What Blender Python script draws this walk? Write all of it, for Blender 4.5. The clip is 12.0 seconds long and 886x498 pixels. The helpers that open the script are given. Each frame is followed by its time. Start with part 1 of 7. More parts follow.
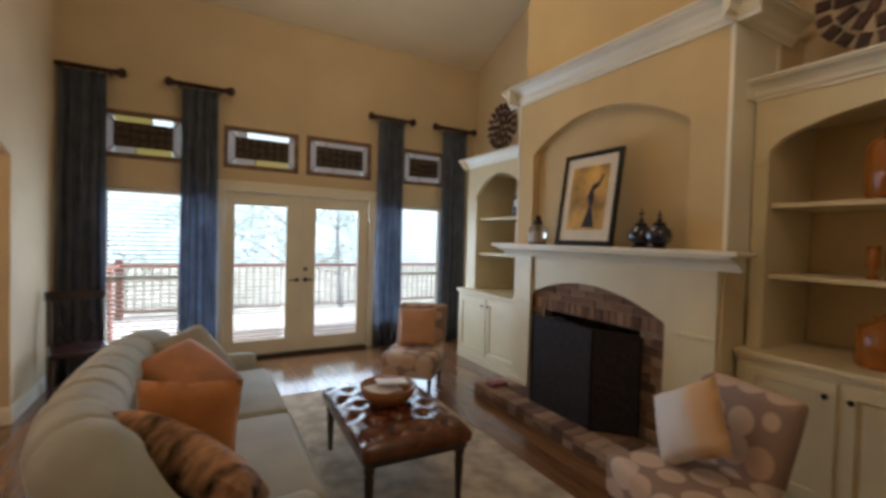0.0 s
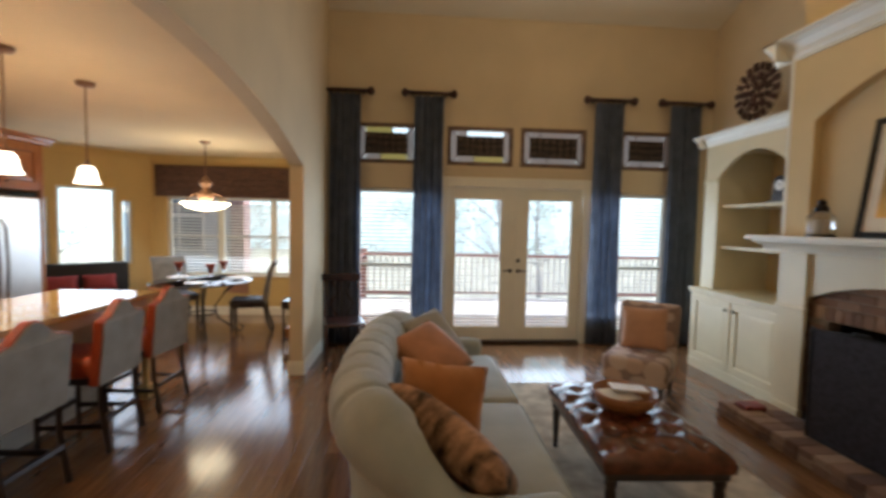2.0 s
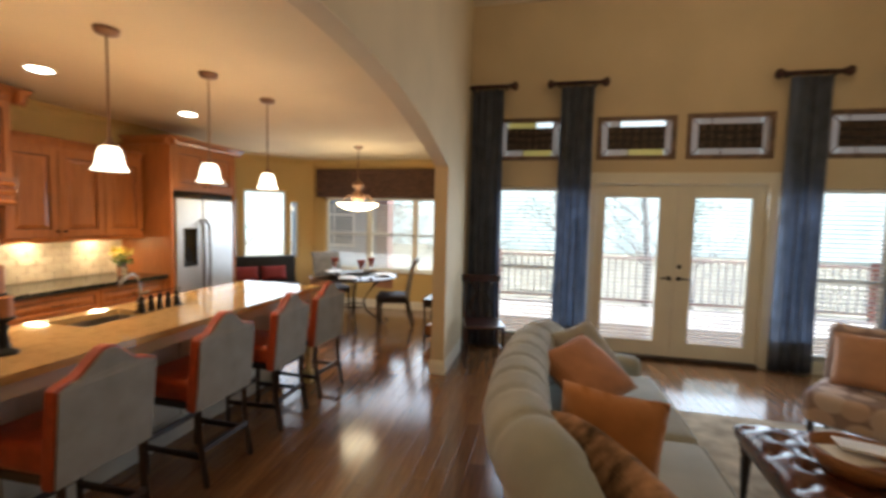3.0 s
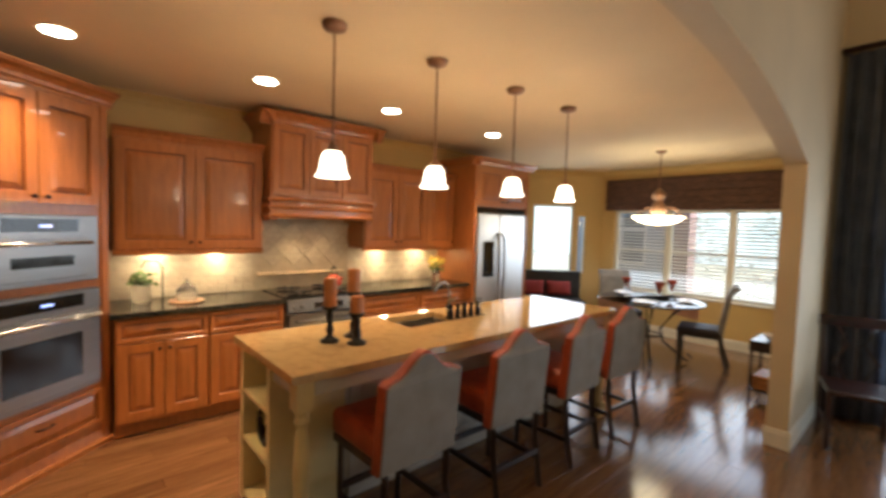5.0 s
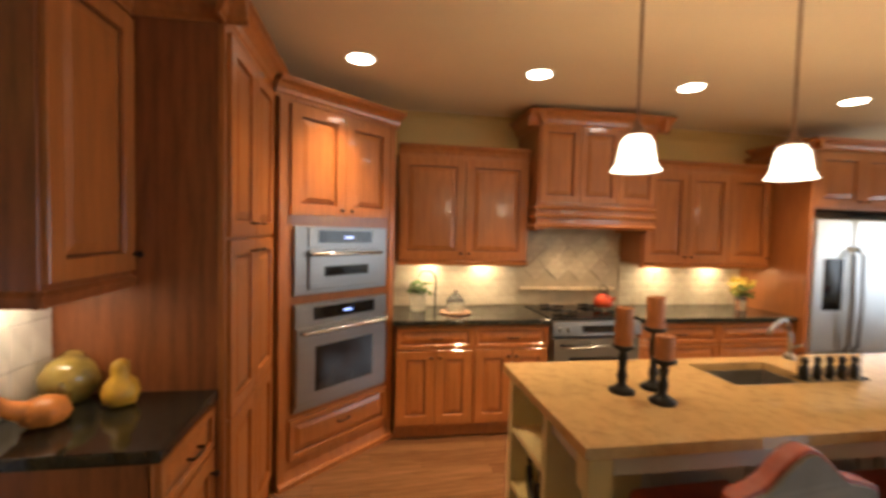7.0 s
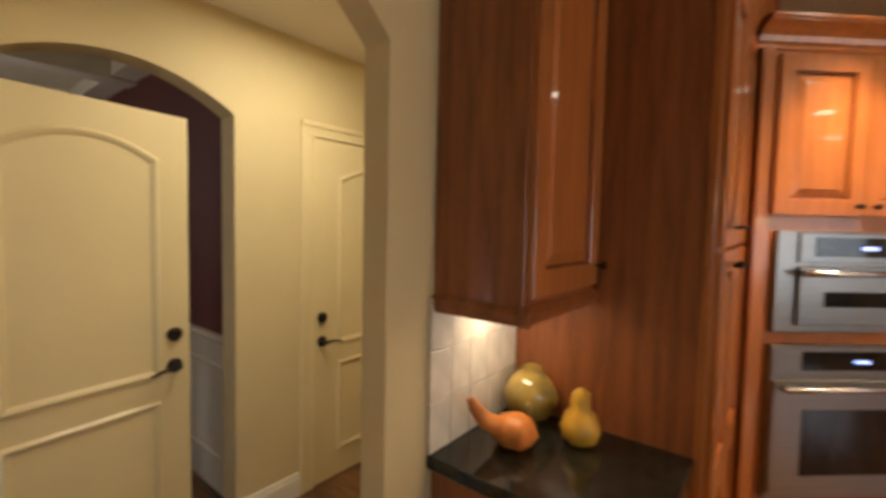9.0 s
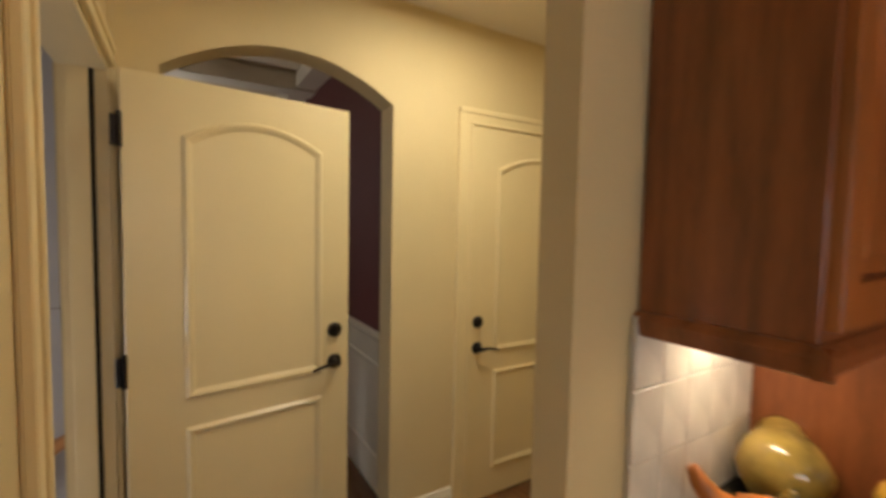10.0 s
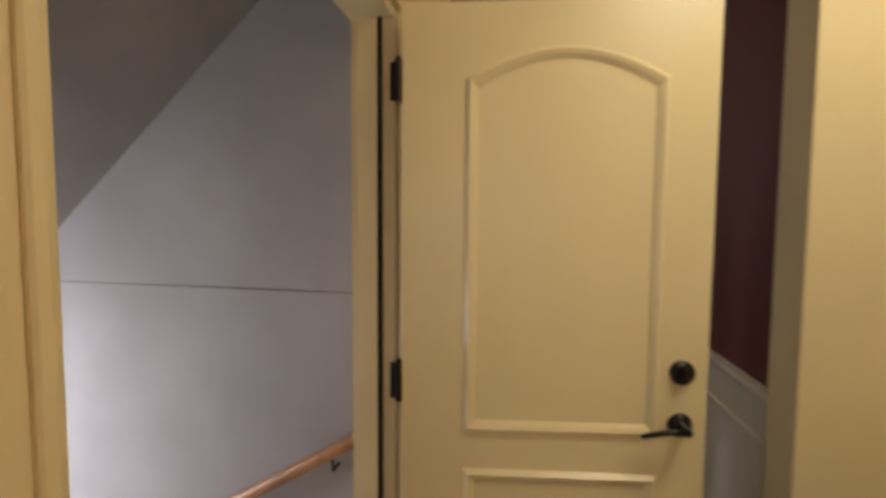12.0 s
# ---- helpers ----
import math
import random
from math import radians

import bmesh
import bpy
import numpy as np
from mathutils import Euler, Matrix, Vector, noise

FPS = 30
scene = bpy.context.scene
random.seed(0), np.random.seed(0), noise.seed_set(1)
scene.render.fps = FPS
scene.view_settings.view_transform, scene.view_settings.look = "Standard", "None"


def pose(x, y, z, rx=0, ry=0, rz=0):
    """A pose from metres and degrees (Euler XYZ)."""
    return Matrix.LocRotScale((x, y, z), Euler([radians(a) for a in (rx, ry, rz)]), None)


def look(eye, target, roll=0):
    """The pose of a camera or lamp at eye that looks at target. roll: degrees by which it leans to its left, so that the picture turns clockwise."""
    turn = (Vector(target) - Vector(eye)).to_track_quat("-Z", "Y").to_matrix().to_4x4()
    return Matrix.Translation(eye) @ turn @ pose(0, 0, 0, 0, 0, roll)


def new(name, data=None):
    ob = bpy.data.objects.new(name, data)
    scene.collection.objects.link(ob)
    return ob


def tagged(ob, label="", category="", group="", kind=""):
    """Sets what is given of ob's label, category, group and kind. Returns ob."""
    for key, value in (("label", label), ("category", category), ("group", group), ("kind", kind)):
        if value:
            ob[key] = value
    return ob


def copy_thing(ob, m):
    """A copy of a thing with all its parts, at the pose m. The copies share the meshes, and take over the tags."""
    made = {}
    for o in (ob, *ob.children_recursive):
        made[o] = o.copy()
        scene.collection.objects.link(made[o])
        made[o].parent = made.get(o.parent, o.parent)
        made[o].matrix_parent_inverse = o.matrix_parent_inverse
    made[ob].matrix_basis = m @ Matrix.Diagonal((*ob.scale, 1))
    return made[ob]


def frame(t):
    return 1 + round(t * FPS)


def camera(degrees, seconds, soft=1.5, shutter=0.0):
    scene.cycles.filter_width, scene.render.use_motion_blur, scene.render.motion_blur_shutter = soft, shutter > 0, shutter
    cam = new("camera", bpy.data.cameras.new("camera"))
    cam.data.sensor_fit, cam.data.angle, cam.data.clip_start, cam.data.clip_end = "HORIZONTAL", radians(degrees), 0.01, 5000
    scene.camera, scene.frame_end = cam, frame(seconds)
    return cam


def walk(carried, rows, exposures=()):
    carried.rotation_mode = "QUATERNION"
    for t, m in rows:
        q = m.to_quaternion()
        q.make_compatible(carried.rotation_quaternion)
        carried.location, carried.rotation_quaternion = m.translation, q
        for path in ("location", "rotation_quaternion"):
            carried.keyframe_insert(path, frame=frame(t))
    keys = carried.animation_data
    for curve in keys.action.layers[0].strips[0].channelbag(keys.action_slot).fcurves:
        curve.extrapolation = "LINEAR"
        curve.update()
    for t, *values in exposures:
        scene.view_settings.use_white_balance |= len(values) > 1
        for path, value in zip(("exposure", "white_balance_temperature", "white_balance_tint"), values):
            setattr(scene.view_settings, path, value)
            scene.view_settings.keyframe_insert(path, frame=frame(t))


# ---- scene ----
cam = camera(91.4, 12.0, soft=3.3, shutter=0.5)
PATH = [
    (0, (0.068, 0.107, 1.558), (1.042, 1.854, 1.51), 1.6),
    (0.5, (0.024, 0.133, 1.562), (0.799, 1.977, 1.503), 1.6),
    (1, (-0.036, 0.161, 1.559), (0.554, 2.07, 1.489), 1.4),
    (1.5, (-0.053, 0.202, 1.554), (0.327, 2.164, 1.465), 1.3),
    (2, (-0.122, 0.266, 1.56), (0.009, 2.259, 1.449), 1.2),
    (2.5, (-0.192, 0.357, 1.583), (-0.367, 2.345, 1.451), 1.3),
    (3, (-0.282, 0.447, 1.598), (-0.736, 2.39, 1.459), 1.4),
    (3.2, (-0.286, 0.477, 1.618), (-0.863, 2.386, 1.471), 1.5),
    (4.8, (-0.524, 0.661, 1.587), (-1.941, 2.069, 1.484), 1.7),
    (5, (-0.598, 0.68, 1.589), (-2.1, 1.996, 1.484), 1.7),
    (5.5, (-0.759, 0.725, 1.591), (-2.423, 1.829, 1.486), 2.0),
    (6, (-0.893, 0.75, 1.585), (-2.68, 1.643, 1.492), 2.1),
    (6.5, (-1.031, 0.759, 1.591), (-2.918, 1.415, 1.497), 1.7),
    (6.7, (-1.082, 0.765, 1.584), (-3.009, 1.293, 1.495), 1.5),
    (8.3, (-1.467, 0.464, 1.587), (-3.345, -0.217, 1.476), 1.7),
    (8.5, (-1.503, 0.426, 1.578), (-3.309, -0.427, 1.473), 1.6),
    (9, (-1.582, 0.331, 1.581), (-3.141, -0.917, 1.472), 1.2),
    (9.5, (-1.665, 0.224, 1.569), (-2.967, -1.29, 1.461), 1.1),
    (10, (-1.746, 0.073, 1.547), (-2.785, -1.632, 1.432), 1.1),
    (10.5, (-1.833, -0.096, 1.528), (-2.522, -1.97, 1.399), 0.7),
    (11, (-1.877, -0.263, 1.511), (-2.206, -2.231, 1.375), 0.4),
    (11.5, (-1.909, -0.424, 1.491), (-1.899, -2.42, 1.363), 0.3),
    (12, (-1.919, -0.572, 1.463), (-1.537, -2.532, 1.341), 0.4),
]
walk(cam, [(t, look(eye, target, roll)) for t, eye, target, roll in PATH], [(0.0, 0.97, 5750, 10), (2.0, 0.97, 5750, 10), (3.0, 1.0, 6000, 10), (5.0, 1.0, 5980, 10), (6.5, 1.02, 6000, 10), (8.5, 1.0, 6250, 10), (11.0, 0.98, 6100, 10), (12.0, 0.95, 6100, 10)])

# ---- world, sun, lights ----
world = bpy.data.worlds.new("sky")
scene.world = world
world.use_nodes = True
wn = world.node_tree
sky = wn.nodes.new("ShaderNodeTexSky")
sky.sky_type = "NISHITA"
sky.sun_disc = False
sky.sun_elevation, sky.sun_rotation = radians(50), radians(85)
wn.nodes["Background"].inputs["Strength"].default_value = 0.15
wn.links.new(sky.outputs["Color"], wn.nodes["Background"].inputs["Color"])
sun_data = bpy.data.lights.new("sun", "SUN")
sun_data.energy, sun_data.angle, sun_data.color = 5.0, radians(3), (1, 0.95, 0.88)
sun = new("sun", sun_data)
sun.matrix_world = look((30, 2.5, 36), (0, 0, 0))


def area_lamp(name, eye, target, w, h, watts, colour):
    d = bpy.data.lights.new(name, "AREA")
    d.shape, d.size, d.size_y, d.energy, d.color = "RECTANGLE", w, h, watts, colour
    o = new(name, d)
    o.matrix_world = look(eye, target)
    return o


def spot_lamp(name, eye, watts, colour, radius=0.05, angle=120, target=None):
    d = bpy.data.lights.new(name, "SPOT")
    d.energy, d.color, d.shadow_soft_size, d.spot_size, d.spot_blend = watts, colour, radius, radians(angle), 0.85
    o = new(name, d)
    o.matrix_world = look(eye, target or (eye[0], eye[1] + 0.001, eye[2] - 1))
    return o


def point_lamp(name, eye, watts, colour, radius=0.05):
    d = bpy.data.lights.new(name, "POINT")
    d.energy, d.color, d.shadow_soft_size = watts, colour, radius
    o = new(name, d)
    o.location = eye
    return o


DAY = (0.86, 0.93, 1.0)
WARM = (1.0, 0.66, 0.34)
area_lamp("daylight_doors", (1.2, 5.88, 1.15), (1.2, 0, 1.4), 4.0, 1.6, 40, (0.78, 0.90, 1.0))
# two unseen warm lamps without fixtures, added to lift the living room walls
for y, z in ((0.9, 3.4), (3.7, 4.2)):
    point_lamp("living_ceiling_lamp", (1.5, y, z), 12.8, (1.0, 0.73, 0.44), 0.25)
area_lamp("daylight_nook", (-2.95, 7.5, 1.3), (-2.95, 0, -1.5), 2.2, 1.1, 11, DAY)
area_lamp("daylight_bay", (-4.85, 7.05, 1.4), (-2.5, 4.5, 0.9), 0.9, 1.3, 5, DAY)
for y in (0.66, 1.77, 2.84, 4.15):
    spot_lamp("downlight_lamp", (-3.80, y, 2.560), 82, WARM, 0.06, 92)
for y in (1.71, 2.385, 3.12, 3.79):
    point_lamp("pendant_bulb", (-2.645, y, 1.85), 3.9, WARM, 0.04)
point_lamp("chandelier_bulb", (-2.88, 6.18, 1.83), 2.4, WARM, 0.08)
for y0, y1 in ((1.0, 1.95), (3.12, 4.28)):
    for k in (0.25, 0.75):
        area_lamp("under_cabinet_lamp", (-4.76, y0 + (y1 - y0) * k, 1.315), (-4.78, y0 + (y1 - y0) * k, 0.5), 0.06, 0.30, 2.2, (1.0, 0.74, 0.42))
spot_lamp("hood_lamp", (-4.72, 2.42, 1.615), 5, WARM, 0.03, 100)
spot_lamp("hood_lamp", (-4.72, 2.72, 1.615), 3, WARM, 0.03, 100)
area_lamp("desk_under_cabinet_lamp", (-2.74, -0.33, 1.36), (-2.74, -0.35, 0.5), 0.06, 0.2, 0.7, (1.0, 0.78, 0.52))
area_lamp("hall_ceiling_lamp", (-2.78, -1.14, 2.55), (-2.78, -1.139, 0), 0.34, 0.34, 7.8, (1.0, 0.85, 0.60))
# unseen light added down the stairwell to brighten its grey wall
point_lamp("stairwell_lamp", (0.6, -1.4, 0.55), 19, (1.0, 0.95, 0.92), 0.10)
# unseen light added so the dining room shows through the arch
point_lamp("dining_lamp", (-1.2, -3.8, 1.9), 9, (1.0, 0.88, 0.75), 0.10)

# ---- materials ----
def mat(name, base, rough=0.6, metal=0.0, var=0.06, scale=8.0, bump=0.0, bscale=120.0, spec=0.5, coat=0.0, stretch=(1, 1, 1), fine=0.0, sheen=0.0):
    """A surface with variation at two scales and a fine relief."""
    m = bpy.data.materials.new(name)
    m.use_nodes = True
    t = m.node_tree
    n, l = t.nodes, t.links
    b = n["Principled BSDF"]
    b.inputs["Roughness"].default_value, b.inputs["Metallic"].default_value = rough, metal
    b.inputs["Specular IOR Level"].default_value, b.inputs["Coat Weight"].default_value = spec, coat
    b.inputs["Sheen Weight"].default_value = sheen
    co = n.new("ShaderNodeTexCoord")
    mp = n.new("ShaderNodeMapping")
    mp.inputs["Scale"].default_value = stretch
    l.new(co.outputs["Object"], mp.inputs["Vector"])
    big, small = n.new("ShaderNodeTexNoise"), n.new("ShaderNodeTexNoise")
    big.inputs["Scale"].default_value, small.inputs["Scale"].default_value = scale, bscale
    big.inputs["Detail"].default_value, small.inputs["Detail"].default_value = 4, 3
    for k in (big, small):
        l.new(mp.outputs["Vector"], k.inputs["Vector"])
    mix = n.new("ShaderNodeMath")
    mix.operation = "MULTIPLY_ADD"
    mix.inputs[1].default_value = fine
    l.new(small.outputs["Fac"], mix.inputs[0])
    l.new(big.outputs["Fac"], mix.inputs[2])
    r = n.new("ShaderNodeValToRGB")
    lo = tuple(max(0, c * (1 - 2.2 * var)) for c in base)
    hi = tuple(min(1, c * (1 + 2.2 * var)) for c in base)
    r.color_ramp.elements[0].position, r.color_ramp.elements[1].position = 0.3 + fine * 0.4, 0.7 + fine * 0.6
    r.color_ramp.elements[0].color, r.color_ramp.elements[1].color = (*lo, 1), (*hi, 1)
    l.new(mix.outputs[0], r.inputs["Fac"])
    l.new(r.outputs["Color"], b.inputs["Base Color"])
    if bump:
        bp = n.new("ShaderNodeBump")
        bp.inputs["Strength"].default_value, bp.inputs["Distance"].default_value = bump, 0.004
        l.new(small.outputs["Fac"], bp.inputs["Height"])
        l.new(bp.outputs["Normal"], b.inputs["Normal"])
    return m


def glow(name, colour, strength):
    m = bpy.data.materials.new(name)
    m.use_nodes = True
    b = m.node_tree.nodes["Principled BSDF"]
    b.inputs["Base Color"].default_value = (0.9, 0.88, 0.82, 1)
    b.inputs["Emission Color"].default_value = (*colour, 1)
    b.inputs["Emission Strength"].default_value = strength
    return m


M_WALL = mat("wall_paint", (0.62, 0.50, 0.32), 0.75, var=0.03, scale=1.5, bump=0.15, bscale=220)
M_WALLK = mat("kitchen_wall_paint", (0.60, 0.42, 0.16), 0.7, var=0.03, scale=1.5, bump=0.15, bscale=220)
M_CEIL = mat("ceiling_paint", (0.74, 0.66, 0.50), 0.85, var=0.02, scale=1.2, bump=0.2, bscale=160)
# the cream ceiling again, with warm lamplight put into its colour
M_CEILK = mat("kitchen_ceiling_warm_tint", (0.72, 0.58, 0.37), 0.85, var=0.02, scale=1.2, bump=0.2, bscale=160)
M_HALL = mat("hall_paint", (0.66, 0.54, 0.30), 0.7, var=0.03, scale=1.5, bump=0.15, bscale=220)
M_TRIM = mat("white_trim", (0.78, 0.74, 0.62), 0.35, var=0.02, scale=3, bump=0.05)
M_BUILTIN = mat("cream_builtin_paint", (0.68, 0.59, 0.385), 0.4, var=0.03, scale=2.5, bump=0.05)
M_CREAM = mat("cream_door_paint", (0.74, 0.62, 0.36), 0.35, var=0.02, scale=2, bump=0.05)
M_STAIRWALL = mat("grey_plasterboard", (0.50, 0.485, 0.50), 0.85, var=0.05, scale=2, bump=0.1)
M_MAROON = mat("maroon_paint", (0.13, 0.035, 0.035), 0.7, var=0.05, scale=2, bump=0.1)
M_FLOOR = mat("dark_oak_floor", (0.150, 0.072, 0.034), 0.22, var=0.22, scale=3, bump=0.03, bscale=60, stretch=(12, 1, 1), coat=0.3, fine=0.3)
M_CAB = mat("cherry_wood", (0.36, 0.125, 0.032), 0.30, var=0.09, scale=6, bump=0.05, bscale=50, stretch=(6, 6, 0.7), coat=0.45, fine=0.4)
M_GLAZE = mat("dark_groove_glaze", (0.10, 0.028, 0.010), 0.4, var=0.15)
M_GRANITE = mat("beige_granite", (0.46, 0.31, 0.14), 0.05, var=0.09, scale=22, bscale=190, fine=0.9, coat=0.3)
M_BLACKGR = mat("black_granite", (0.012, 0.012, 0.010), 0.07, var=0.5, scale=30, bscale=300, fine=0.8)
M_BRICK = mat("brick", (0.20, 0.085, 0.05), 0.85, var=0.3, scale=9, bump=0.5, bscale=70, fine=0.5)
M_SOFA = mat("sage_sofa_fabric", (0.375, 0.385, 0.345), 0.85, var=0.05, scale=5, bump=0.3, bscale=400, sheen=0.2)
M_DRAPE = mat("teal_drape", (0.185, 0.210, 0.260), 0.9, var=0.10, scale=5, bump=0.2, bscale=300, spec=0.2)
M_DARKWOOD = mat("dark_wood", (0.022, 0.011, 0.008), 0.35, var=0.3, scale=10, stretch=(1, 1, 0.2), coat=0.2)
M_ORANGE = mat("orange_leather", (0.36, 0.060, 0.018), 0.42, var=0.12, scale=12, bump=0.2, bscale=150)
M_GREYFAB = mat("grey_stool_fabric", (0.27, 0.25, 0.22), 0.85, var=0.06, scale=8, bump=0.3, bscale=300)
M_STEEL = mat("brushed_steel", (0.30, 0.30, 0.30), 0.30, 1.0, var=0.03, scale=4, stretch=(1, 1, 30))
M_BLACK = mat("black_glass", (0.006, 0.006, 0.007), 0.06, var=0.1)
M_BRONZE = mat("oil_bronze", (0.018, 0.014, 0.012), 0.35, 0.7, var=0.2)
M_RUG = mat("cream_rug", (0.44, 0.36, 0.26), 0.95, var=0.16, scale=6, bump=0.5, bscale=250)


# ---- building helpers ----
def block(bm, x0, x1, y0, y1, z0, z1):
    m = Matrix.Translation(((x0 + x1) / 2, (y0 + y1) / 2, (z0 + z1) / 2)) @ Matrix.Diagonal((abs(x1 - x0), abs(y1 - y0), abs(z1 - z0), 1))
    return bmesh.ops.create_cube(bm, size=1, matrix=m)["verts"]


def mesh_ob(name, bm, material, smooth=False, parent=None):
    me = bpy.data.meshes.new(name)
    bm.normal_update()
    bm.to_mesh(me)
    bm.free()
    me.materials.append(material)
    if smooth:
        me.shade_smooth()
    o = new(name, me)
    if parent:
        o.parent = parent
    return o


def part(name, bm, material, parent, label="", smooth=False):
    o = mesh_ob(name, bm, material, smooth, parent)
    if label:
        o["label"] = label
    return o


def bevelled(bm, w=0.004, seg=1):
    bmesh.ops.bevel(bm, geom=list(bm.edges), offset=w, segments=seg, affect="EDGES", profile=0.5, clamp_overlap=True)
    return bm


def box(x0, x1, y0, y1, z0, z1, bev=0.0, seg=1):
    bm = bmesh.new()
    block(bm, x0, x1, y0, y1, z0, z1)
    if bev:
        bevelled(bm, bev, seg)
    return bm


def structure(name, bm, material, label="", smooth=False):
    o = mesh_ob(name, bm, material, smooth)
    return tagged(o, label, "", "", "structure")


def thing(name, m, label, category, group=""):
    """An Empty at the base of a thing, for its parts."""
    e = new(name)
    e.empty_display_size = 0.1
    e.matrix_world = m
    return tagged(e, label, category, group)


def prism(points, lo, hi, axis="y"):
    """A solid from an outline in the plane across the axis (x,z for y; y,z for x; x,y for z)."""
    bm = bmesh.new()

    def at(p, d):
        return {"y": (p[0], d, p[1]), "x": (d, p[0], p[1]), "z": (p[0], p[1], d)}[axis]

    a = [bm.verts.new(at(p, lo)) for p in points]
    b = [bm.verts.new(at(p, hi)) for p in points]
    n = len(points)
    bm.faces.new(a)
    bm.faces.new(b[::-1])
    for i in range(n):
        bm.faces.new((a[i], b[i], b[(i + 1) % n], a[(i + 1) % n]))
    bmesh.ops.recalc_face_normals(bm, faces=bm.faces)
    return bm


def wall_y(name, y0, y1, x0, x1, z0, z1, holes, material, label=""):
    """A wall along x with rectangular holes (x0, x1, z0, z1), pieced round them."""
    bm = bmesh.new()
    xs = sorted({x0, x1, *(h[0] for h in holes), *(h[1] for h in holes)})
    for a, b in zip(xs, xs[1:]):
        cuts = sorted((h[2], h[3]) for h in holes if h[0] <= a + 1e-6 and h[1] >= b - 1e-6)
        z = z0
        for c, d in cuts:
            if c > z + 1e-4:
                block(bm, a, b, y0, y1, z, c)
            z = d
        if z1 > z + 1e-4:
            block(bm, a, b, y0, y1, z, z1)
    bmesh.ops.remove_doubles(bm, verts=bm.verts, dist=1e-5)
    return structure(name, bm, material, label)



def arc(n, a0, a1, r=1.0, cx=0.0, cy=0.0):
    return [(cx + r * math.cos(radians(a0 + (a1 - a0) * i / n)), cy + r * math.sin(radians(a0 + (a1 - a0) * i / n))) for i in range(n + 1)]


def lathe(profile, seg=20, at=(0, 0, 0), close=True):
    """A turned solid from (radius, height) pairs, bottom to top."""
    bm = bmesh.new()
    rings = []
    for r, z in profile:
        rings.append([bm.verts.new((at[0] + r * math.cos(2 * math.pi * k / seg), at[1] + r * math.sin(2 * math.pi * k / seg), at[2] + z)) for k in range(seg)])
    for a, b in zip(rings, rings[1:]):
        for k in range(seg):
            bm.faces.new((a[k], a[(k + 1) % seg], b[(k + 1) % seg], b[k]))
    if close:
        bm.faces.new(rings[0][::-1])
        bm.faces.new(rings[-1])
    return bm


def tube(points, radius, seg=8, taper=1.0):
    """A round bar along a line of points."""
    bm = bmesh.new()
    pts = [Vector(p) for p in points]
    rings = []
    for i, p in enumerate(pts):
        d = (pts[min(i + 1, len(pts) - 1)] - pts[max(i - 1, 0)]).normalized()
        s = d.cross(Vector((0, 0, 1)) if abs(d.z) < 0.95 else Vector((1, 0, 0))).normalized()
        u = s.cross(d)
        r = radius * (1 + (taper - 1) * i / max(1, len(pts) - 1))
        rings.append([bm.verts.new(p + r * (math.cos(2 * math.pi * k / seg) * s + math.sin(2 * math.pi * k / seg) * u)) for k in range(seg)])
    for a, b in zip(rings, rings[1:]):
        for k in range(seg):
            bm.faces.new((a[k], a[(k + 1) % seg], b[(k + 1) % seg], b[k]))
    bm.faces.new(rings[0][::-1])
    bm.faces.new(rings[-1])
    bmesh.ops.recalc_face_normals(bm, faces=bm.faces)
    return bm


def merge(*parts):
    out = bmesh.new()
    for b in parts:
        me = bpy.data.meshes.new("tmp")
        b.to_mesh(me)
        b.free()
        out.from_mesh(me)
        bpy.data.meshes.remove(me)
    return out


def moved(bm, m):
    bmesh.ops.transform(bm, matrix=m, verts=bm.verts)
    return bm


def moulding(profile, p, q, side):
    """A straight moulding: a profile of (out, up) pairs run from p to q; side is the way out."""
    bm = bmesh.new()
    o = Vector(side)
    a = [bm.verts.new(Vector(p) + o * s + Vector((0, 0, t))) for s, t in profile]
    b = [bm.verts.new(Vector(q) + o * s + Vector((0, 0, t))) for s, t in profile]
    n = len(profile)
    bm.faces.new(a)
    bm.faces.new(b[::-1])
    for i in range(n):
        bm.faces.new((a[i], b[i], b[(i + 1) % n], a[(i + 1) % n]))
    bmesh.ops.recalc_face_normals(bm, faces=bm.faces)
    return bm


def crown(h, d):
    """The profile of a crown moulding of height h that leans out by d."""
    return [(0, 0), (0.12 * d, 0), (0.12 * d, 0.12 * h), (0.25 * d, 0.22 * h), (0.32 * d, 0.42 * h), (0.55 * d, 0.66 * h), (0.86 * d, 0.80 * h), (0.86 * d, 0.88 * h), (d, 0.9 * h), (d, h), (0, h)]


BASEP = [(0, 0), (0.016, 0), (0.016, 0.105), (0.012, 0.115), (0.008, 0.135), (0, 0.14)]


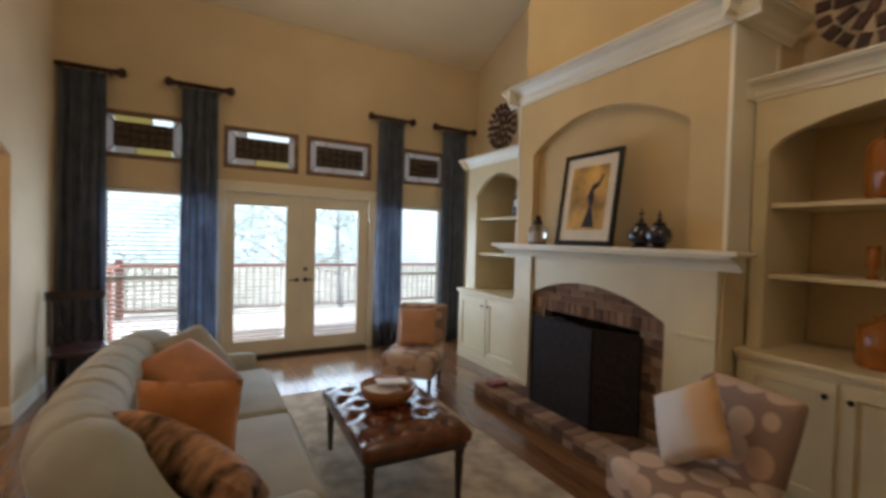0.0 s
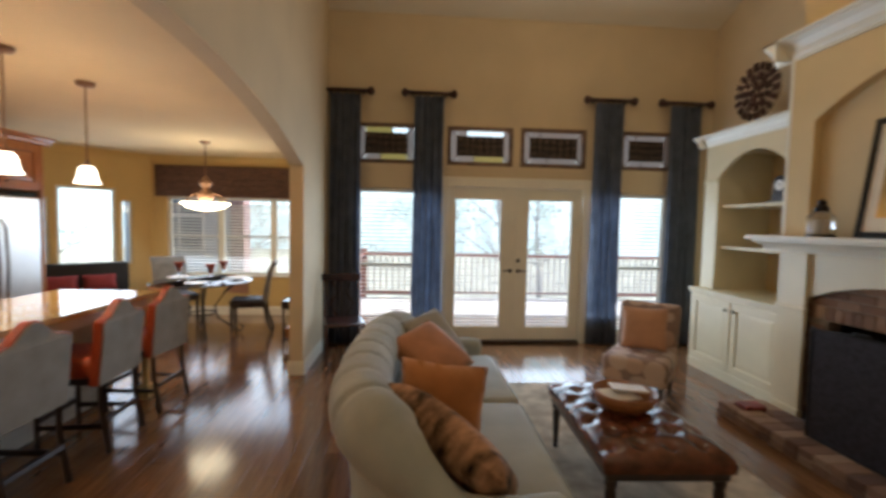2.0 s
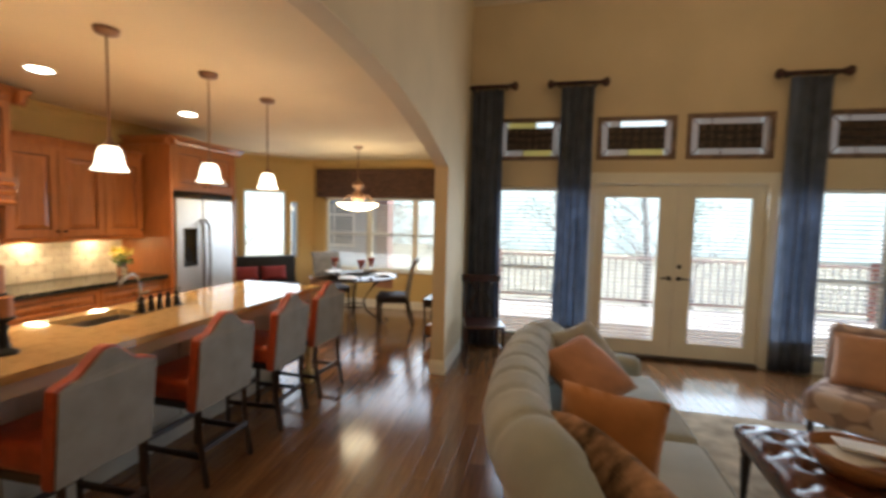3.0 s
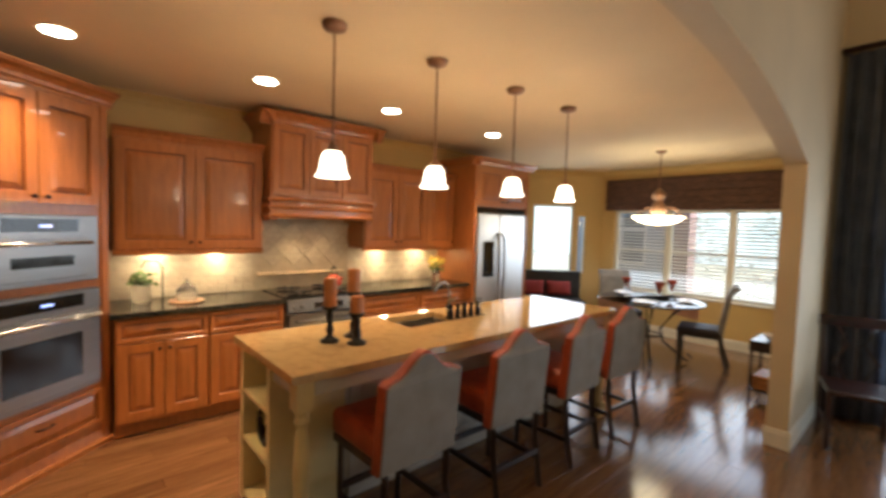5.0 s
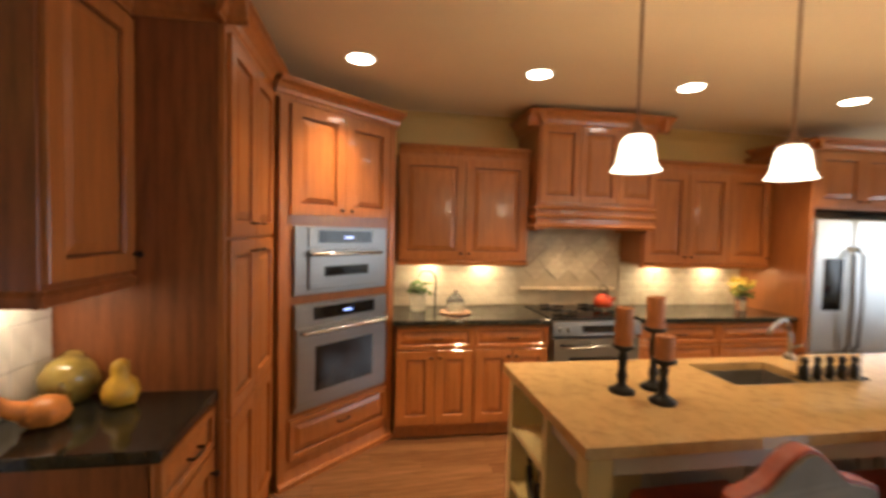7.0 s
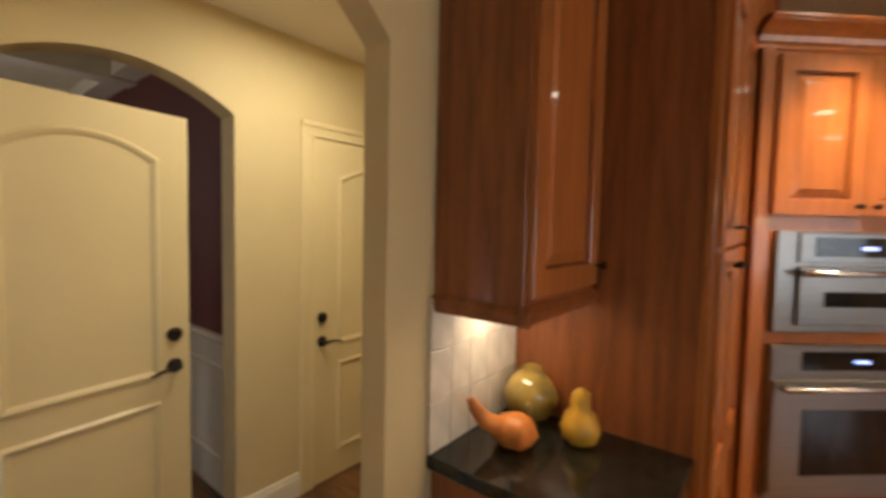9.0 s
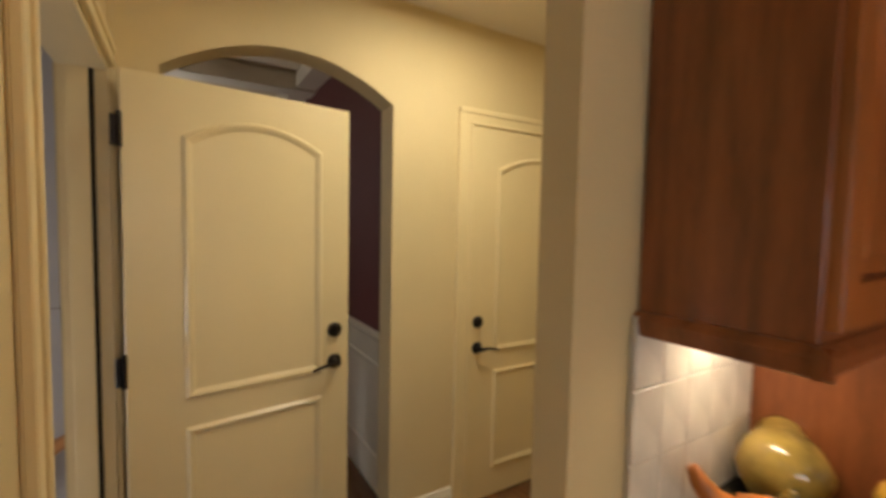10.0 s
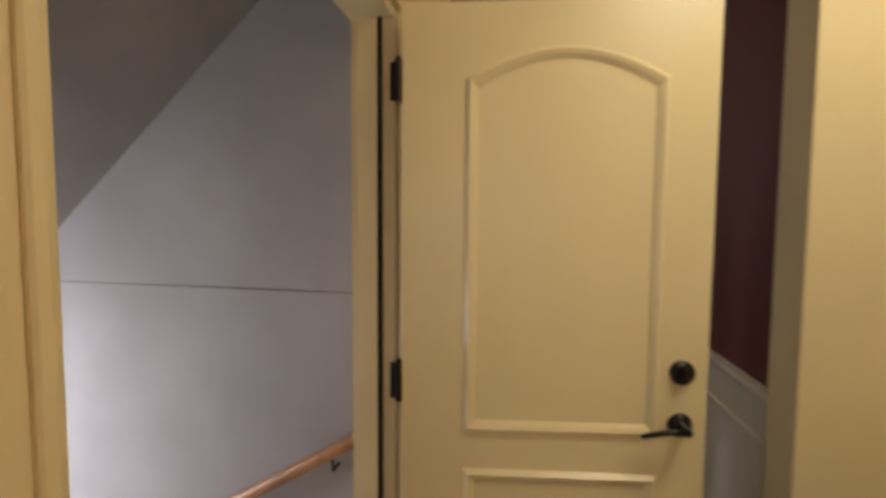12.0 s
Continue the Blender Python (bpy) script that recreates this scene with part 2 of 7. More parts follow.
def cushion(w, d, h, puff=0.35, n=10):
    """A soft cushion lying flat, its middle on the origin: full in the middle, thin at the seams."""
    bm = bmesh.new()
    bmesh.ops.create_grid(bm, x_segments=n, y_segments=n, size=0.5)
    top = list(bm.verts)
    low = bmesh.ops.duplicate(bm, geom=list(bm.verts) + list(bm.edges) + list(bm.faces))["geom"]
    lowv = [g for g in low if isinstance(g, bmesh.types.BMVert)]
    for vs, s in ((top, 1), (lowv, -1)):
        for v in vs:
            x, y = v.co.x * 2, v.co.y * 2
            k = (max(0, 1 - x * x) * max(0, 1 - y * y)) ** puff
            pinch = 1 - 0.06 * (1 - abs(x * y)) * max(abs(x), abs(y)) ** 4
            v.co = Vector((x * w / 2 * pinch, y * d / 2 * pinch, s * h / 2 * k + 0.004 * noise.noise(Vector((x * 3, y * 3, s * 4.1)))))
    bmesh.ops.remove_doubles(bm, verts=bm.verts, dist=0.0015)
    bmesh.ops.recalc_face_normals(bm, faces=bm.faces)
    return bm


def soft_box(x0, x1, y0, y1, z0, z1, r=0.04, seg=3):
    return box(x0, x1, y0, y1, z0, z1, min(r, 0.49 * min(abs(x1 - x0), abs(y1 - y0), abs(z1 - z0))), seg)


def panel_leaf(w, h, t=0.02, stile=0.055, raised=0.010, mid=()):
    """A framed leaf with raised panels, facing -y: x 0..w, z 0..h, back at y 0."""
    bm = bmesh.new()
    if not mid:
        g, s = 0.009, min(0.032, (w - 2 * stile) * 0.22)
        loops = []
        for inset, y in ((0, 0), (0, -t + 0.002), (0.002, -t), (stile - 0.003, -t), (stile, -t + 0.003), (stile, -t * 0.25), (stile + g, -t * 0.25), (stile + g + s, -t * 0.25 - raised)):
            loops.append([bm.verts.new((x, y, z)) for x, z in ((inset, inset), (w - inset, inset), (w - inset, h - inset), (inset, h - inset))])
        for k in range(len(loops) - 1):
            for i in range(4):
                fc = bm.faces.new((loops[k][i], loops[k][(i + 1) % 4], loops[k + 1][(i + 1) % 4], loops[k + 1][i]))
                fc.material_index = 1 if k == 5 else 0
        bm.faces.new(loops[-1])
        bm.faces.new(loops[0][::-1])
        bmesh.ops.recalc_face_normals(bm, faces=bm.faces)
        return bm
    block(bm, 0, stile, -t, 0, 0, h)
    block(bm, w - stile, w, -t, 0, 0, h)
    rails = [0, *mid, h - stile]
    for z in rails:
        block(bm, stile, w - stile, -t, 0, z, z + stile)
    bevelled(bm, 0.0025)
    for z, z2 in zip(rails, rails[1:]):
        a, b, c, d = stile, w - stile, z + stile, z2
        g = 0.009
        outer = [(a, c), (b, c), (b, d), (a, d)]
        s = min(0.032, (b - a) * 0.22)
        loops = []
        for inset, y in ((0, -t * 0.25), (g, -t * 0.25), (g + s, -t * 0.25 - raised)):
            loops.append([bm.verts.new((x + inset * (1 if x == a else -1), y, zz + inset * (1 if zz == c else -1))) for x, zz in outer])
        for p, q in zip(loops, loops[1:]):
            for i in range(4):
                fc = bm.faces.new((p[i], p[(i + 1) % 4], q[(i + 1) % 4], q[i]))
                fc.material_index = 1 if p is loops[0] else 0
        bm.faces.new(loops[-1])
    return bm


def knob(r=0.013):
    return moved(lathe([(0.006, 0), (0.006, 0.012), (r, 0.018), (r, 0.024), (r * 0.6, 0.03)], 10), pose(0, 0, 0, 90))


def pull(w=0.09):
    return tube([(-w / 2, 0, 0), (-w / 2, -0.022, 0), (-w / 4, -0.028, 0), (w / 4, -0.028, 0), (w / 2, -0.022, 0), (w / 2, 0, 0)], 0.0055, 6)


def add_leaf(cab, x, z, w, h, material, grip=None, gx=0.0, gz=0.0, y=0.0, mid=(), name="door", stile=0.068):
    """A door or drawer front on the cabinet's face, with its knob or pull."""
    leaf = part(name, panel_leaf(w, h, stile=stile, mid=mid), material, cab)
    if material is M_CAB:
        leaf.data.materials.append(M_GLAZE)
    leaf.location = (x, y, z)
    if grip:
        g = part("handle", knob() if grip == "knob" else pull(), M_BRONZE, leaf, "dark bronze handle")
        g.location = (gx, -0.021, gz)
    return leaf


# ---- large structure ----
YW, XE, CK, YS = 5.92, 3.85, 2.585, -1.82


def segment_wall(name, axis, lo, hi, a0, a1, o0, o1, spring, rise, top, material, z0=-0.1, n=36, label=""):
    """A wall with an opening whose head is a low arc between square jambs."""
    mid, half = (o0 + o1) / 2, (o1 - o0) / 2
    head = [(mid + half * (2 * i / n - 1), spring + rise * (1 - (2 * i / n - 1) ** 2)) for i in range(n + 1)]
    bm = bmesh.new()

    def at(p, d):
        return (p[0], d, p[1]) if axis == "y" else (d, p[0], p[1])

    def solid(pts):
        f, g = [bm.verts.new(at(p, lo)) for p in pts], [bm.verts.new(at(p, hi)) for p in pts]
        bm.faces.new(f)
        bm.faces.new(g[::-1])
        for i in range(len(pts)):
            bm.faces.new((f[i], g[i], g[(i + 1) % len(pts)], f[(i + 1) % len(pts)]))

    solid([(a0, z0), (o0, z0), *head, (o1, z0), (a1, z0), (a1, top), (a0, top)])
    bmesh.ops.recalc_face_normals(bm, faces=bm.faces)
    bm.normal_update()
    bmesh.ops.triangulate(bm, faces=[f for f in bm.faces if len(f.verts) > 4])
    return structure(name, bm, material, label)


holes = [(-0.88, -0.10, 0.14, 2.02), (0.28, 2.13, 0.0, 2.11), (2.58, 3.30, 0.14, 2.02),
         (-0.88, -0.13, 2.36, 2.83), (0.30, 1.12, 2.36, 2.82), (1.26, 2.10, 2.36, 2.83), (2.60, 3.28, 2.36, 2.83)]
wall_y("wall_north", YW, YW + 0.16, -1.60, XE + 0.15, -0.1, 4.22, holes, M_WALL, "tall cream painted wall with windows and doors")
structure("wall_east", prism([(-0.75, -0.1), (YW, -0.1), (YW, 4.22), (-0.75, 7.0)], XE, XE + 0.15, "x"), M_WALL)
structure("wall_south", box(-1.30, XE, -0.75, -0.62, -0.1, 7.0), M_WALL)
segment_wall("wall_west", "x", -1.38, -1.24, -0.62, YW, 0.0, 4.70, 2.12, 0.385, 7.0, M_WALL, label="cream wall with a wide arched opening")
structure("ceiling", prism([(-0.75, 7.0), (YW + 0.16, 4.16), (YW + 0.16, 4.36), (-0.75, 7.2)], -1.45, XE + 0.15, "x"), M_CEIL, "vaulted cream ceiling")
structure("ceiling_kitchen", prism([(-5.1, -0.45), (-1.38, -0.45), (-1.38, 7.75), (-4.45, 7.75), (-6.0, 6.2), (-6.0, 5.0), (-5.1, 5.0)], CK, CK + 0.1, "z"), M_CEILK)
structure("ceiling_hall", box(-4.95, -1.38, -1.97, -0.54, CK, CK + 0.1), M_CEIL)
structure("wall_kitchen_west", box(-5.08, -4.93, -0.58, 5.45, -0.1, CK), M_WALLK)
structure("wall_fridge_return", box(-5.9, -4.93, 5.36, 5.45, -0.1, CK), M_WALLK)
wall_y("wall_nook_north", 7.6, 7.75, -4.39, -1.24, -0.1, CK, [(-4.17, -1.63, 0.66, 1.94)], M_WALLK, "golden yellow painted wall with a wide window")
structure("wall_nook_east", box(-1.38, -1.24, YW + 0.16, 7.6, -0.1, CK), M_WALLK)
bay = wall_y("wall_bay", 0.0, 0.13, 0.0, 2.2, -0.1, CK, [(0.27, 0.40, 0.84, 1.84), (0.47, 1.17, 0.5, 2.02), (1.25, 1.55, 0.84, 1.84)], M_WALLK)
bay.matrix_world = pose(-4.39, 7.6, 0, 0, 0, 225) @ Matrix.Diagonal((1, -1, 1, 1))
segment_wall("wall_hall_north", "y", -0.54, -0.45, -4.93, -1.38, -2.335, -1.44, 2.03, 0.22, CK, M_HALL, label="cream hall wall with an arched opening")
segment_wall("wall_hall_south", "y", YS - 0.14, YS, -4.3, -1.40, -2.612, -1.69, 2.10, 0.155, CK, M_HALL, label="cream hall wall with an arched doorway")
structure("wall_hall_west", box(-4.4, -4.28, -1.97, -0.58, -0.1, CK), M_HALL)
# the doorway to the basement stairs, in the wall east of the hall
bm = bmesh.new()
block(bm, -1.545, -1.38, -0.835, -0.54, -0.1, CK)
block(bm, -1.545, -1.42, YS, -1.775, -0.1, CK)
block(bm, -1.545, -1.42, -1.775, -0.835, 2.05, CK)
structure("wall_hall_east", bm, M_HALL)
structure("wall_stairs_south", box(-1.42, 3.2, -2.17, -2.03, -2.9, CK), M_STAIRWALL, "grey unpainted plasterboard stair wall")
structure("wall_stairs_north", box(-1.40, 3.2, -0.86, -0.755, -2.9, CK), M_STAIRWALL)
structure("wall_stairs_end", box(3.2, 3.3, -2.17, -0.75, -2.9, CK), M_STAIRWALL)
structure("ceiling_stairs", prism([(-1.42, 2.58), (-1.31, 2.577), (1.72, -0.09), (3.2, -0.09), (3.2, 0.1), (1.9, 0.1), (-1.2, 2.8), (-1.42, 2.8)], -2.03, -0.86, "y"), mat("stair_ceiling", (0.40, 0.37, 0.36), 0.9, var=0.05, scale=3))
bm = bmesh.new()
for i in range(14):
    block(bm, -1.42 + 0.255 * i, -1.42 + 0.255 * (i + 1), -2.03, -0.86, -2.9, -0.185 * (i + 1))
structure("stairs", bm, mat("grey_carpet", (0.33, 0.31, 0.30), 0.95, var=0.1, scale=20, bump=0.5), "grey carpeted stairs going down")
structure("seam", box(-1.42, 1.2, -2.031, -2.027, 1.205, 1.209), mat("seam_dark", (0.28, 0.25, 0.23), 0.9), "joint between plasterboard sheets")
# dining room behind the far arch
structure("wall_dining_west", box(-2.84, -2.70, -6.0, YS - 0.14, -0.1, 2.75), M_MAROON, "deep maroon dining room wall")
structure("wall_dining_south", box(-2.84, 1.2, -6.1, -5.96, -0.1, 2.75), M_MAROON)
structure("wall_dining_east", box(1.06, 1.2, -5.96, -2.17, -0.1, 2.75), M_MAROON)
structure("wall_dining_north", box(-1.40, 1.06, -2.25, -2.17, -0.1, 2.75), M_MAROON)
structure("ceiling_dining", box(-2.84, 1.2, -6.1, YS - 0.14, 2.72, 2.8), M_CEIL)
bm = bmesh.new()
for y in (-2.25, -3.6, -4.9):
    block(bm, -2.70, 1.06, y - 0.09, y + 0.09, 2.58, 2.72)
for x in (-2.62, -1.3, 0.1):
    block(bm, x - 0.08, x + 0.08, -5.96, YS - 0.14, 2.60, 2.715)
structure("ceiling_beams", bm, M_TRIM, "white coffered ceiling beams")
wains = structure("wainscot", box(-2.70, -2.685, -5.96, YS - 0.14, 0.0, 0.88, 0.0), M_TRIM, "white panelled wainscot with a chair rail")
for i in range(5):
    part("panel", moved(panel_leaf(0.62, 0.56, 0.014, 0.03, 0.004), pose(-2.684, -2.72 - 0.76 * i, 0.2, 0, 0, 90)), M_TRIM, wains)
part("chair_rail", moulding([(0, 0), (0.02, 0.01), (0.035, 0.04), (0.03, 0.055), (0, 0.06)], (-2.70, -5.96, 0.87), (-2.70, YS - 0.14, 0.87), (1, 0, 0)), M_TRIM, wains)

# trim
def run(name, profile, legs, material=None):
    bm = merge(*[moulding(profile, p, q, s) for p, q, s in legs])
    return structure(name, bm, material or M_TRIM)


run("baseboard", BASEP, [
    ((-1.24, 4.70, 0), (-1.24, YW, 0), (1, 0, 0)), ((-1.395, 4.70, 0), (-1.225, 4.70, 0), (0, -1, 0)), ((-1.38, 4.70, 0), (-1.38, 7.6, 0), (-1, 0, 0)),
    ((-1.24, YW, 0), (0.2, YW, 0), (0, -1, 0)), ((2.22, YW, 0), (XE, YW, 0), (0, -1, 0)), ((XE, 5.1, 0), (XE, YW, 0), (-1, 0, 0)),
    ((-4.39, 7.6, 0), (-1.38, 7.6, 0), (0, -1, 0)), ((-5.3, 6.69, 0), (-4.39, 7.6, 0), (0.707, -0.707, 0)),
    ((-2.98, YS, 0), (-2.612, YS, 0), (0, 1, 0)), ((-1.69, YS, 0), (-1.545, YS, 0), (0, 1, 0)), ((-1.545, -0.74, 0), (-1.545, -0.54, 0), (-1, 0, 0)),
    ((-2.335, -0.54, 0), (-2.335, -0.45, 0), (1, 0, 0)), ((-2.50, -0.45, 0), (-2.335, -0.45, 0), (0, 1, 0))])
run("crown_nook", crown(0.09, 0.08), [((-4.39, 7.6, CK - 0.09), (-1.38, 7.6, CK - 0.09), (0, -1, 0)), ((-5.5, 6.49, CK - 0.09), (-4.39, 7.6, CK - 0.09), (0.707, -0.707, 0)), ((-4.93, 0.9, CK - 0.09), (-4.93, 5.4, CK - 0.09), (1, 0, 0))], M_WALLK)

# ---- windows and doors ----
M_GLASS = bpy.data.materials.new("window_glass")
M_GLASS.use_nodes = True
_b = M_GLASS.node_tree.nodes["Principled BSDF"]
_b.inputs["Base Color"].default_value = (0.97, 0.99, 0.98, 1)
_b.inputs["Roughness"].default_value, _b.inputs["Transmission Weight"].default_value, _b.inputs["IOR"].default_value = 0.0, 1.0, 1.45
M_BLIND = mat("white_blind", (0.80, 0.80, 0.76), 0.5, var=0.02)
SLAT = {}


def blind(parent, w, z0, z1, y, step=0.05, tilt=13):
    """Thin slats of a blind: each a part, all on one mesh."""
    key = (round(w, 3), tilt)
    if key not in SLAT:
        bm = moved(box(0, w, -0.020, 0.020, -0.0012, 0.0012), pose(0, 0, 0, tilt))
        me = bpy.data.meshes.new("slat")
        bm.to_mesh(me)
        bm.free()
        me.materials.append(M_BLIND)
        SLAT[key] = me
    n = int((z1 - z0) / step)
    for i in range(n):
        o = new("slat", SLAT[key])
        o.parent, o.location = parent, (0.0, y, z0 + step * (i + 0.5))


def pane(parent, x0, x1, z0, z1, y):
    o = part("pane", box(x0, x1, y, y + 0.006, z0, z1), M_GLASS, parent)
    o.visible_shadow = False
    return o


def window(name, m, w, h, label, sash=True, blinds=True, fr=0.045, meet=0.5, tilt=13, sill=True):
    """A window in its opening: x 0..w, z 0..h, the wall from y 0 (inside) to y 0.15."""
    e = tagged(thing(name, m, "", ""), label, "", "", "structure")
    bm = bmesh.new()
    for a, b, c, d in ((0, fr, 0, h), (w - fr, w, 0, h), (fr, w - fr, 0, fr), (fr, w - fr, h - fr, h)):
        block(bm, a, b, 0.05, 0.13, c, d)
    if sash:
        block(bm, fr, w - fr, 0.07, 0.12, h * meet - 0.022, h * meet + 0.022)
    part("window_frame", bevelled(bm, 0.003), M_TRIM, e)
    pane(e, fr, w - fr, fr, h - fr, 0.098)
    if sill:
        part("window_sill", box(-0.03, w + 0.03, -0.035, 0.06, -0.025, 0.0, 0.004), M_TRIM, e)
    if blinds:
        b = part("blind", box(fr, w - fr, 0.015, 0.055, h - 0.05, h - 0.005, 0.003), M_BLIND, e, "white slatted blind")
        blind(b, w - 2 * fr - 0.004, 0.02, h - 0.06, 0.035, tilt=tilt)
        for o in b.children:
            o.location.x = fr + 0.002
    return e


window("window_1", pose(-0.88, YW, 0.14), 0.78, 1.88, "tall window with open white slatted blinds", meet=0.47)
window("window_2", pose(2.58, YW, 0.14), 0.72, 1.88, "tall window with open white slatted blinds", meet=0.47)
for i, x in enumerate((-4.17, -3.3233, -2.4767)):
    window("window_%d" % (3 + i), pose(x, 7.6, 0.66), 0.8466, 1.28, "sash window with white blinds over the breakfast table", meet=0.5, tilt=30)
BAYW = pose(-4.39 - 1.17 * 0.7071, 7.6 - 1.17 * 0.7071, 0, 0, 0, 45)
window("window_6", BAYW @ pose(0, 0, 0.5), 0.70, 1.52, "large bay window behind the settee", sash=False, blinds=False, sill=False, fr=0.035)
window("window_7", BAYW @ pose(0.77, 0, 0.84), 0.13, 1.0, "narrow side window in the bay", sash=False, blinds=False, sill=False, fr=0.02)
window("window_8", BAYW @ pose(-0.38, 0, 0.84), 0.30, 1.0, "narrow side window in the bay", sash=True, blinds=False, sill=False, fr=0.03)

# leaded transoms: bevelled glass border round an iron scroll panel
M_LEAD = mat("lead_came", (0.17, 0.105, 0.07), 0.5, 0.2, var=0.2)
M_BEVEL = bpy.data.materials.new("bevelled_glass")
M_BEVEL.use_nodes = True
_b = M_BEVEL.node_tree.nodes["Principled BSDF"]
_b.inputs["Base Color"].default_value = (0.36, 0.30, 0.28, 1)
_b.inputs["Roughness"].default_value, _b.inputs["Transmission Weight"].default_value = 0.3, 0.5
M_IRON = mat("dark_scroll_panel", (0.035, 0.028, 0.024), 0.6, 0.3, var=0.4, scale=30)
M_OLIVE = bpy.data.materials.new("yellow_glass")
M_OLIVE.use_nodes = True
_b = M_OLIVE.node_tree.nodes["Principled BSDF"]
_b.inputs["Base Color"].default_value = (0.45, 0.34, 0.10, 1)
_b.inputs["Roughness"].default_value, _b.inputs["Transmission Weight"].default_value = 0.3, 0.6
M_CLEAR = bpy.data.materials.new("clear_bevelled_glass")
M_CLEAR.use_nodes = True
_b = M_CLEAR.node_tree.nodes["Principled BSDF"]
_b.inputs["Base Color"].default_value = (0.92, 0.94, 0.95, 1)
_b.inputs["Roughness"].default_value, _b.inputs["Transmission Weight"].default_value = 0.25, 1.0


def transom(name, x, z, w, h):
    e = tagged(thing(name, pose(x, YW, z), "", ""), "leaded transom with bevelled glass and a dark scrollwork panel", "", "", "structure")
    bm = bmesh.new()
    f, b = 0.03, 0.105
    cut = w * (0.6 if x < 0 else 0.28)
    for a, c, d, g in ((-0.02, f, -0.02, h + 0.02), (w - f, w + 0.02, -0.02, h + 0.02), (f, w - f, -0.02, f), (f, w - f, h - f, h + 0.02)):
        block(bm, a, c, -0.012, 0.0, d, g)
    for a, c, d, g in ((0.004, f, 0.004, h - 0.004), (w - f, w - 0.004, 0.004, h - 0.004), (f, w - f, 0.004, f), (f, w - f, h - f, h - 0.004)):
        block(bm, a, c, -0.002, 0.05, d, g)
    part("frame", bevelled(bm, 0.004), M_LEAD, e, "moulded bronze frame")
    cames = [tube([p, q], 0.006, 6) for p, q in (
        ((b, 0, b), (w - b, 0, b)), ((b, 0, h - b), (w - b, 0, h - b)), ((b, 0, b), (b, 0, h - b)), ((w - b, 0, b), (w - b, 0, h - b)),
        ((f, 0, f), (b, 0, b)), ((w - f, 0, f), (w - b, 0, b)), ((f, 0, h - f), (b, 0, h - b)), ((w - f, 0, h - f), (w - b, 0, h - b)),
        ((w * 0.4, 0, f), (w * 0.4, 0, b)), ((cut, 0, h - b), (cut, 0, h - f)))]
    part("came", merge(*cames), M_LEAD, e)
    for k, (x0, x1, z0, z1, glass) in enumerate((
            (f, b, f, h - f, M_BEVEL), (w - b, w - f, f, h - f, M_BEVEL), (b, cut, h - b, h - f, M_OLIVE if x < 0 else M_BEVEL), (cut, w - b, h - b, h - f, M_CLEAR if x < 0.6 else M_BEVEL),
            (b, w * 0.4, f, b, M_BEVEL), (w * 0.4, w - b, f, b, M_OLIVE if x < 0.6 else M_BEVEL))):
        o = part("pane", box(x0 + 0.002, x1 - 0.002, 0.003 + 0.0005 * k, 0.010, z0, z1, 0.002), glass, e, "bevelled border glass")
        o.visible_shadow = False
    part("backing", box(b, w - b, -0.004, 0.002, b, h - b), M_IRON, e, "dark backing panel")
    rings = []
    nx, nz = 7, 3
    for i in range(nx):
        for k in range(nz):
            cx, cz = b + (i + 0.5) * (w - 2 * b) / nx, b + (k + 0.5) * (h - 2 * b) / nz
            r = 0.034
            rings.append(tube([(cx + r * (1 - j / 14) * math.cos(j * 0.8 + i), -0.010, cz + r * (1 - j / 14) * math.sin(j * 0.8 + i)) for j in range(12)], 0.0045, 5))
    part("scrollwork", merge(*rings), M_LEAD, e)
    return e


for i, (a, b, c, d) in enumerate(holes[3:]):
    transom("transom_%d" % (i + 1), a, c, b - a, d - c)

# french doors
fd = tagged(thing("door_1", pose(0.28, YW, 0), "", ""), "white french doors with full glass and open blinds", "", "", "structure")
bm = bmesh.new()
block(bm, -0.075, 0.03, -0.02, 0.15, 0.0, 2.19)
block(bm, 1.82, 1.925, -0.02, 0.15, 0.0, 2.19)
block(bm, 0.03, 1.82, -0.02, 0.15, 2.06, 2.19)
part("frame", bevelled(bm, 0.004), M_TRIM, fd)
part("threshold", box(0.03, 1.82, -0.05, 0.15, -0.02, 0.035, 0.004), M_DARKWOOD, fd, "dark wooden threshold")
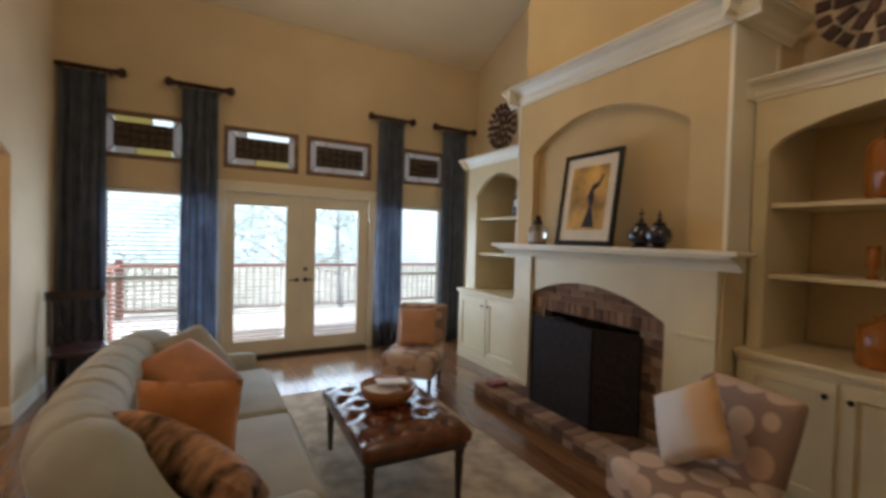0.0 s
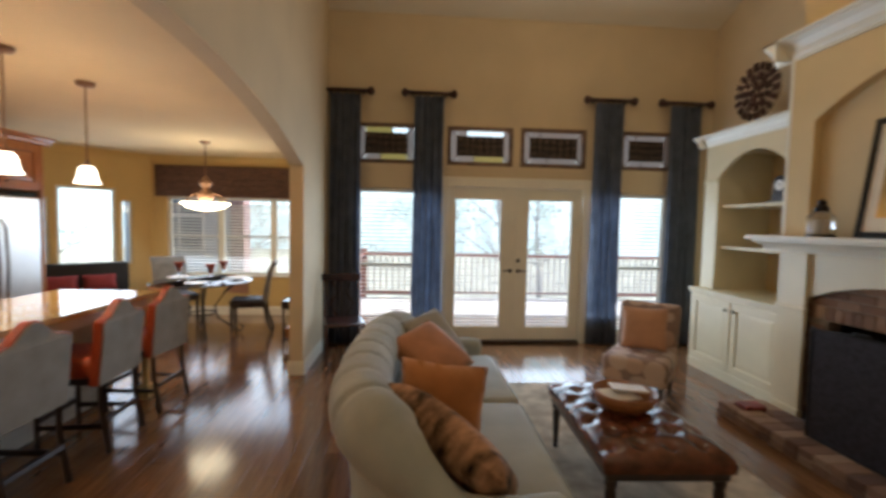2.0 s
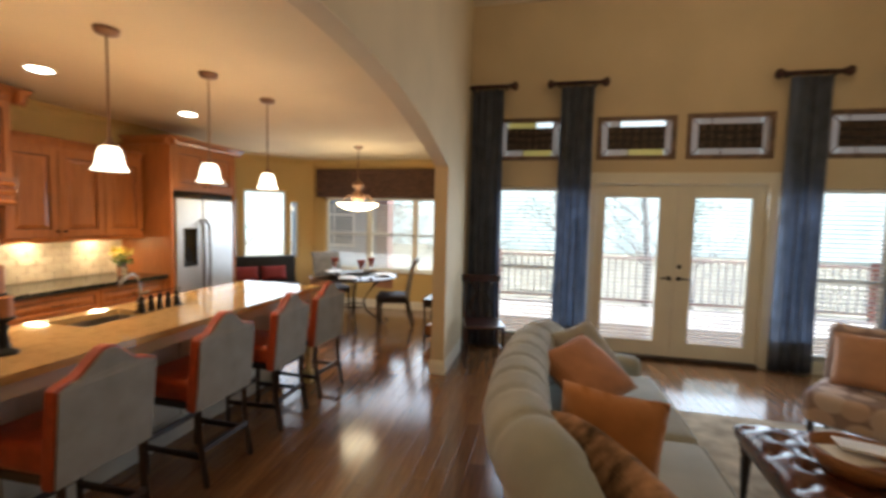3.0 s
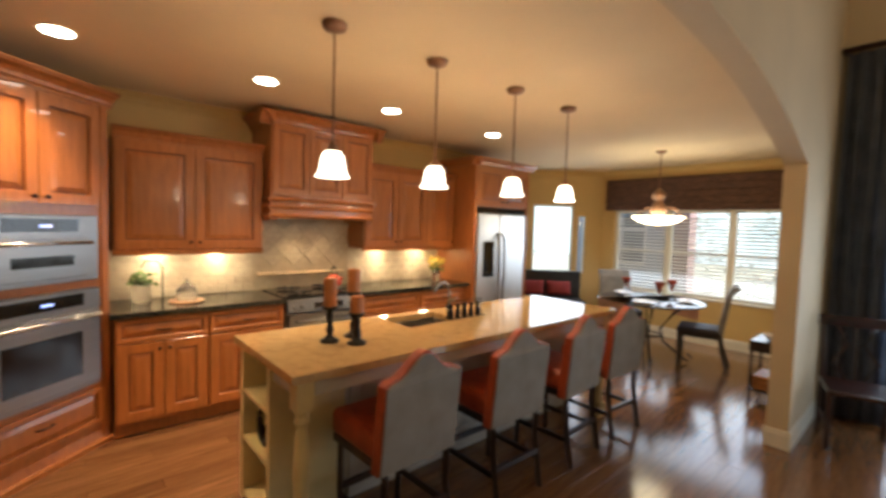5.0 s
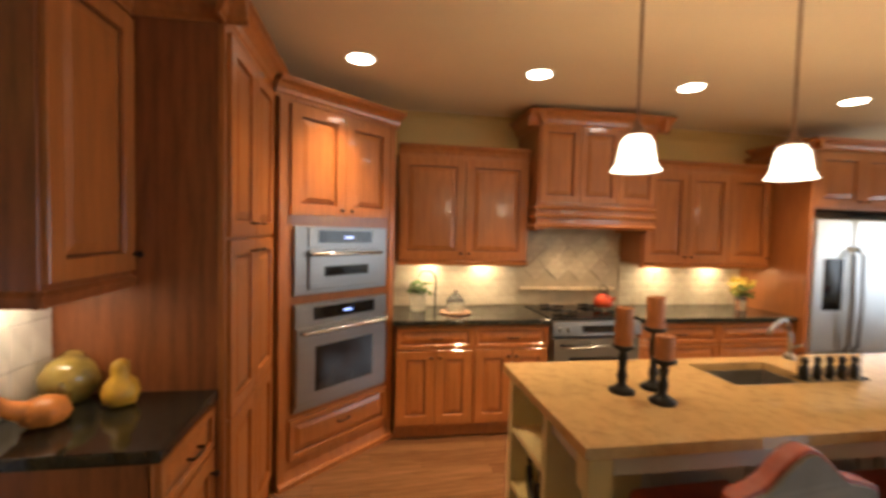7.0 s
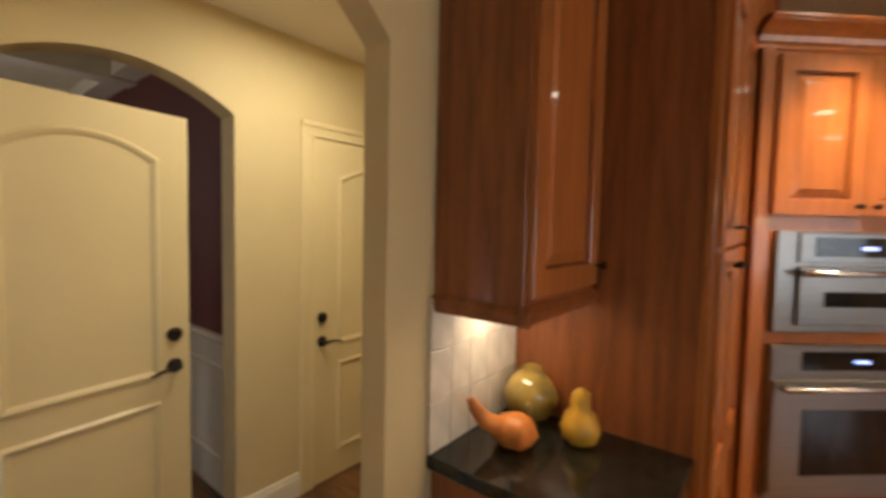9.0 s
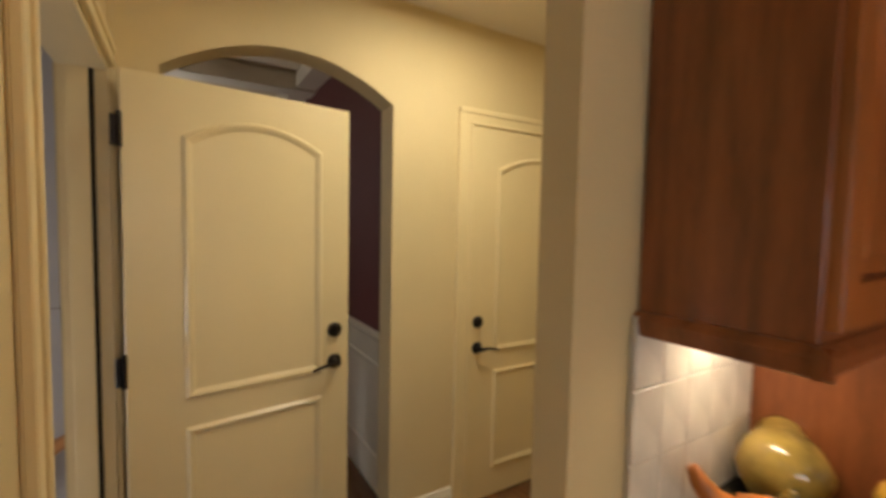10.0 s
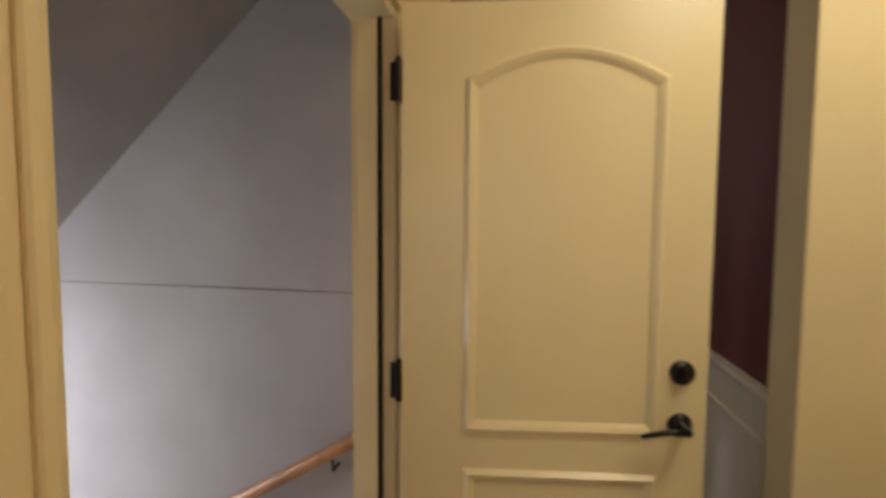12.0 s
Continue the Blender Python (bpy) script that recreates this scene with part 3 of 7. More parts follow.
for k, x in enumerate((0.032, 0.927)):
    w = 0.891
    bm = bmesh.new()
    glx0, glx1 = (0.082, 0.722) if k == 0 else (0.158, 0.780)
    glz0, glz1 = 0.155, 1.885
    for a, b, c, d in ((0, glx0, 0, 2.02), (glx1, w, 0, 2.02), (glx0, glx1, 0, glz0), (glx0, glx1, glz1, 2.02)):
        block(bm, a, b, -0.022, 0.022, c, d)
    for a, b, c, d in ((glx0, glx0 + 0.02, glz0, glz1), (glx1 - 0.02, glx1, glz0, glz1), (glx0 + 0.02, glx1 - 0.02, glz0, glz0 + 0.02), (glx0 + 0.02, glx1 - 0.02, glz1 - 0.02, glz1)):
        block(bm, a, b, -0.030, 0.030, c, d)
    leaf = part("door_leaf", bevelled(bm, 0.003), M_TRIM, fd)
    leaf.location = (x, 0.05, 0.038)
    pane(leaf, glx0, glx1, glz0, glz1, 0.0)
    blind(leaf, glx1 - glx0 - 0.05, glz0 + 0.02, glz1 - 0.02, 0.032, 0.045)
    for o in leaf.children:
        if o.name.startswith("slat"):
            o.location.x = glx0 + 0.025
    gx = w - 0.05 if k == 0 else 0.05
    s = -1 if k == 0 else 1
    lever = merge(moved(lathe([(0.026, 0), (0.026, 0.008), (0.012, 0.012), (0.012, 0.04)], 14), pose(gx, -0.022, 0.93, 90)), tube([(gx, -0.06, 0.93), (gx + s * 0.05, -0.064, 0.935), (gx + s * 0.1, -0.06, 0.925)], 0.008, 8))
    part("handle", lever, M_BRONZE, leaf, "dark bronze lever handle", True)
    if k == 1:
        part("deadbolt", moved(lathe([(0.024, 0), (0.024, 0.012), (0.016, 0.02)], 14), pose(gx, -0.022, 1.07, 90)), M_BRONZE, leaf, "dark bronze deadbolt")


def arch_panel_door(w=0.86, h=2.03, t=0.04, rail=0.885, spring=1.815, x0=0.155, x1=0.725):
    """A moulded two-panel door facing -y: the upper panel has an arched head."""
    bm = box(0, w, -t, 0, 0, h, 0.003)
    out = [bm]

    def ring(outline, y, depth, wid):
        n = len(outline)
        cx = sum(p[0] for p in outline) / n
        cz = (min(p[1] for p in outline) + max(p[1] for p in outline)) / 2
        b = bmesh.new()
        loops = []
        for k, d in ((0, 0.0), (0.35, depth), (0.65, depth * 0.7), (1.0, 0.0005)):
            loops.append([])
            for x, z in outline:
                px = x + (cx - x) * min(0.9, wid * k / (max(q[0] for q in outline) - cx))
                pz = z + (cz - z) * min(0.9, wid * k / (max(q[1] for q in outline) - cz))
                loops[-1].append(b.verts.new((px, y - d, pz)))
        for p, q in zip(loops, loops[1:]):
            for i in range(n):
                b.faces.new((p[i], p[(i + 1) % n], q[(i + 1) % n], q[i]))
        bmesh.ops.recalc_face_normals(b, faces=b.faces)
        return b

    head = [(x1 - (x1 - x0) * i / 16, spring + 0.08 * (1 - (2 * i / 16 - 1) ** 2)) for i in range(17)]
    top = [(x0, rail), (x1, rail), *head]
    low = [(x0, 0.16), (x1, 0.16), (x1, rail - 0.105), (x0, rail - 0.105)]
    out.append(ring(top, -t, 0.013, 0.034))
    out.append(ring(low, -t, 0.013, 0.034))
    return merge(*out)


def lever_set(parent, x, side, t=0.04, z=0.92):
    lev = merge(moved(lathe([(0.032, 0), (0.032, 0.008), (0.024, 0.014), (0.012, 0.016), (0.012, 0.05)], 16), pose(x, -t, z, 90)),
                tube([(x, -t - 0.05, z), (x + side * 0.04, -t - 0.055, z + 0.005), (x + side * 0.085, -t - 0.05, z - 0.005), (x + side * 0.115, -t - 0.045, z - 0.015)], 0.0095, 8, 0.6))
    part("door_handle", lev, M_BRONZE, parent, "dark bronze curved lever handle", True)
    part("deadbolt", merge(moved(lathe([(0.032, 0), (0.032, 0.012), (0.024, 0.02)], 16), pose(x, -t, z + 0.142, 90)), box(x - 0.006, x + 0.006, -t - 0.032, -t - 0.018, z + 0.125, z + 0.16, 0.002)), M_BRONZE, parent, "dark bronze deadbolt")


# the open door: hinged at the stair doorway, swung back against the hall wall
DO = pose(-1.579, -1.730, 0.012, 0, 0, 180 + 8)
od = tagged(thing("door_2", DO, "", ""), "open cream panel door folded back against the hall wall", "", "", "structure")
part("leaf", arch_panel_door(0.818, 2.023, rail=0.882, spring=1.828, x0=0.172, x1=0.692), M_CREAM, od, smooth=False)
lever_set(od, 0.748, -1, z=0.918)
for z in (0.22, 1.02, 1.82):
    part("hinge", merge(box(-0.028, 0.002, -0.046, -0.040, z - 0.05, z + 0.05, 0.002), moved(lathe([(0.009, 0), (0.009, 0.11), (0.006, 0.116)], 8), pose(-0.004, -0.05, z - 0.055))), M_BRONZE, od, "dark bronze hinge")
# the closed door in the hall wall
M_TAN = mat("tan_hinge", (0.42, 0.30, 0.16), 0.5, 0.3, var=0.1)
cdr = tagged(thing("door_3", pose(-3.068, YS + 0.0, 0.012, 0, 0, 180), "", ""), "closed cream two-panel door with dark hardware", "", "", "structure")
part("leaf", arch_panel_door(0.93, 2.05, 0.012, 0.83, 1.84, 0.165, 0.775), M_CREAM, cdr)
lever_set(cdr, 0.050, 1, 0.012, 0.867)
for z in (0.22, 1.02, 1.82):
    part("hinge", box(0.922, 0.944, -0.022, -0.008, z - 0.05, z + 0.05, 0.002), M_TAN, cdr, "tan painted hinge")
CAS = [(0, 0), (0.010, 0), (0.014, 0.012), (0.014, 0.05), (0.022, 0.056), (0.022, 0.078), (0, 0.082)]


def casing(name, m, w, h, depth=0.022):
    """A moulded casing round a doorway, facing -y, from x 0 to w."""
    cw = 0.082
    e = tagged(thing(name, m, "", ""), "moulded cream door casing", "", "", "structure")
    for nm, a, b, c, d, edges in (
            ("side", -cw, 0, 0, h, ((-cw, -cw + 0.026, 0, h), (-0.012, 0.0, 0, h))),
            ("side", w, w + cw, 0, h, ((w + cw - 0.026, w + cw, 0, h), (w, w + 0.012, 0, h))),
            ("head", -cw, w + cw, h, h + cw, ((-cw, w + cw, h + cw - 0.026, h + cw), (-0.012, w + 0.012, h, h + 0.012)))):
        bm = bmesh.new()
        block(bm, a, b, -0.014, 0, c, d)
        for p, q, r, s in edges:
            block(bm, p - 0.002, q + 0.002, -depth, -0.004, r + 0.001, s + 0.002)
        part(nm, bevelled(bm, 0.003), M_CREAM, e)
    return e


casing("casing_closet", pose(-3.060, YS, 0, 0, 0, 180), 0.95, 2.068)
casing("casing_stairs", pose(-1.545, -0.835, 0, 0, 0, 270), 0.940, 2.05)
jamb = tagged(thing("jamb_stairs", pose(0, 0, 0), "", ""), "cream door jamb with a dark weather strip", "", "", "structure")
part("side", box(-1.549, -1.418, -0.853, -0.833, 0, 2.05), M_CREAM, jamb)
part("side", box(-1.549, -1.418, -1.777, -1.757, 0, 2.05), M_CREAM, jamb)
part("head", box(-1.549, -1.418, -1.757, -0.853, 2.03, 2.052), M_CREAM, jamb)
part("stop", box(-1.500, -1.44, -1.759, -1.745, 0, 2.03, 0.002), M_CREAM, jamb)
part("stop", box(-1.536, -1.47, -0.865, -0.851, 0, 2.03, 0.002), M_CREAM, jamb)
part("gasket", box(-1.512, -1.500, -1.759, -1.746, 0.0, 2.03), M_BRONZE, jamb, "dark weather strip")
rail = tagged(thing("handrail", pose(0, -1.965, 0), "varnished wooden handrail on the stair wall", "handrail"), "", "", "", "")
part("rail", tube([(-1.46, 0, 0.755), (-1.36, 0, 0.715), (-1.30, 0, 0.675), (-0.888, 0, 0.425), (0.6, 0, -0.53), (1.8, 0, -1.31)], 0.026, 8), mat("varnished_oak", (0.50, 0.24, 0.09), 0.35, var=0.12, coat=0.3), rail, smooth=True)
for x in (-1.25, 0.4, 1.5):
    part("bracket", tube([(x, -0.055, 0.63 - 0.64 * (x + 1.25) - 0.06), (x, -0.01, 0.63 - 0.64 * (x + 1.25) - 0.06), (x, 0, 0.63 - 0.64 * (x + 1.25) - 0.02)], 0.007, 6), M_BRONZE, rail)
part("skirt", prism([(-1.41, 0.10), (-1.41, 0.32), (-1.36, 0.32), (1.9, -1.90), (1.9, -2.15)], -0.07, -0.045, "y"), mat("stair_skirt_paint", (0.52, 0.49, 0.47), 0.6), rail, "grey painted skirting along the stair")

# ---- living room: fireplace wall ----
M_BRICKS = bpy.data.materials.new("fireplace_brick")
M_BRICKS.use_nodes = True
_n, _l = M_BRICKS.node_tree.nodes, M_BRICKS.node_tree.links
_oi, _r = _n.new("ShaderNodeObjectInfo"), _n.new("ShaderNodeValToRGB")
for k, (p, c) in enumerate(((0.0, (0.12, 0.065, 0.045)), (0.35, (0.23, 0.13, 0.082)), (0.7, (0.31, 0.19, 0.12)), (1.0, (0.40, 0.28, 0.19)))):
    el = _r.color_ramp.elements[k] if k < 1 else _r.color_ramp.elements.new(p) if k < 3 else _r.color_ramp.elements[-1]
    el.position, el.color = p, (*c, 1)
_l.new(_oi.outputs["Random"], _r.inputs["Fac"])
_no, _mx, _co = _n.new("ShaderNodeTexNoise"), _n.new("ShaderNodeMixRGB"), _n.new("ShaderNodeTexCoord")
_no.inputs["Scale"].default_value, _no.inputs["Detail"].default_value = 60, 5
_l.new(_co.outputs["Object"], _no.inputs["Vector"])
_mx.blend_type, _mx.inputs[0].default_value = "OVERLAY", 0.5
_l.new(_r.outputs["Color"], _mx.inputs[1])
_l.new(_no.outputs["Fac"], _mx.inputs[2])
_l.new(_mx.outputs["Color"], _n["Principled BSDF"].inputs["Base Color"])
_n["Principled BSDF"].inputs["Roughness"].default_value = 0.9
_bp = _n.new("ShaderNodeBump")
_bp.inputs["Strength"].default_value, _bp.inputs["Distance"].default_value = 0.6, 0.004
_l.new(_no.outputs["Fac"], _bp.inputs["Height"])
_l.new(_bp.outputs["Normal"], _n["Principled BSDF"].inputs["Normal"])
M_MORTAR = mat("mortar", (0.30, 0.235, 0.175), 0.95, var=0.12, scale=30, bump=0.4)
M_OVER = mat("golden_wall_paint", (0.63, 0.47, 0.235), 0.7, var=0.03, scale=1.5, bump=0.12, bscale=220)
M_NICHE = mat("niche_paint", (0.58, 0.44, 0.235), 0.75, var=0.03, scale=1.5, bump=0.12, bscale=220)

XF = 2.95
FY0, FY1 = 1.62, 3.70
BY0, BY1, BSP, BRISE = 2.01, 3.54, 1.0, 0.20
BMID, BHALF = (BY0 + BY1) / 2, (BY1 - BY0) / 2


def brick_head(y):
    return BSP + BRISE * (1 - ((y - BMID) / BHALF) ** 2)


fp = tagged(thing("fireplace", pose(XF, 0, 0), "cream painted fireplace with an arched brick surround", "fireplace"))
NY0, NY1 = 1.88, 3.47


def front_panel(y0, y1, z0, z1, a0, a1, spring, rise, depth, swell=1.0):
    """A face with an arched recess open at its foot, facing -x; the face at x 0."""
    n = 28
    mid, half = (a0 + a1) / 2, (a1 - a0) / 2
    head = [(mid + half * (2 * i / n - 1), spring + rise * (1 - (2 * i / n - 1) ** 2) ** swell) for i in range(n + 1)]
    pts = [(y0, z0), (a0, z0), *head, (a1, z0), (y1, z0), (y1, z1), (y0, z1)]
    bm = prism(pts, 0.0, depth, "x")
    bmesh.ops.triangulate(bm, faces=[f for f in bm.faces if len(f.verts) > 4])
    return bm


part("surround", front_panel(FY0, FY1, 0.0, 1.44, BY0, BY1, BSP, BRISE, 0.10), M_BUILTIN, fp, "cream painted wooden surround")
part("overmantel", front_panel(FY0, FY1, 1.53, 2.98, NY0, NY1, 2.42, 0.27, 0.08), M_OVER, fp, "golden tan overmantel with an arched niche")
for y, turn in ((FY0, 0), (FY1, 180)):
    b = panel_leaf(0.24, 0.33, 0.012, 0.045, 0.0)
    part("return_panel", moved(b, pose(0.32, y, 2.63) if turn == 0 else pose(0.56, y, 2.63, 0, 0, 180)), M_TRIM, fp, "white panelled return")
    part("corner_board", box(-0.004, 0.32, *((y - 0.010, y + 0.02) if turn == 0 else (y - 0.02, y + 0.010)), 1.53, 2.975, 0.002), M_TRIM, fp, "white corner board")
part("niche_back", box(0.08, 0.20, FY0, FY1, 1.53, 2.98), M_NICHE, fp, "tan painted niche")
part("chimney_breast", box(0.03, XE - XF, FY0 + 0.05, FY1 - 0.05, 3.05, 6.9), M_OVER, fp, "tan painted chimney breast")
part("core", merge(box(0.2, XE - XF, FY0, FY1, 1.44, 3.05), box(0.5, XE - XF, FY0, FY1, 0.0, 1.44)), M_WALL, fp)
part("side", box(0.10, 0.5, FY0, FY0 + 0.1, 0, 1.44), M_BUILTIN, fp)
part("side", box(0.10, 0.5, FY1 - 0.1, FY1, 0, 1.44), M_BUILTIN, fp)
part("crown", merge(moulding(crown(0.17, 0.15), (0, FY0 - 0.15, 2.95), (0, FY1 + 0.15, 2.95), (-1, 0, 0)), moulding(crown(0.17, 0.15), (-0.15, FY0, 2.95), (0.7, FY0, 2.95), (0, -1, 0)), moulding(crown(0.17, 0.15), (-0.15, FY1, 2.95), (0.7, FY1, 2.95), (0, 1, 0))), M_TRIM, fp, "deep white crown moulding")
part("mantel_shelf", merge(box(-0.20, 0.02, FY0 - 0.17, FY1 + 0.17, 1.495, 1.53, 0.006), moulding([(0, 0), (0.04, 0), (0.05, 0.02), (0.08, 0.05), (0.14, 0.07), (0.17, 0.08), (0.17, 0.095), (0, 0.095)], (0, FY0 - 0.12, 1.40), (0, FY1 + 0.12, 1.40), (-1, 0, 0))), M_TRIM, fp, "white mantel shelf")
for y in (FY0 + 0.02, FY1 - 0.28):
    part("pilaster", merge(box(-0.03, 0.0, y, y + 0.26, 0.0, 1.40, 0.004), box(-0.045, 0.0, y - 0.01, y + 0.27, 0.0, 0.16, 0.004), box(-0.042, 0.0, y - 0.008, y + 0.268, 0.94, 0.97, 0.004)), M_BUILTIN, fp)
# brick inside the arch
part("mortar_bed", merge(front_panel(BY0 - 0.01, BY1 + 0.01, 0.0, 1.25, 2.24, 3.30, 0.895, 0.004, 0.10)), M_MORTAR, fp, "mortar behind the bricks").location = (0.055, 0, 0)
part("firebox", merge(box(0.16, 0.52, 2.14, 2.24, 0, 1.0), box(0.16, 0.52, 3.30, 3.40, 0, 1.0), box(0.46, 0.52, 2.24, 3.30, 0, 1.0), box(0.16, 0.52, 2.24, 3.30, 0.92, 1.0)), mat("soot_brick", (0.02, 0.016, 0.014), 0.95, var=0.4, bump=0.4), fp, "soot-black firebox")
BRICK_MESH = []
for s in range(5):
    bm = box(-0.5, 0.5, -0.5, 0.5, -0.5, 0.5, 0.05)
    for v in bm.verts:
        v.co += 0.03 * noise.noise_vector(v.co * 2.3 + Vector((s * 7.1, 0, 0)))
    me = bpy.data.meshes.new("brick")
    bm.to_mesh(me)
    bm.free()
    me.materials.append(M_BRICKS)
    BRICK_MESH.append(me)


def brick(parent, x, y, z, sx, sy, sz, rx=0.0):
    o = new("brick", random.choice(BRICK_MESH))
    o.parent = parent
    o.matrix_local = pose(x + random.uniform(-0.003, 0.003), y, z, rx) @ Matrix.Diagonal((sx, sy, sz, 1))
    return o


# jamb courses
for side in (0, 1):
    for c in range(13):
        z = 0.145 + c * 0.068
        lo, hi = (BY0 + 0.004, 2.22) if side == 0 else (3.32, BY1 - 0.004)
        if z > 0.87:
            break
        cut = lo + (0.075 if c % 2 else 0.125)
        for a, b in ((lo, cut - 0.005), (cut + 0.005, hi)):
            brick(fp, 0.065, (a + b) / 2, z, 0.05, b - a, 0.058)
# straight row of soldier bricks over the opening
n = 21
for i in range(n):
    brick(fp, 0.062, BY0 + (BY1 - BY0) * (i + 0.5) / n, 0.952, 0.05, 0.062, 0.098, rx=random.uniform(-1, 1))
# courses that fill up to the arch's head
for c in range(4):
    z = 1.037 + c * 0.066
    y = BY0 - (0.0 if c % 2 else 0.095)
    while y < BY1 - 0.05:
        yc = y + 0.095
        if z - 0.03 < brick_head(min(max(yc, BMID - 0.6), BMID + 0.6)):
            brick(fp, 0.066, min(max(yc, BY0 + 0.06), BY1 - 0.06), z, 0.05, 0.182 if BY0 < y and y + 0.19 < BY1 else 0.11, 0.057)
        y += 0.19
# raised hearth
hearth = tagged(thing("hearth", pose(2.5, 0, 0), "low brick hearth in front of the fireplace", "hearth"))
part("core", box(0.012, 0.445, 1.40, 3.69, 0.0, 0.098), M_MORTAR, hearth, "mortar bed")
y = 1.40
while y < 3.66:
    for c in range(1):
        brick(hearth, 0.10, y + 0.055, 0.085, 0.20, 0.103, 0.055)
        brick(hearth, 0.315, y + 0.055, 0.083, 0.20, 0.103, 0.055)
        brick(hearth, 0.022, y + 0.055, 0.028, 0.045, 0.103, 0.052)
    y += 0.112
for x in (0.08, 0.19, 0.30, 0.40):
    brick(hearth, x, 3.68, 0.028, 0.10, 0.045, 0.052)
# black folding firescreen
M_SCREEN = mat("black_mesh_screen", (0.045, 0.038, 0.046), 0.7, 0.0, var=0.2, scale=40, bump=0.05, bscale=600)
M_BLKIRON = mat("black_iron", (0.012, 0.011, 0.010), 0.45, 0.5, var=0.2)
scr = tagged(thing("fire_screen", pose(2.83, 2.74, 0.113), "black three-fold mesh firescreen standing on the hearth", "firescreen"))
for y0, y1, x0, x1 in ((-0.57, -0.32, 0.10, -0.14), (-0.32, 0.36, -0.14, -0.142), (0.36, 0.61, -0.14, 0.10)):
    top = [(y0 + (y1 - y0) * i / 8, 0.74 + (0.05 * (1 - ((y0 + (y1 - y0) * i / 8 + 0.03) / 0.6) ** 2))) for i in range(9)]
    bm = bmesh.new()
    lo = [bm.verts.new((x0 + (x1 - x0) * i / 8, p[0], 0.01)) for i, p in enumerate(top)]
    hi = [bm.verts.new((x0 + (x1 - x0) * i / 8, p[0], p[1])) for i, p in enumerate(top)]
    for i in range(8):
        bm.faces.new((lo[i], lo[i + 1], hi[i + 1], hi[i]))
    bmesh.ops.solidify(bm, geom=list(bm.faces), thickness=0.004)
    leafp = part("panel", bm, M_SCREEN, scr, "fine black mesh")
    part("edge", merge(tube([(x0 + (x1 - x0) * i / 8, p[0], p[1]) for i, p in enumerate(top)], 0.008, 6), tube([(x0, y0, 0), (x0, y0, top[0][1])], 0.008, 6), tube([(x1, y1, 0), (x1, y1, top[-1][1])], 0.008, 6), tube([(x0, y0, 0.012), (x1, y1, 0.012)], 0.008, 6)), M_BLKIRON, leafp)
part("handle", tube([(-0.15, -0.05, 0.785), (-0.15, -0.03, 0.815), (-0.15, 0.07, 0.815), (-0.15, 0.09, 0.785)], 0.007, 6), M_BLKIRON, scr)

# ---- built-in bookcases ----
def bookcase(y0, y1, label, left_open=True):
    """A painted unit: base cupboard with doors, counter, and an arched case with shelves; faces -x."""
    e = tagged(thing("bookcase", pose(3.10, 0, 0), label, "bookcase"))
    w = y1 - y0
    d = XE - 3.10
    part("base", merge(box(0.02, d, y0, y1, 0.0, 0.86), box(-0.008, 0.02, y0, y1, 0.0, 0.10, 0.004), box(0.0, 0.02, y0, y1, 0.10, 0.86)), M_BUILTIN, e)
    part("counter", merge(box(-0.035, d, y0 - 0.0, y1 + 0.015, 0.875, 0.91, 0.006), box(-0.018, 0.1, y0, y1 + 0.006, 0.855, 0.875, 0.004)), M_BUILTIN, e)
    s = 0.21 if left_open else 0.085
    a0, a1 = y0 + s * 0.9, y1 - s
    part("case_front", front_panel(y0, y1, 0.91, 2.52, a0, a1, 2.14 if left_open else 2.17, 0.24 if left_open else 0.22, 0.05, 1.0 if left_open else 0.62), M_BUILTIN, e).location = (0.10, 0, 0)
    part("case_side", box(0.15, d, y0, a0, 0.91, 2.52), M_BUILTIN, e)
    part("case_side", box(0.15, d, a1, y1, 0.91, 2.52), M_BUILTIN, e)
    part("case_top", box(0.15, d, a0, a1, 2.40, 2.52), M_BUILTIN, e)
    part("back", box(d - 0.03, d, a0, a1, 0.91, 2.40), M_NICHE, e, "yellow painted back")
    for z in (1.36, 1.81):
        part("shelf", box(0.16, d - 0.03, a0, a1, z, z + 0.032, 0.004), M_BUILTIN, e)
    part("cornice", merge(moulding(crown(0.12, 0.11), (0.10, y0, 2.50), (0.10, y1 + 0.11, 2.50), (-1, 0, 0)), moulding(crown(0.12, 0.11), (0.0, y1, 2.50), (d, y1, 2.50), (0, 1, 0)), box(0.10, d, y0, y1, 2.52, 2.615)), M_TRIM, e, "white crown cornice")
    part("capital", box(0.085, 0.10, y1 - s + 0.01, y1, 2.08, 2.12, 0.003), M_BUILTIN, e)
    part("capital", box(0.085, 0.10, y0, a0 - 0.01, 2.08, 2.12, 0.003), M_BUILTIN, e)
    nd = 2 if left_open else 4
    dw = (w - 0.10 - 0.03 * nd) / nd
    for k in range(nd):
        lf = part("door", moved(panel_leaf(dw, 0.70, 0.02, 0.065, 0.005), pose(0, 0, 0, 0, 0, -90)), M_BUILTIN, e)
        lf.location = (0.0, y1 - 0.055 - k * (dw + 0.02), 0.13)
        g = part("handle", moved(knob(0.016), pose(0, 0, 0, 0, 0, -90)), M_BRONZE, lf, "dark round knob")
        g.location = (-0.02, -dw + 0.045 if k % 2 == 0 else -0.045, 0.62)
    return e


bookcase(3.72, 5.06, "cream built-in bookcase with arched shelves beside the fireplace")
bookcase(-0.45, 1.60, "cream built-in bookcase holding amber glass jars", False)

# things on the shelves and the mantel
M_AMBER = bpy.data.materials.new("amber_glass")
M_AMBER.use_nodes = True
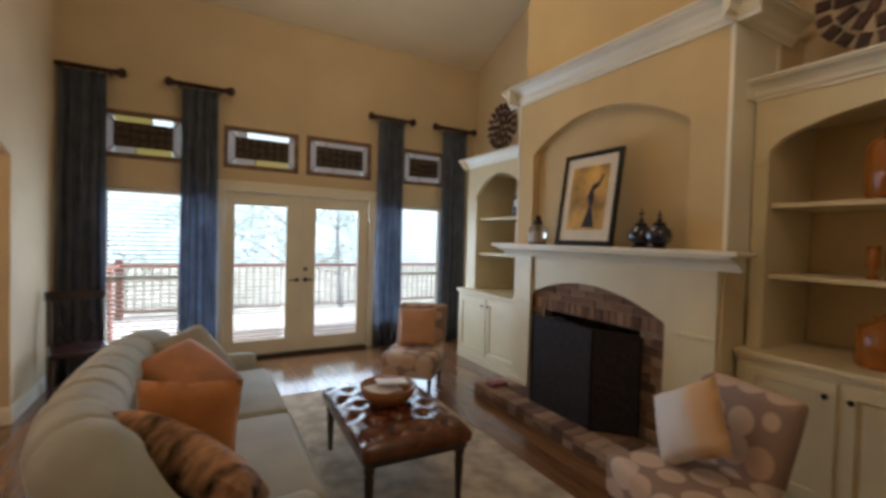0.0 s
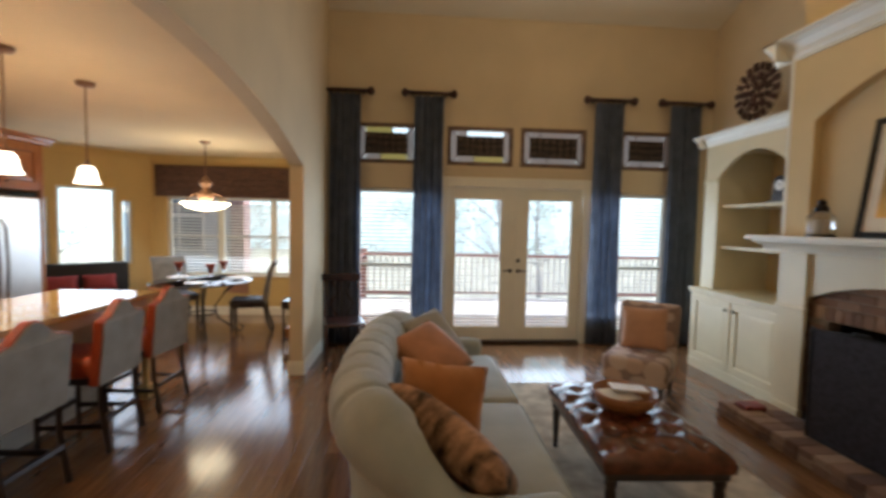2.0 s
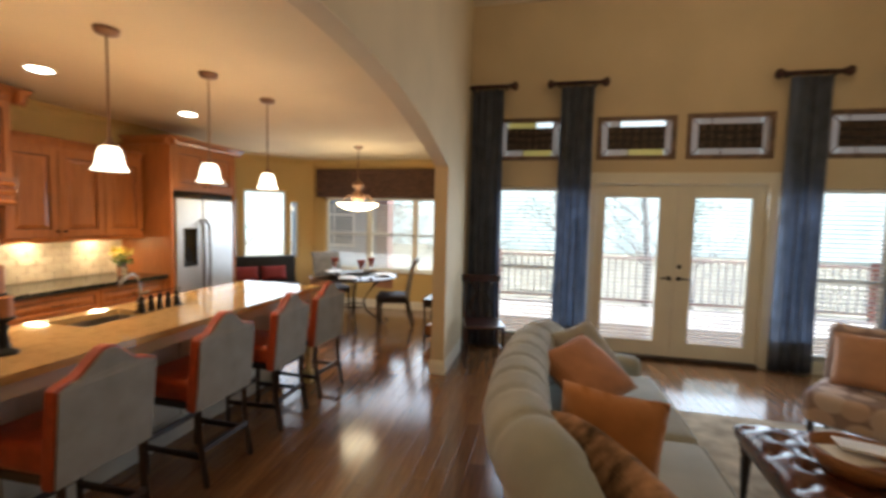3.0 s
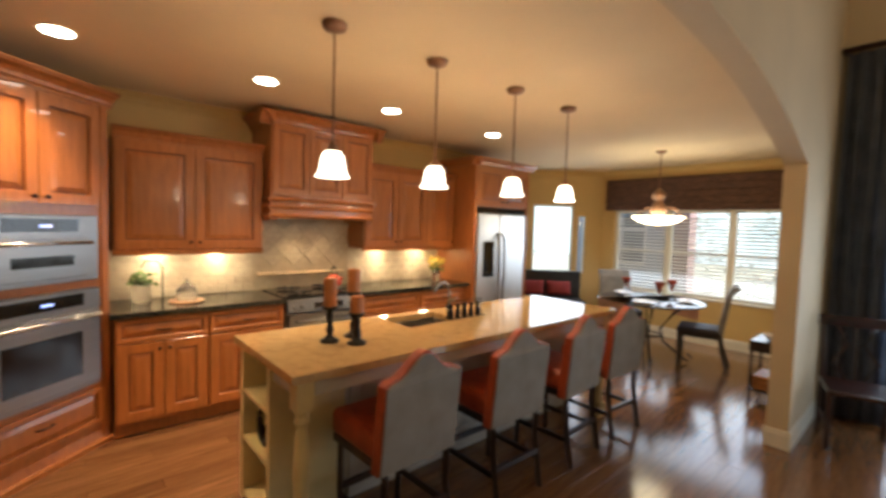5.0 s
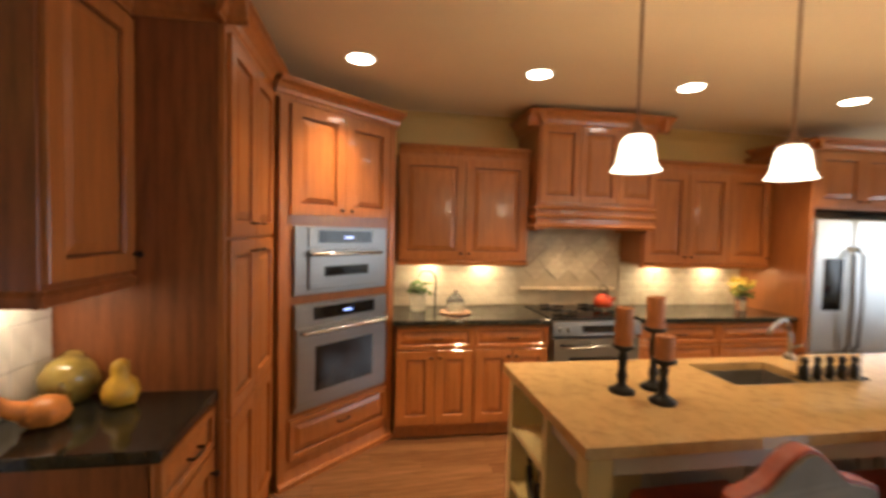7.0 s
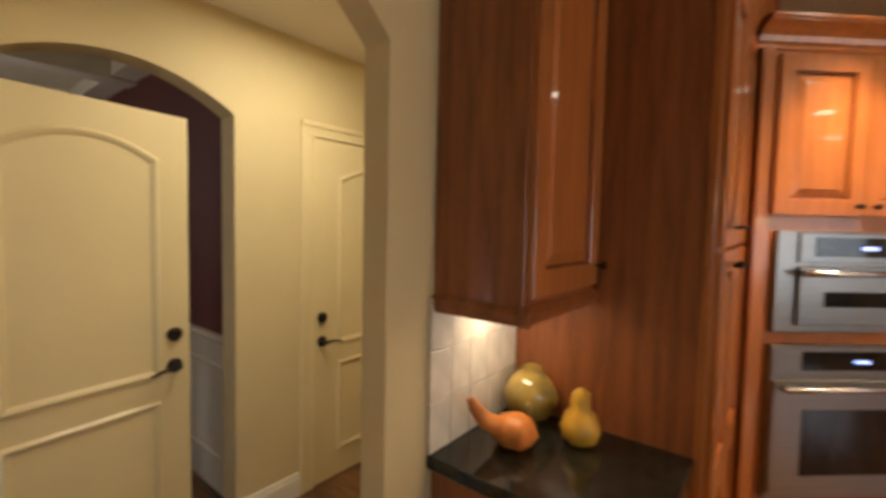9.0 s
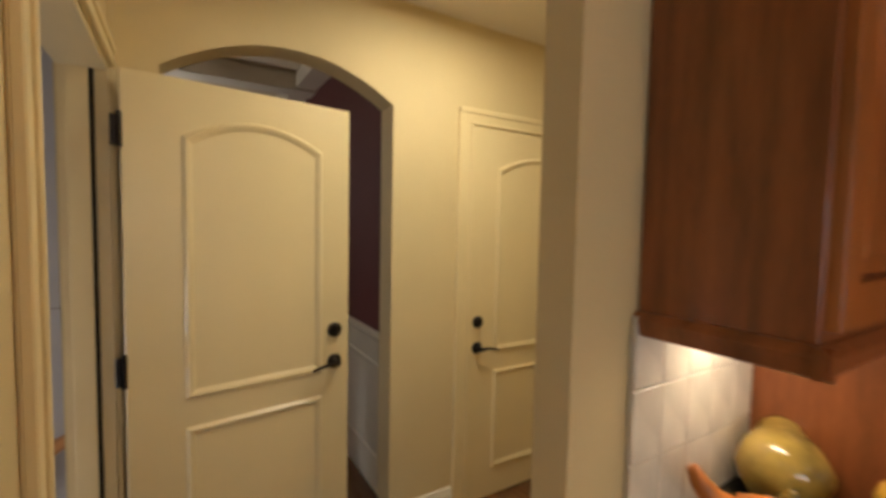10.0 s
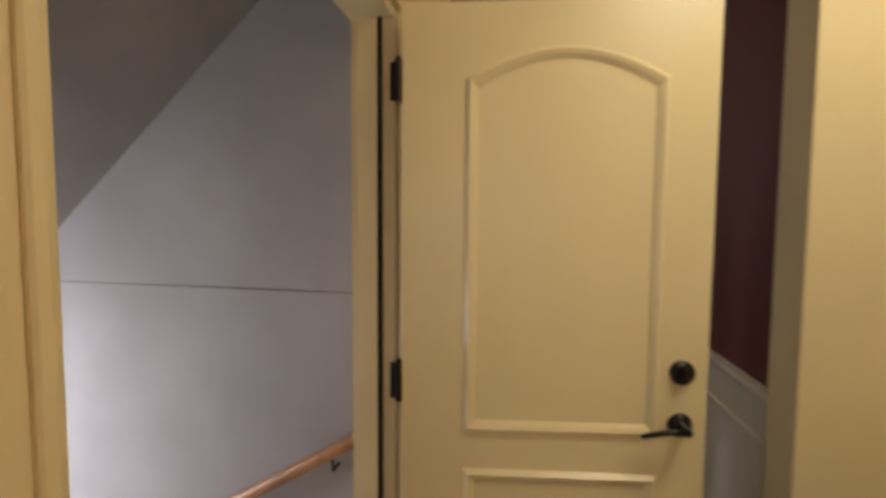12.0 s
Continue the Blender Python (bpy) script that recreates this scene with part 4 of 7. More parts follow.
_b = M_AMBER.node_tree.nodes["Principled BSDF"]
_b.inputs["Base Color"].default_value = (0.62, 0.24, 0.04, 1)
_b.inputs["Roughness"].default_value, _b.inputs["Transmission Weight"].default_value = 0.12, 0.6


def jar(x, y, z, r, h, label):
    e = tagged(thing("glass_jar", pose(x, y, z), label, "jar", "amber jars"))
    part("body", lathe([(r * 0.9, 0), (r, 0.02), (r, h * 0.68), (r * 0.9, h * 0.76), (r * 0.45, h * 0.84), (r * 0.36, h * 0.9)], 28), M_AMBER, e, smooth=True)
    part("lid", lathe([(r * 0.42, h * 0.9), (r * 0.44, h * 0.93), (r * 0.2, h * 0.96), (r * 0.16, h)], 20), M_AMBER, e, "amber glass stopper", True)


jar(3.38, 0.98, 1.843, 0.13, 0.42, "tall amber glass jar with a stopper on the shelf")
jar(3.36, 0.98, 0.911, 0.125, 0.30, "amber glass jar standing on the bookcase counter")
for k, y in enumerate((1.06, 0.98)):
    e = tagged(thing("candle_holder", pose(3.40, y, 1.393), "amber glass candle holder on the shelf", "candle holder", "shelf candle holders"))
    part("stem", lathe([(0.03, 0), (0.03, 0.01), (0.012, 0.03), (0.012, 0.05), (0.028, 0.07), (0.03, 0.19 - 0.03 * k)], 16), M_AMBER, e, smooth=True)
clock = tagged(thing("mantel_clock", pose(3.40, 4.22, 1.843), "black mantel clock with a white dial on the shelf", "clock"))
part("case", merge(prism([(-0.10, 0.02), (0.10, 0.02), (0.085, 0.06), (0.075, 0.2), *[(0.075 * math.cos(a * math.pi / 8), 0.2 + 0.06 * math.sin(a * math.pi / 8)) for a in range(1, 8)], (-0.075, 0.2), (-0.085, 0.06)], -0.045, 0.045, "x"), box(-0.06, 0.06, -0.14, 0.14, 0, 0.022, 0.004)), M_DARKWOOD, clock)
part("dial", moved(lathe([(0.05, 0), (0.05, 0.004), (0.046, 0.006)], 24), pose(-0.046, 0, 0.165, 0, -90)), M_BLIND, clock, "white round dial")
part("hand", merge(box(-0.055, -0.053, -0.002, 0.002, 0.165, 0.20), box(-0.055, -0.053, -0.02, 0.002, 0.163, 0.167)), M_BLKIRON, clock)

pic = tagged(thing("picture_frame", pose(2.76, 2.63, 1.532) @ pose(0, 0, 0, 0, 8, 0), "black framed print leaning in the niche on the mantel", "picture"))
pw, ph = 0.60, 0.78
bm = bmesh.new()
for a, b, c, d in ((-pw / 2, -pw / 2 + 0.04, 0, ph), (pw / 2 - 0.04, pw / 2, 0, ph), (-pw / 2 + 0.04, pw / 2 - 0.04, 0, 0.04), (-pw / 2 + 0.04, pw / 2 - 0.04, ph - 0.04, ph)):
    block(bm, -0.012, 0.018, a, b, c, d)
part("frame", bevelled(bm, 0.004), mat("black_lacquer", (0.01, 0.009, 0.009), 0.25, var=0.2), pic, "black lacquered frame")
part("mat_board", box(0.0, 0.012, -pw / 2 + 0.04, pw / 2 - 0.04, 0.04, ph - 0.04), mat("mat_board", (0.72, 0.66, 0.54), 0.8, var=0.03), pic, "cream mat board")
art = part("print", box(-0.004, 0.0, -0.19, 0.19, 0.13, 0.66), mat("ochre_print", (0.62, 0.36, 0.08), 0.6, var=0.28, scale=4), pic, "ochre and yellow print")
part("motif", merge(prism([(-0.10, 0.15), (0.03, 0.15), (-0.01, 0.27), (-0.03, 0.33), (0.0, 0.40), (-0.04, 0.50), (-0.10, 0.52), (-0.13, 0.58), (-0.145, 0.57), (-0.11, 0.49), (-0.06, 0.45), (-0.07, 0.38), (-0.055, 0.32), (-0.075, 0.25)], -0.006, -0.0045, "x")), mat("print_ink", (0.02, 0.016, 0.02), 0.7), art, "dark abstract shape")

M_CLEAR = bpy.data.materials.new("clear_glass")
M_CLEAR.use_nodes = True
_b = M_CLEAR.node_tree.nodes["Principled BSDF"]
_b.inputs["Roughness"].default_value, _b.inputs["Transmission Weight"].default_value = 0.05, 0.9
e = tagged(thing("glass_lantern", pose(2.84, 3.25, 1.531) @ Matrix.Scale(1.35, 4), "small glass jar lantern with a dark lid on the mantel", "jar"))
part("body", lathe([(0.055, 0.012), (0.06, 0.02), (0.06, 0.11), (0.03, 0.14)], 20), M_CLEAR, e, smooth=True)
part("base", lathe([(0.065, 0), (0.065, 0.012), (0.055, 0.014)], 20), M_BRONZE, e)
part("lid", lathe([(0.034, 0.138), (0.034, 0.155), (0.018, 0.175), (0.022, 0.19), (0.006, 0.205)], 16), M_BRONZE, e, "dark metal lid")
part("candle", lathe([(0.025, 0.016), (0.025, 0.085)], 14), mat("ivory_wax", (0.75, 0.66, 0.48), 0.5), e, "ivory candle")
M_COBALT = mat("cobalt_glaze", (0.012, 0.016, 0.045), 0.12, var=0.3, coat=0.6)
for k, (y, x, s) in enumerate(((2.16, 2.86, 1.0), (1.99, 2.82, 0.92))):
    e = tagged(thing("ginger_jar", pose(x, y, 1.531), "dark blue glazed lidded jar with a cross finial on the mantel", "jar", "mantel jars"))
    part("foot", lathe([(0.06 * s, 0), (0.06 * s, 0.012), (0.04 * s, 0.02)], 20), M_BRONZE, e)
    part("body", lathe([(0.04 * s, 0.02), (0.08 * s, 0.05), (0.092 * s, 0.09), (0.08 * s, 0.13), (0.045 * s, 0.155), (0.045 * s, 0.165)], 24), M_COBALT, e, smooth=True)
    part("lid", merge(lathe([(0.05 * s, 0.163), (0.045 * s, 0.175), (0.015 * s, 0.19), (0.02 * s, 0.205), (0.006, 0.215)], 18), box(-0.004, 0.004, -0.004, 0.004, 0.21, 0.285 * s), box(-0.004, 0.004, -0.026, 0.026, 0.245 * s, 0.253 * s)), M_BRONZE, e, "dark lid with a cross")


def wreath(m, r, label):
    """A disc of dark shell-like slabs, hung on the wall above the bookcase."""
    e = tagged(thing("wall_disc", m, label, "wall decor", "wall discs"))
    part("backing", moved(lathe([(r * 0.96, 0), (r * 0.96, 0.02)], 30), pose(0.01, 0, 0, 0, -90)), mat("disc_backing", (0.46, 0.38, 0.28), 0.8, var=0.2), e, "pale woven backing")
    MS = mat("dark_slab", (0.055, 0.022, 0.018), 0.4, var=0.4, scale=12)
    for ring, cnt in ((0.22, 5), (0.52, 11), (0.84, 18)):
        for i in range(cnt):
            a = 2 * math.pi * (i + 0.3 * ring) / cnt
            b = soft_box(-0.010, 0.010, -0.5, 0.5, -0.5, 0.5, 0.008, 2)
            ln = r * 0.22 * random.uniform(0.8, 1.1)
            wd = 2 * math.pi * ring * r / cnt * 0.36 * random.uniform(0.85, 1.15)
            for v in b.verts:
                k = 1 - 0.25 * (v.co.z + 0.5)
                v.co = Vector((v.co.x, v.co.y * wd * 2 * (1.1 - 0.3 * k), v.co.z * ln * 1.25))
            piece = part("slab", moved(b, pose(-0.025, ring * r * math.cos(a), ring * r * math.sin(a), math.degrees(a) - 90 + random.uniform(-8, 8), random.uniform(-6, 6))), MS, e)
    part("stand", tube([(0, 0, -r), (0, 0, -r - 0.05)], 0.012, 8), M_BRONZE, e)
    return e


wreath(pose(3.42, 4.63, 3.01), 0.30, "round dark slab disc standing on the bookcase cornice")
wreath(pose(3.42, 1.08, 3.03), 0.32, "round dark slab disc standing on the bookcase cornice")

# ---- living room: drapes and furniture ----
M_ROD = mat("reddish_bronze", (0.060, 0.026, 0.022), 0.4, 0.4, var=0.2)
def drape(x0, x1, zt, folds, label):
    e = tagged(thing("drape", pose((x0 + x1) / 2, YW - 0.10, 0), label, "curtain", "drapes by the garden doors"))
    w = x1 - x0
    bm = bmesh.new()
    n, rows = 90, 14
    grid = []
    ph = random.uniform(0, 6)
    for r in range(rows + 1):
        t = r / rows
        z = 0.015 + (zt - 0.015) * t
        grid.append([])
        for i in range(n + 1):
            u = i / n
            wave = math.sin(2 * math.pi * folds * u + ph + 0.5 * math.sin(3.1 * u + 2.0 * t)) + 0.35 * math.sin(2 * math.pi * folds * 2.3 * u + 1.7 * ph)
            flare = 1.0 + 0.10 * (1 - t) ** 2
            grid[-1].append(bm.verts.new(((u - 0.5) * w * flare, 0.034 * wave * (1.05 - 0.35 * t), z)))
    for a, b in zip(grid, grid[1:]):
        for i in range(n):
            bm.faces.new((a[i], a[i + 1], b[i + 1], b[i]))
    bmesh.ops.solidify(bm, geom=list(bm.faces), thickness=0.004)
    part("cloth", bm, M_DRAPE, e, "heavy blue-grey cloth in deep folds", True)
    rod = part("rod", tube([(-w / 2 - 0.07, 0, zt + 0.035), (w / 2 + 0.07, 0, zt + 0.035)], 0.024, 12), M_ROD, e, "dark bronze rod", True)
    for s in (-1, 1):
        fin = lathe([(0.020, 0), (0.036, 0.012), (0.024, 0.024), (0.048, 0.045), (0.056, 0.068), (0.042, 0.095), (0.012, 0.108)], 14)
        part("finial", moved(fin, pose(s * (w / 2 + 0.06), 0, zt + 0.035, 0, 90 * s, 0)), M_ROD, rod, "turned bronze finial", True)
        part("bracket", box(s * (w / 2 + 0.02) - 0.012, s * (w / 2 + 0.02) + 0.012, 0.0, 0.10, zt + 0.01, zt + 0.06, 0.003), M_BRONZE, rod)
    for i in range(7):
        part("ring", moved(lathe([(0.030, -0.005), (0.036, 0), (0.030, 0.005)], 14, close=False), pose(-w / 2 + w * (i + 0.5) / 7, 0, zt + 0.032, 0, 90)), M_BRONZE, rod)
    return e


for a, b in ((-1.20, -0.82), (-0.15, 0.22), (2.20, 2.58), (3.20, 3.62)):
    drape(a, b, 3.18, 4.2, "floor-length blue-grey drape on a short bronze rod")

# sofa: a long pleated roll of back and arms swept in a curve round the seat
sofa = tagged(thing("sofa", pose(0.0, 2.80, 0), "sage green curved sofa with a rolled pleated back", "sofa"))
SOFA_LINE = [(0.47, -1.00), (0.20, -1.02), (0.0, -0.97), (-0.165, -0.89), (-0.275, -0.71), (-0.335, -0.44), (-0.352, -0.10),
             (-0.345, 0.24), (-0.315, 0.56), (-0.245, 0.82), (-0.12, 1.02), (0.06, 1.13), (0.28, 1.16), (0.47, 1.16)]


def smooth_line(pts, step):
    out = []
    for i in range(len(pts) - 1):
        p0, p1, p2, p3 = (Vector(pts[min(max(k, 0), len(pts) - 1)]) for k in (i - 1, i, i + 1, i + 2))
        n = max(2, int((p2 - p1).length / step))
        for k in range(n):
            t = k / n
            out.append(0.5 * (2 * p1 + (p2 - p0) * t + (2 * p0 - 5 * p1 + 4 * p2 - p3) * t * t + (3 * p1 - p0 - 3 * p2 + p3) * t ** 3))
    out.append(Vector(pts[-1]))
    return out


def sofa_roll():
    pts = smooth_line(SOFA_LINE, 0.022)
    bm = bmesh.new()
    rings, dist = [], 0.06
    n = len(pts)
    for i, p in enumerate(pts):
        a, b = pts[max(i - 1, 0)], pts[min(i + 1, n - 1)]
        if i:
            dist += (p - pts[i - 1]).length
        d = (b - a).normalized()
        out = Vector((-d.y, d.x, 0))
        if out.dot(Vector((p.x - 0.3, p.y - 0.08, 0))) < 0:
            out = -out
        back = min(1.0, max(0.0, (0.10 - p.x) / 0.34))
        back = back * back * (3 - 2 * back)
        top = 0.575 + 0.305 * back
        u = (dist / 0.235) % 1.0
        near = min(u, 1 - u)
        pleat = 1 - (0.035 + 0.055 * back) * math.exp(-((near / 0.055) ** 1.3))
        r = 0.10 + 0.055 * back
        th = 0.085
        prof = [(-th, 0.16), (-th * 0.95, 0.35), (-th * 1.1, top - 1.5 * r)]
        prof += [(0.03 + r * math.cos(q), top - r + r * math.sin(q)) for q in [radians(196 - 24 * k) for k in range(12)]]
        prof += [(th * 1.15, top - 2.15 * r), (th * 0.9, 0.28), (th, 0.09), (0, 0.09)]
        # the roll folds in at the open ends of the arms
        end = min(i, n - 1 - i) * 0.022
        k = pleat * (0.86 + 0.14 * min(1.0, end / 0.05))
        sway = 0.004 * noise.noise(Vector((p.x * 6, p.y * 6, 0.3)))
        rings.append([bm.verts.new(Vector((p.x, p.y, 0)) + out * (s * k + sway) + Vector((0, 0, z * (1 if z < top - 0.2 else 1 - (1 - k) * 0.30)))) for s, z in prof])
    for a, b in zip(rings, rings[1:]):
        for k in range(len(a)):
            bm.faces.new((a[k], a[(k + 1) % len(a)], b[(k + 1) % len(a)], b[k]))
    bm.faces.new(rings[0][::-1])
    bm.faces.new(rings[-1])
    bmesh.ops.recalc_face_normals(bm, faces=bm.faces)
    return bm


part("back", sofa_roll(), M_SOFA, sofa, "pleated roll of back and arms", True)
part("base", bevelled(prism([(0.46, -0.92), (-0.05, -0.90), (-0.26, -0.60), (-0.31, 0.05), (-0.26, 0.72), (-0.05, 1.06), (0.46, 1.08)], 0.10, 0.31, "z"), 0.02, 2), M_SOFA, sofa, smooth=True)
for s, outline in ((-1, [(0.55, -0.90), (0.06, -0.90), (-0.12, -0.74), (-0.25, -0.40), (-0.27, 0.074), (0.56, 0.074)]),
                   (1, [(0.56, 0.086), (-0.27, 0.086), (-0.25, 0.60), (-0.12, 0.90), (0.06, 1.05), (0.55, 1.05)])):
    sc = part("seat_cushion", bevelled(prism(outline, 0.31, 0.475, "z"), 0.05, 4), M_SOFA, sofa, "thick box cushion", True)
    y0, y1 = (-0.86, 0.04) if s < 0 else (0.12, 1.01)
    part("piping", merge(tube([(0.545, y0, 0.462), (0.552, y1, 0.462)], 0.005, 6), tube([(0.545, y0, 0.33), (0.552, y1, 0.33)], 0.005, 6)), M_SOFA, sc)
for x, y in ((-0.22, -0.55), (0.40, -0.97), (-0.22, 0.70), (0.40, 1.13)):
    part("leg", lathe([(0.018, 0), (0.022, 0.03), (0.032, 0.11)], 12, at=(x, y, 0)), M_DARKWOOD, sofa, "short dark turned leg", True)

M_TERRA = mat("terracotta_cloth", (0.48, 0.215, 0.105), 0.8, var=0.08, scale=7, bump=0.35, bscale=320, sheen=0.3)
M_RUST = mat("rust_orange_silk", (0.50, 0.205, 0.06), 0.55, var=0.08, scale=7, bump=0.15, bscale=200, sheen=0.3)
M_FUR = mat("brown_striped_plush", (0.215, 0.122, 0.070), 0.85, var=0.8, scale=9, bump=0.7, bscale=120, stretch=(1.8, 0.8, 0.8), spec=0.2, sheen=0.08)
M_PALE = mat("pale_grey_cloth", (0.38, 0.36, 0.31), 0.8, var=0.05, bump=0.2)


def pillow(m, w, d, h, material, label):
    e = tagged(thing("cushion", m, label, "cushion", "sofa cushions"))
    c = part("cover", cushion(w, d, h, 0.32, 14), material, e, smooth=True)
    part("piping", tube([(w / 2 * 0.97 * a, d / 2 * 0.97 * b, 0) for a, b in ((-1, -1), (0, -0.95), (1, -1), (0.95, 0), (1, 1), (0, 0.95), (-1, 1), (-0.95, 0), (-1, -1))], 0.005, 6), material, c)
    return e


def leaning(centre, across, down):
    """A pose whose x runs along across and y along down, as near as they are square."""
    x = Vector(across).normalized()
    z = x.cross(Vector(down)).normalized()
    y = z.cross(x)
    return Matrix(((x.x, y.x, z.x, centre[0]), (x.y, y.y, z.y, centre[1]), (x.z, y.z, z.z, centre[2]), (0, 0, 0, 1)))


pillow(leaning((0.03, 3.53, 0.69), (0.26, 0.26, 0.06), (0.22, -0.22, -0.34)), 0.44, 0.44, 0.14, M_PALE, "pale grey cushion with a dark edge against the sofa back")
pillow(leaning((0.0, 3.19, 0.68), (0.27, 0.30, 0.07), (0.20, -0.35, -0.27)), 0.47, 0.47, 0.17, M_TERRA, "terracotta cloth cushion leaning on a pale cushion")
pillow(leaning((0.02, 2.37, 0.635), (0.31, -0.06, -0.02), (0.27, -0.05, -0.28)), 0.43, 0.50, 0.15, M_RUST, "rust orange silk cushion leaning on the sofa back")
pillow(leaning((0.06, 2.09, 0.61), (0.43, -0.44, -0.20), (0.22, 0.24, -0.34)), 0.66, 0.40, 0.22, M_FUR, "brown striped plush cushion in the sofa corner")

# tufted leather ottoman
M_LEATHER = mat("brown_leather", (0.105, 0.032, 0.014), 0.24, var=0.2, scale=14, bump=0.25, bscale=140, coat=0.2)
ott = tagged(thing("ottoman", pose(1.155, 2.72, 0, 0, 0, -2), "button-tufted brown leather ottoman on turned legs", "ottoman"))
OW, OL = 0.66, 1.02
bm = bmesh.new()
nx, ny = 54, 80
bts = [((i - 1.5) * OW / 4.2 + (0.5 * OW / 4.2 if k % 2 else 0) - 0.25 * OW / 4.2, (k - 3) * OL / 7.3) for k in range(7) for i in range(4)]
grid = []
for i in range(nx + 1):
    grid.append([])
    for k in range(ny + 1):
        x, y = (i / nx - 0.5) * OW, (k / ny - 0.5) * OL
        ex, ey = abs(2 * x / OW), abs(2 * y / OL)
        z = 0.475 + 0.02 * (1 - ex ** 6) * (1 - ey ** 6) - 0.05 * (max(ex ** 14, ey ** 14))
        d = min(math.hypot(x - a, y - b) for a, b in bts)
        z -= 0.036 * math.exp(-((d / 0.030) ** 1.4))
        grid[-1].append(bm.verts.new((x, y, z)))
for i in range(nx):
    for k in range(ny):
        bm.faces.new((grid[i][k], grid[i + 1][k], grid[i + 1][k + 1], grid[i][k + 1]))
edge = [e for e in bm.edges if e.is_boundary]
ext = bmesh.ops.extrude_edge_only(bm, edges=edge)["geom"]
for v in ext:
    if isinstance(v, bmesh.types.BMVert):
        v.co.z = 0.375
        v.co.x *= 0.985
        v.co.y *= 0.985
bmesh.ops.recalc_face_normals(bm, faces=bm.faces)
top = part("top", bm, M_LEATHER, ott, "button-tufted brown leather", True)
for a, b in bts:
    part("button", lathe([(0.010, 0), (0.012, 0.004), (0.006, 0.008)], 8, at=(a, b, 0.452)), M_LEATHER, top)
part("apron", soft_box(-OW / 2 + 0.02, OW / 2 - 0.02, -OL / 2 + 0.02, OL / 2 - 0.02, 0.33, 0.385, 0.006, 1), M_DARKWOOD, ott)
for x in (-1, 1):
    for y in (-1, 1):
        part("leg", lathe([(0.014, 0), (0.018, 0.02), (0.016, 0.04), (0.028, 0.26), (0.022, 0.28), (0.032, 0.30), (0.032, 0.36)], 14, at=(x * (OW / 2 - 0.055), y * (OL / 2 - 0.055), 0)), M_DARKWOOD, ott, "dark turned leg", True)
M_WICKER = mat("honey_bowl_wood", (0.30, 0.12, 0.035), 0.4, var=0.2, scale=20, stretch=(1, 1, 6), bump=0.3)
bowl = tagged(thing("bowl", pose(1.14, 2.72, 0.494), "shallow honey wooden bowl on the ottoman", "bowl"))
part("shell", lathe([(0.12, 0), (0.165, 0.04), (0.185, 0.105), (0.178, 0.105), (0.155, 0.045), (0.10, 0.022)], 32), M_WICKER, bowl, smooth=True)
for k, (m, wd) in enumerate(((pose(1.10, 2.70, 0.575, 8, 4, 20), 0.11), (pose(1.17, 2.73, 0.603, -4, 2, -12), 0.10))):
    e = tagged(thing("booklet", m, "white card booklet lying in the wooden bowl", "booklet", "booklets in the bowl"))
    part("cover", box(-wd, wd, -0.07, 0.07, 0, 0.012, 0.002), mat("white_card", (0.75, 0.73, 0.70), 0.6, var=0.05), e)

rug = tagged(mesh_ob("rug", box(0.20, 2.06, 1.25, 4.42, 0.002, 0.014, 0.003), M_RUG), "faded cream and tan patterned rug under the ottoman", "rug")

# slipper chairs with a pebble pattern
M_PEBBLE = bpy.data.materials.new("pebble_cloth")
M_PEBBLE.use_nodes = True
_n, _l = M_PEBBLE.node_tree.nodes, M_PEBBLE.node_tree.links
_vo, _r, _co, _r2, _mx = _n.new("ShaderNodeTexVoronoi"), _n.new("ShaderNodeValToRGB"), _n.new("ShaderNodeTexCoord"), _n.new("ShaderNodeValToRGB"), _n.new("ShaderNodeMixRGB")
_vo.inputs["Scale"].default_value, _vo.inputs["Randomness"].default_value = 5.8, 0.45
_v2 = _n.new("ShaderNodeTexVoronoi")
_v2.inputs["Scale"].default_value, _v2.inputs["Randomness"].default_value = 5.8, 0.45
_l.new(_co.outputs["Object"], _vo.inputs["Vector"])
_l.new(_co.outputs["Object"], _v2.inputs["Vector"])
_r.color_ramp.elements[0].position, _r.color_ramp.elements[1].position = 0.49, 0.54
_r.color_ramp.elements[0].color, _r.color_ramp.elements[1].color = (1, 1, 1, 1), (0, 0, 0, 1)
_l.new(_vo.outputs["Distance"], _r.inputs["Fac"])
_r2.color_ramp.elements[0].color, _r2.color_ramp.elements[1].color = (0.50, 0.33, 0.23, 1), (0.56, 0.47, 0.40, 1)
_l.new(_v2.outputs["Color"], _r2.inputs["Fac"])
_mx.inputs[1].default_value = (0.27, 0.185, 0.15, 1)
_l.new(_r.outputs["Color"], _mx.inputs[0])
_l.new(_r2.outputs["Color"], _mx.inputs[2])
_l.new(_mx.outputs["Color"], _n["Principled BSDF"].inputs["Base Color"])
_n["Principled BSDF"].inputs["Roughness"].default_value = 0.85


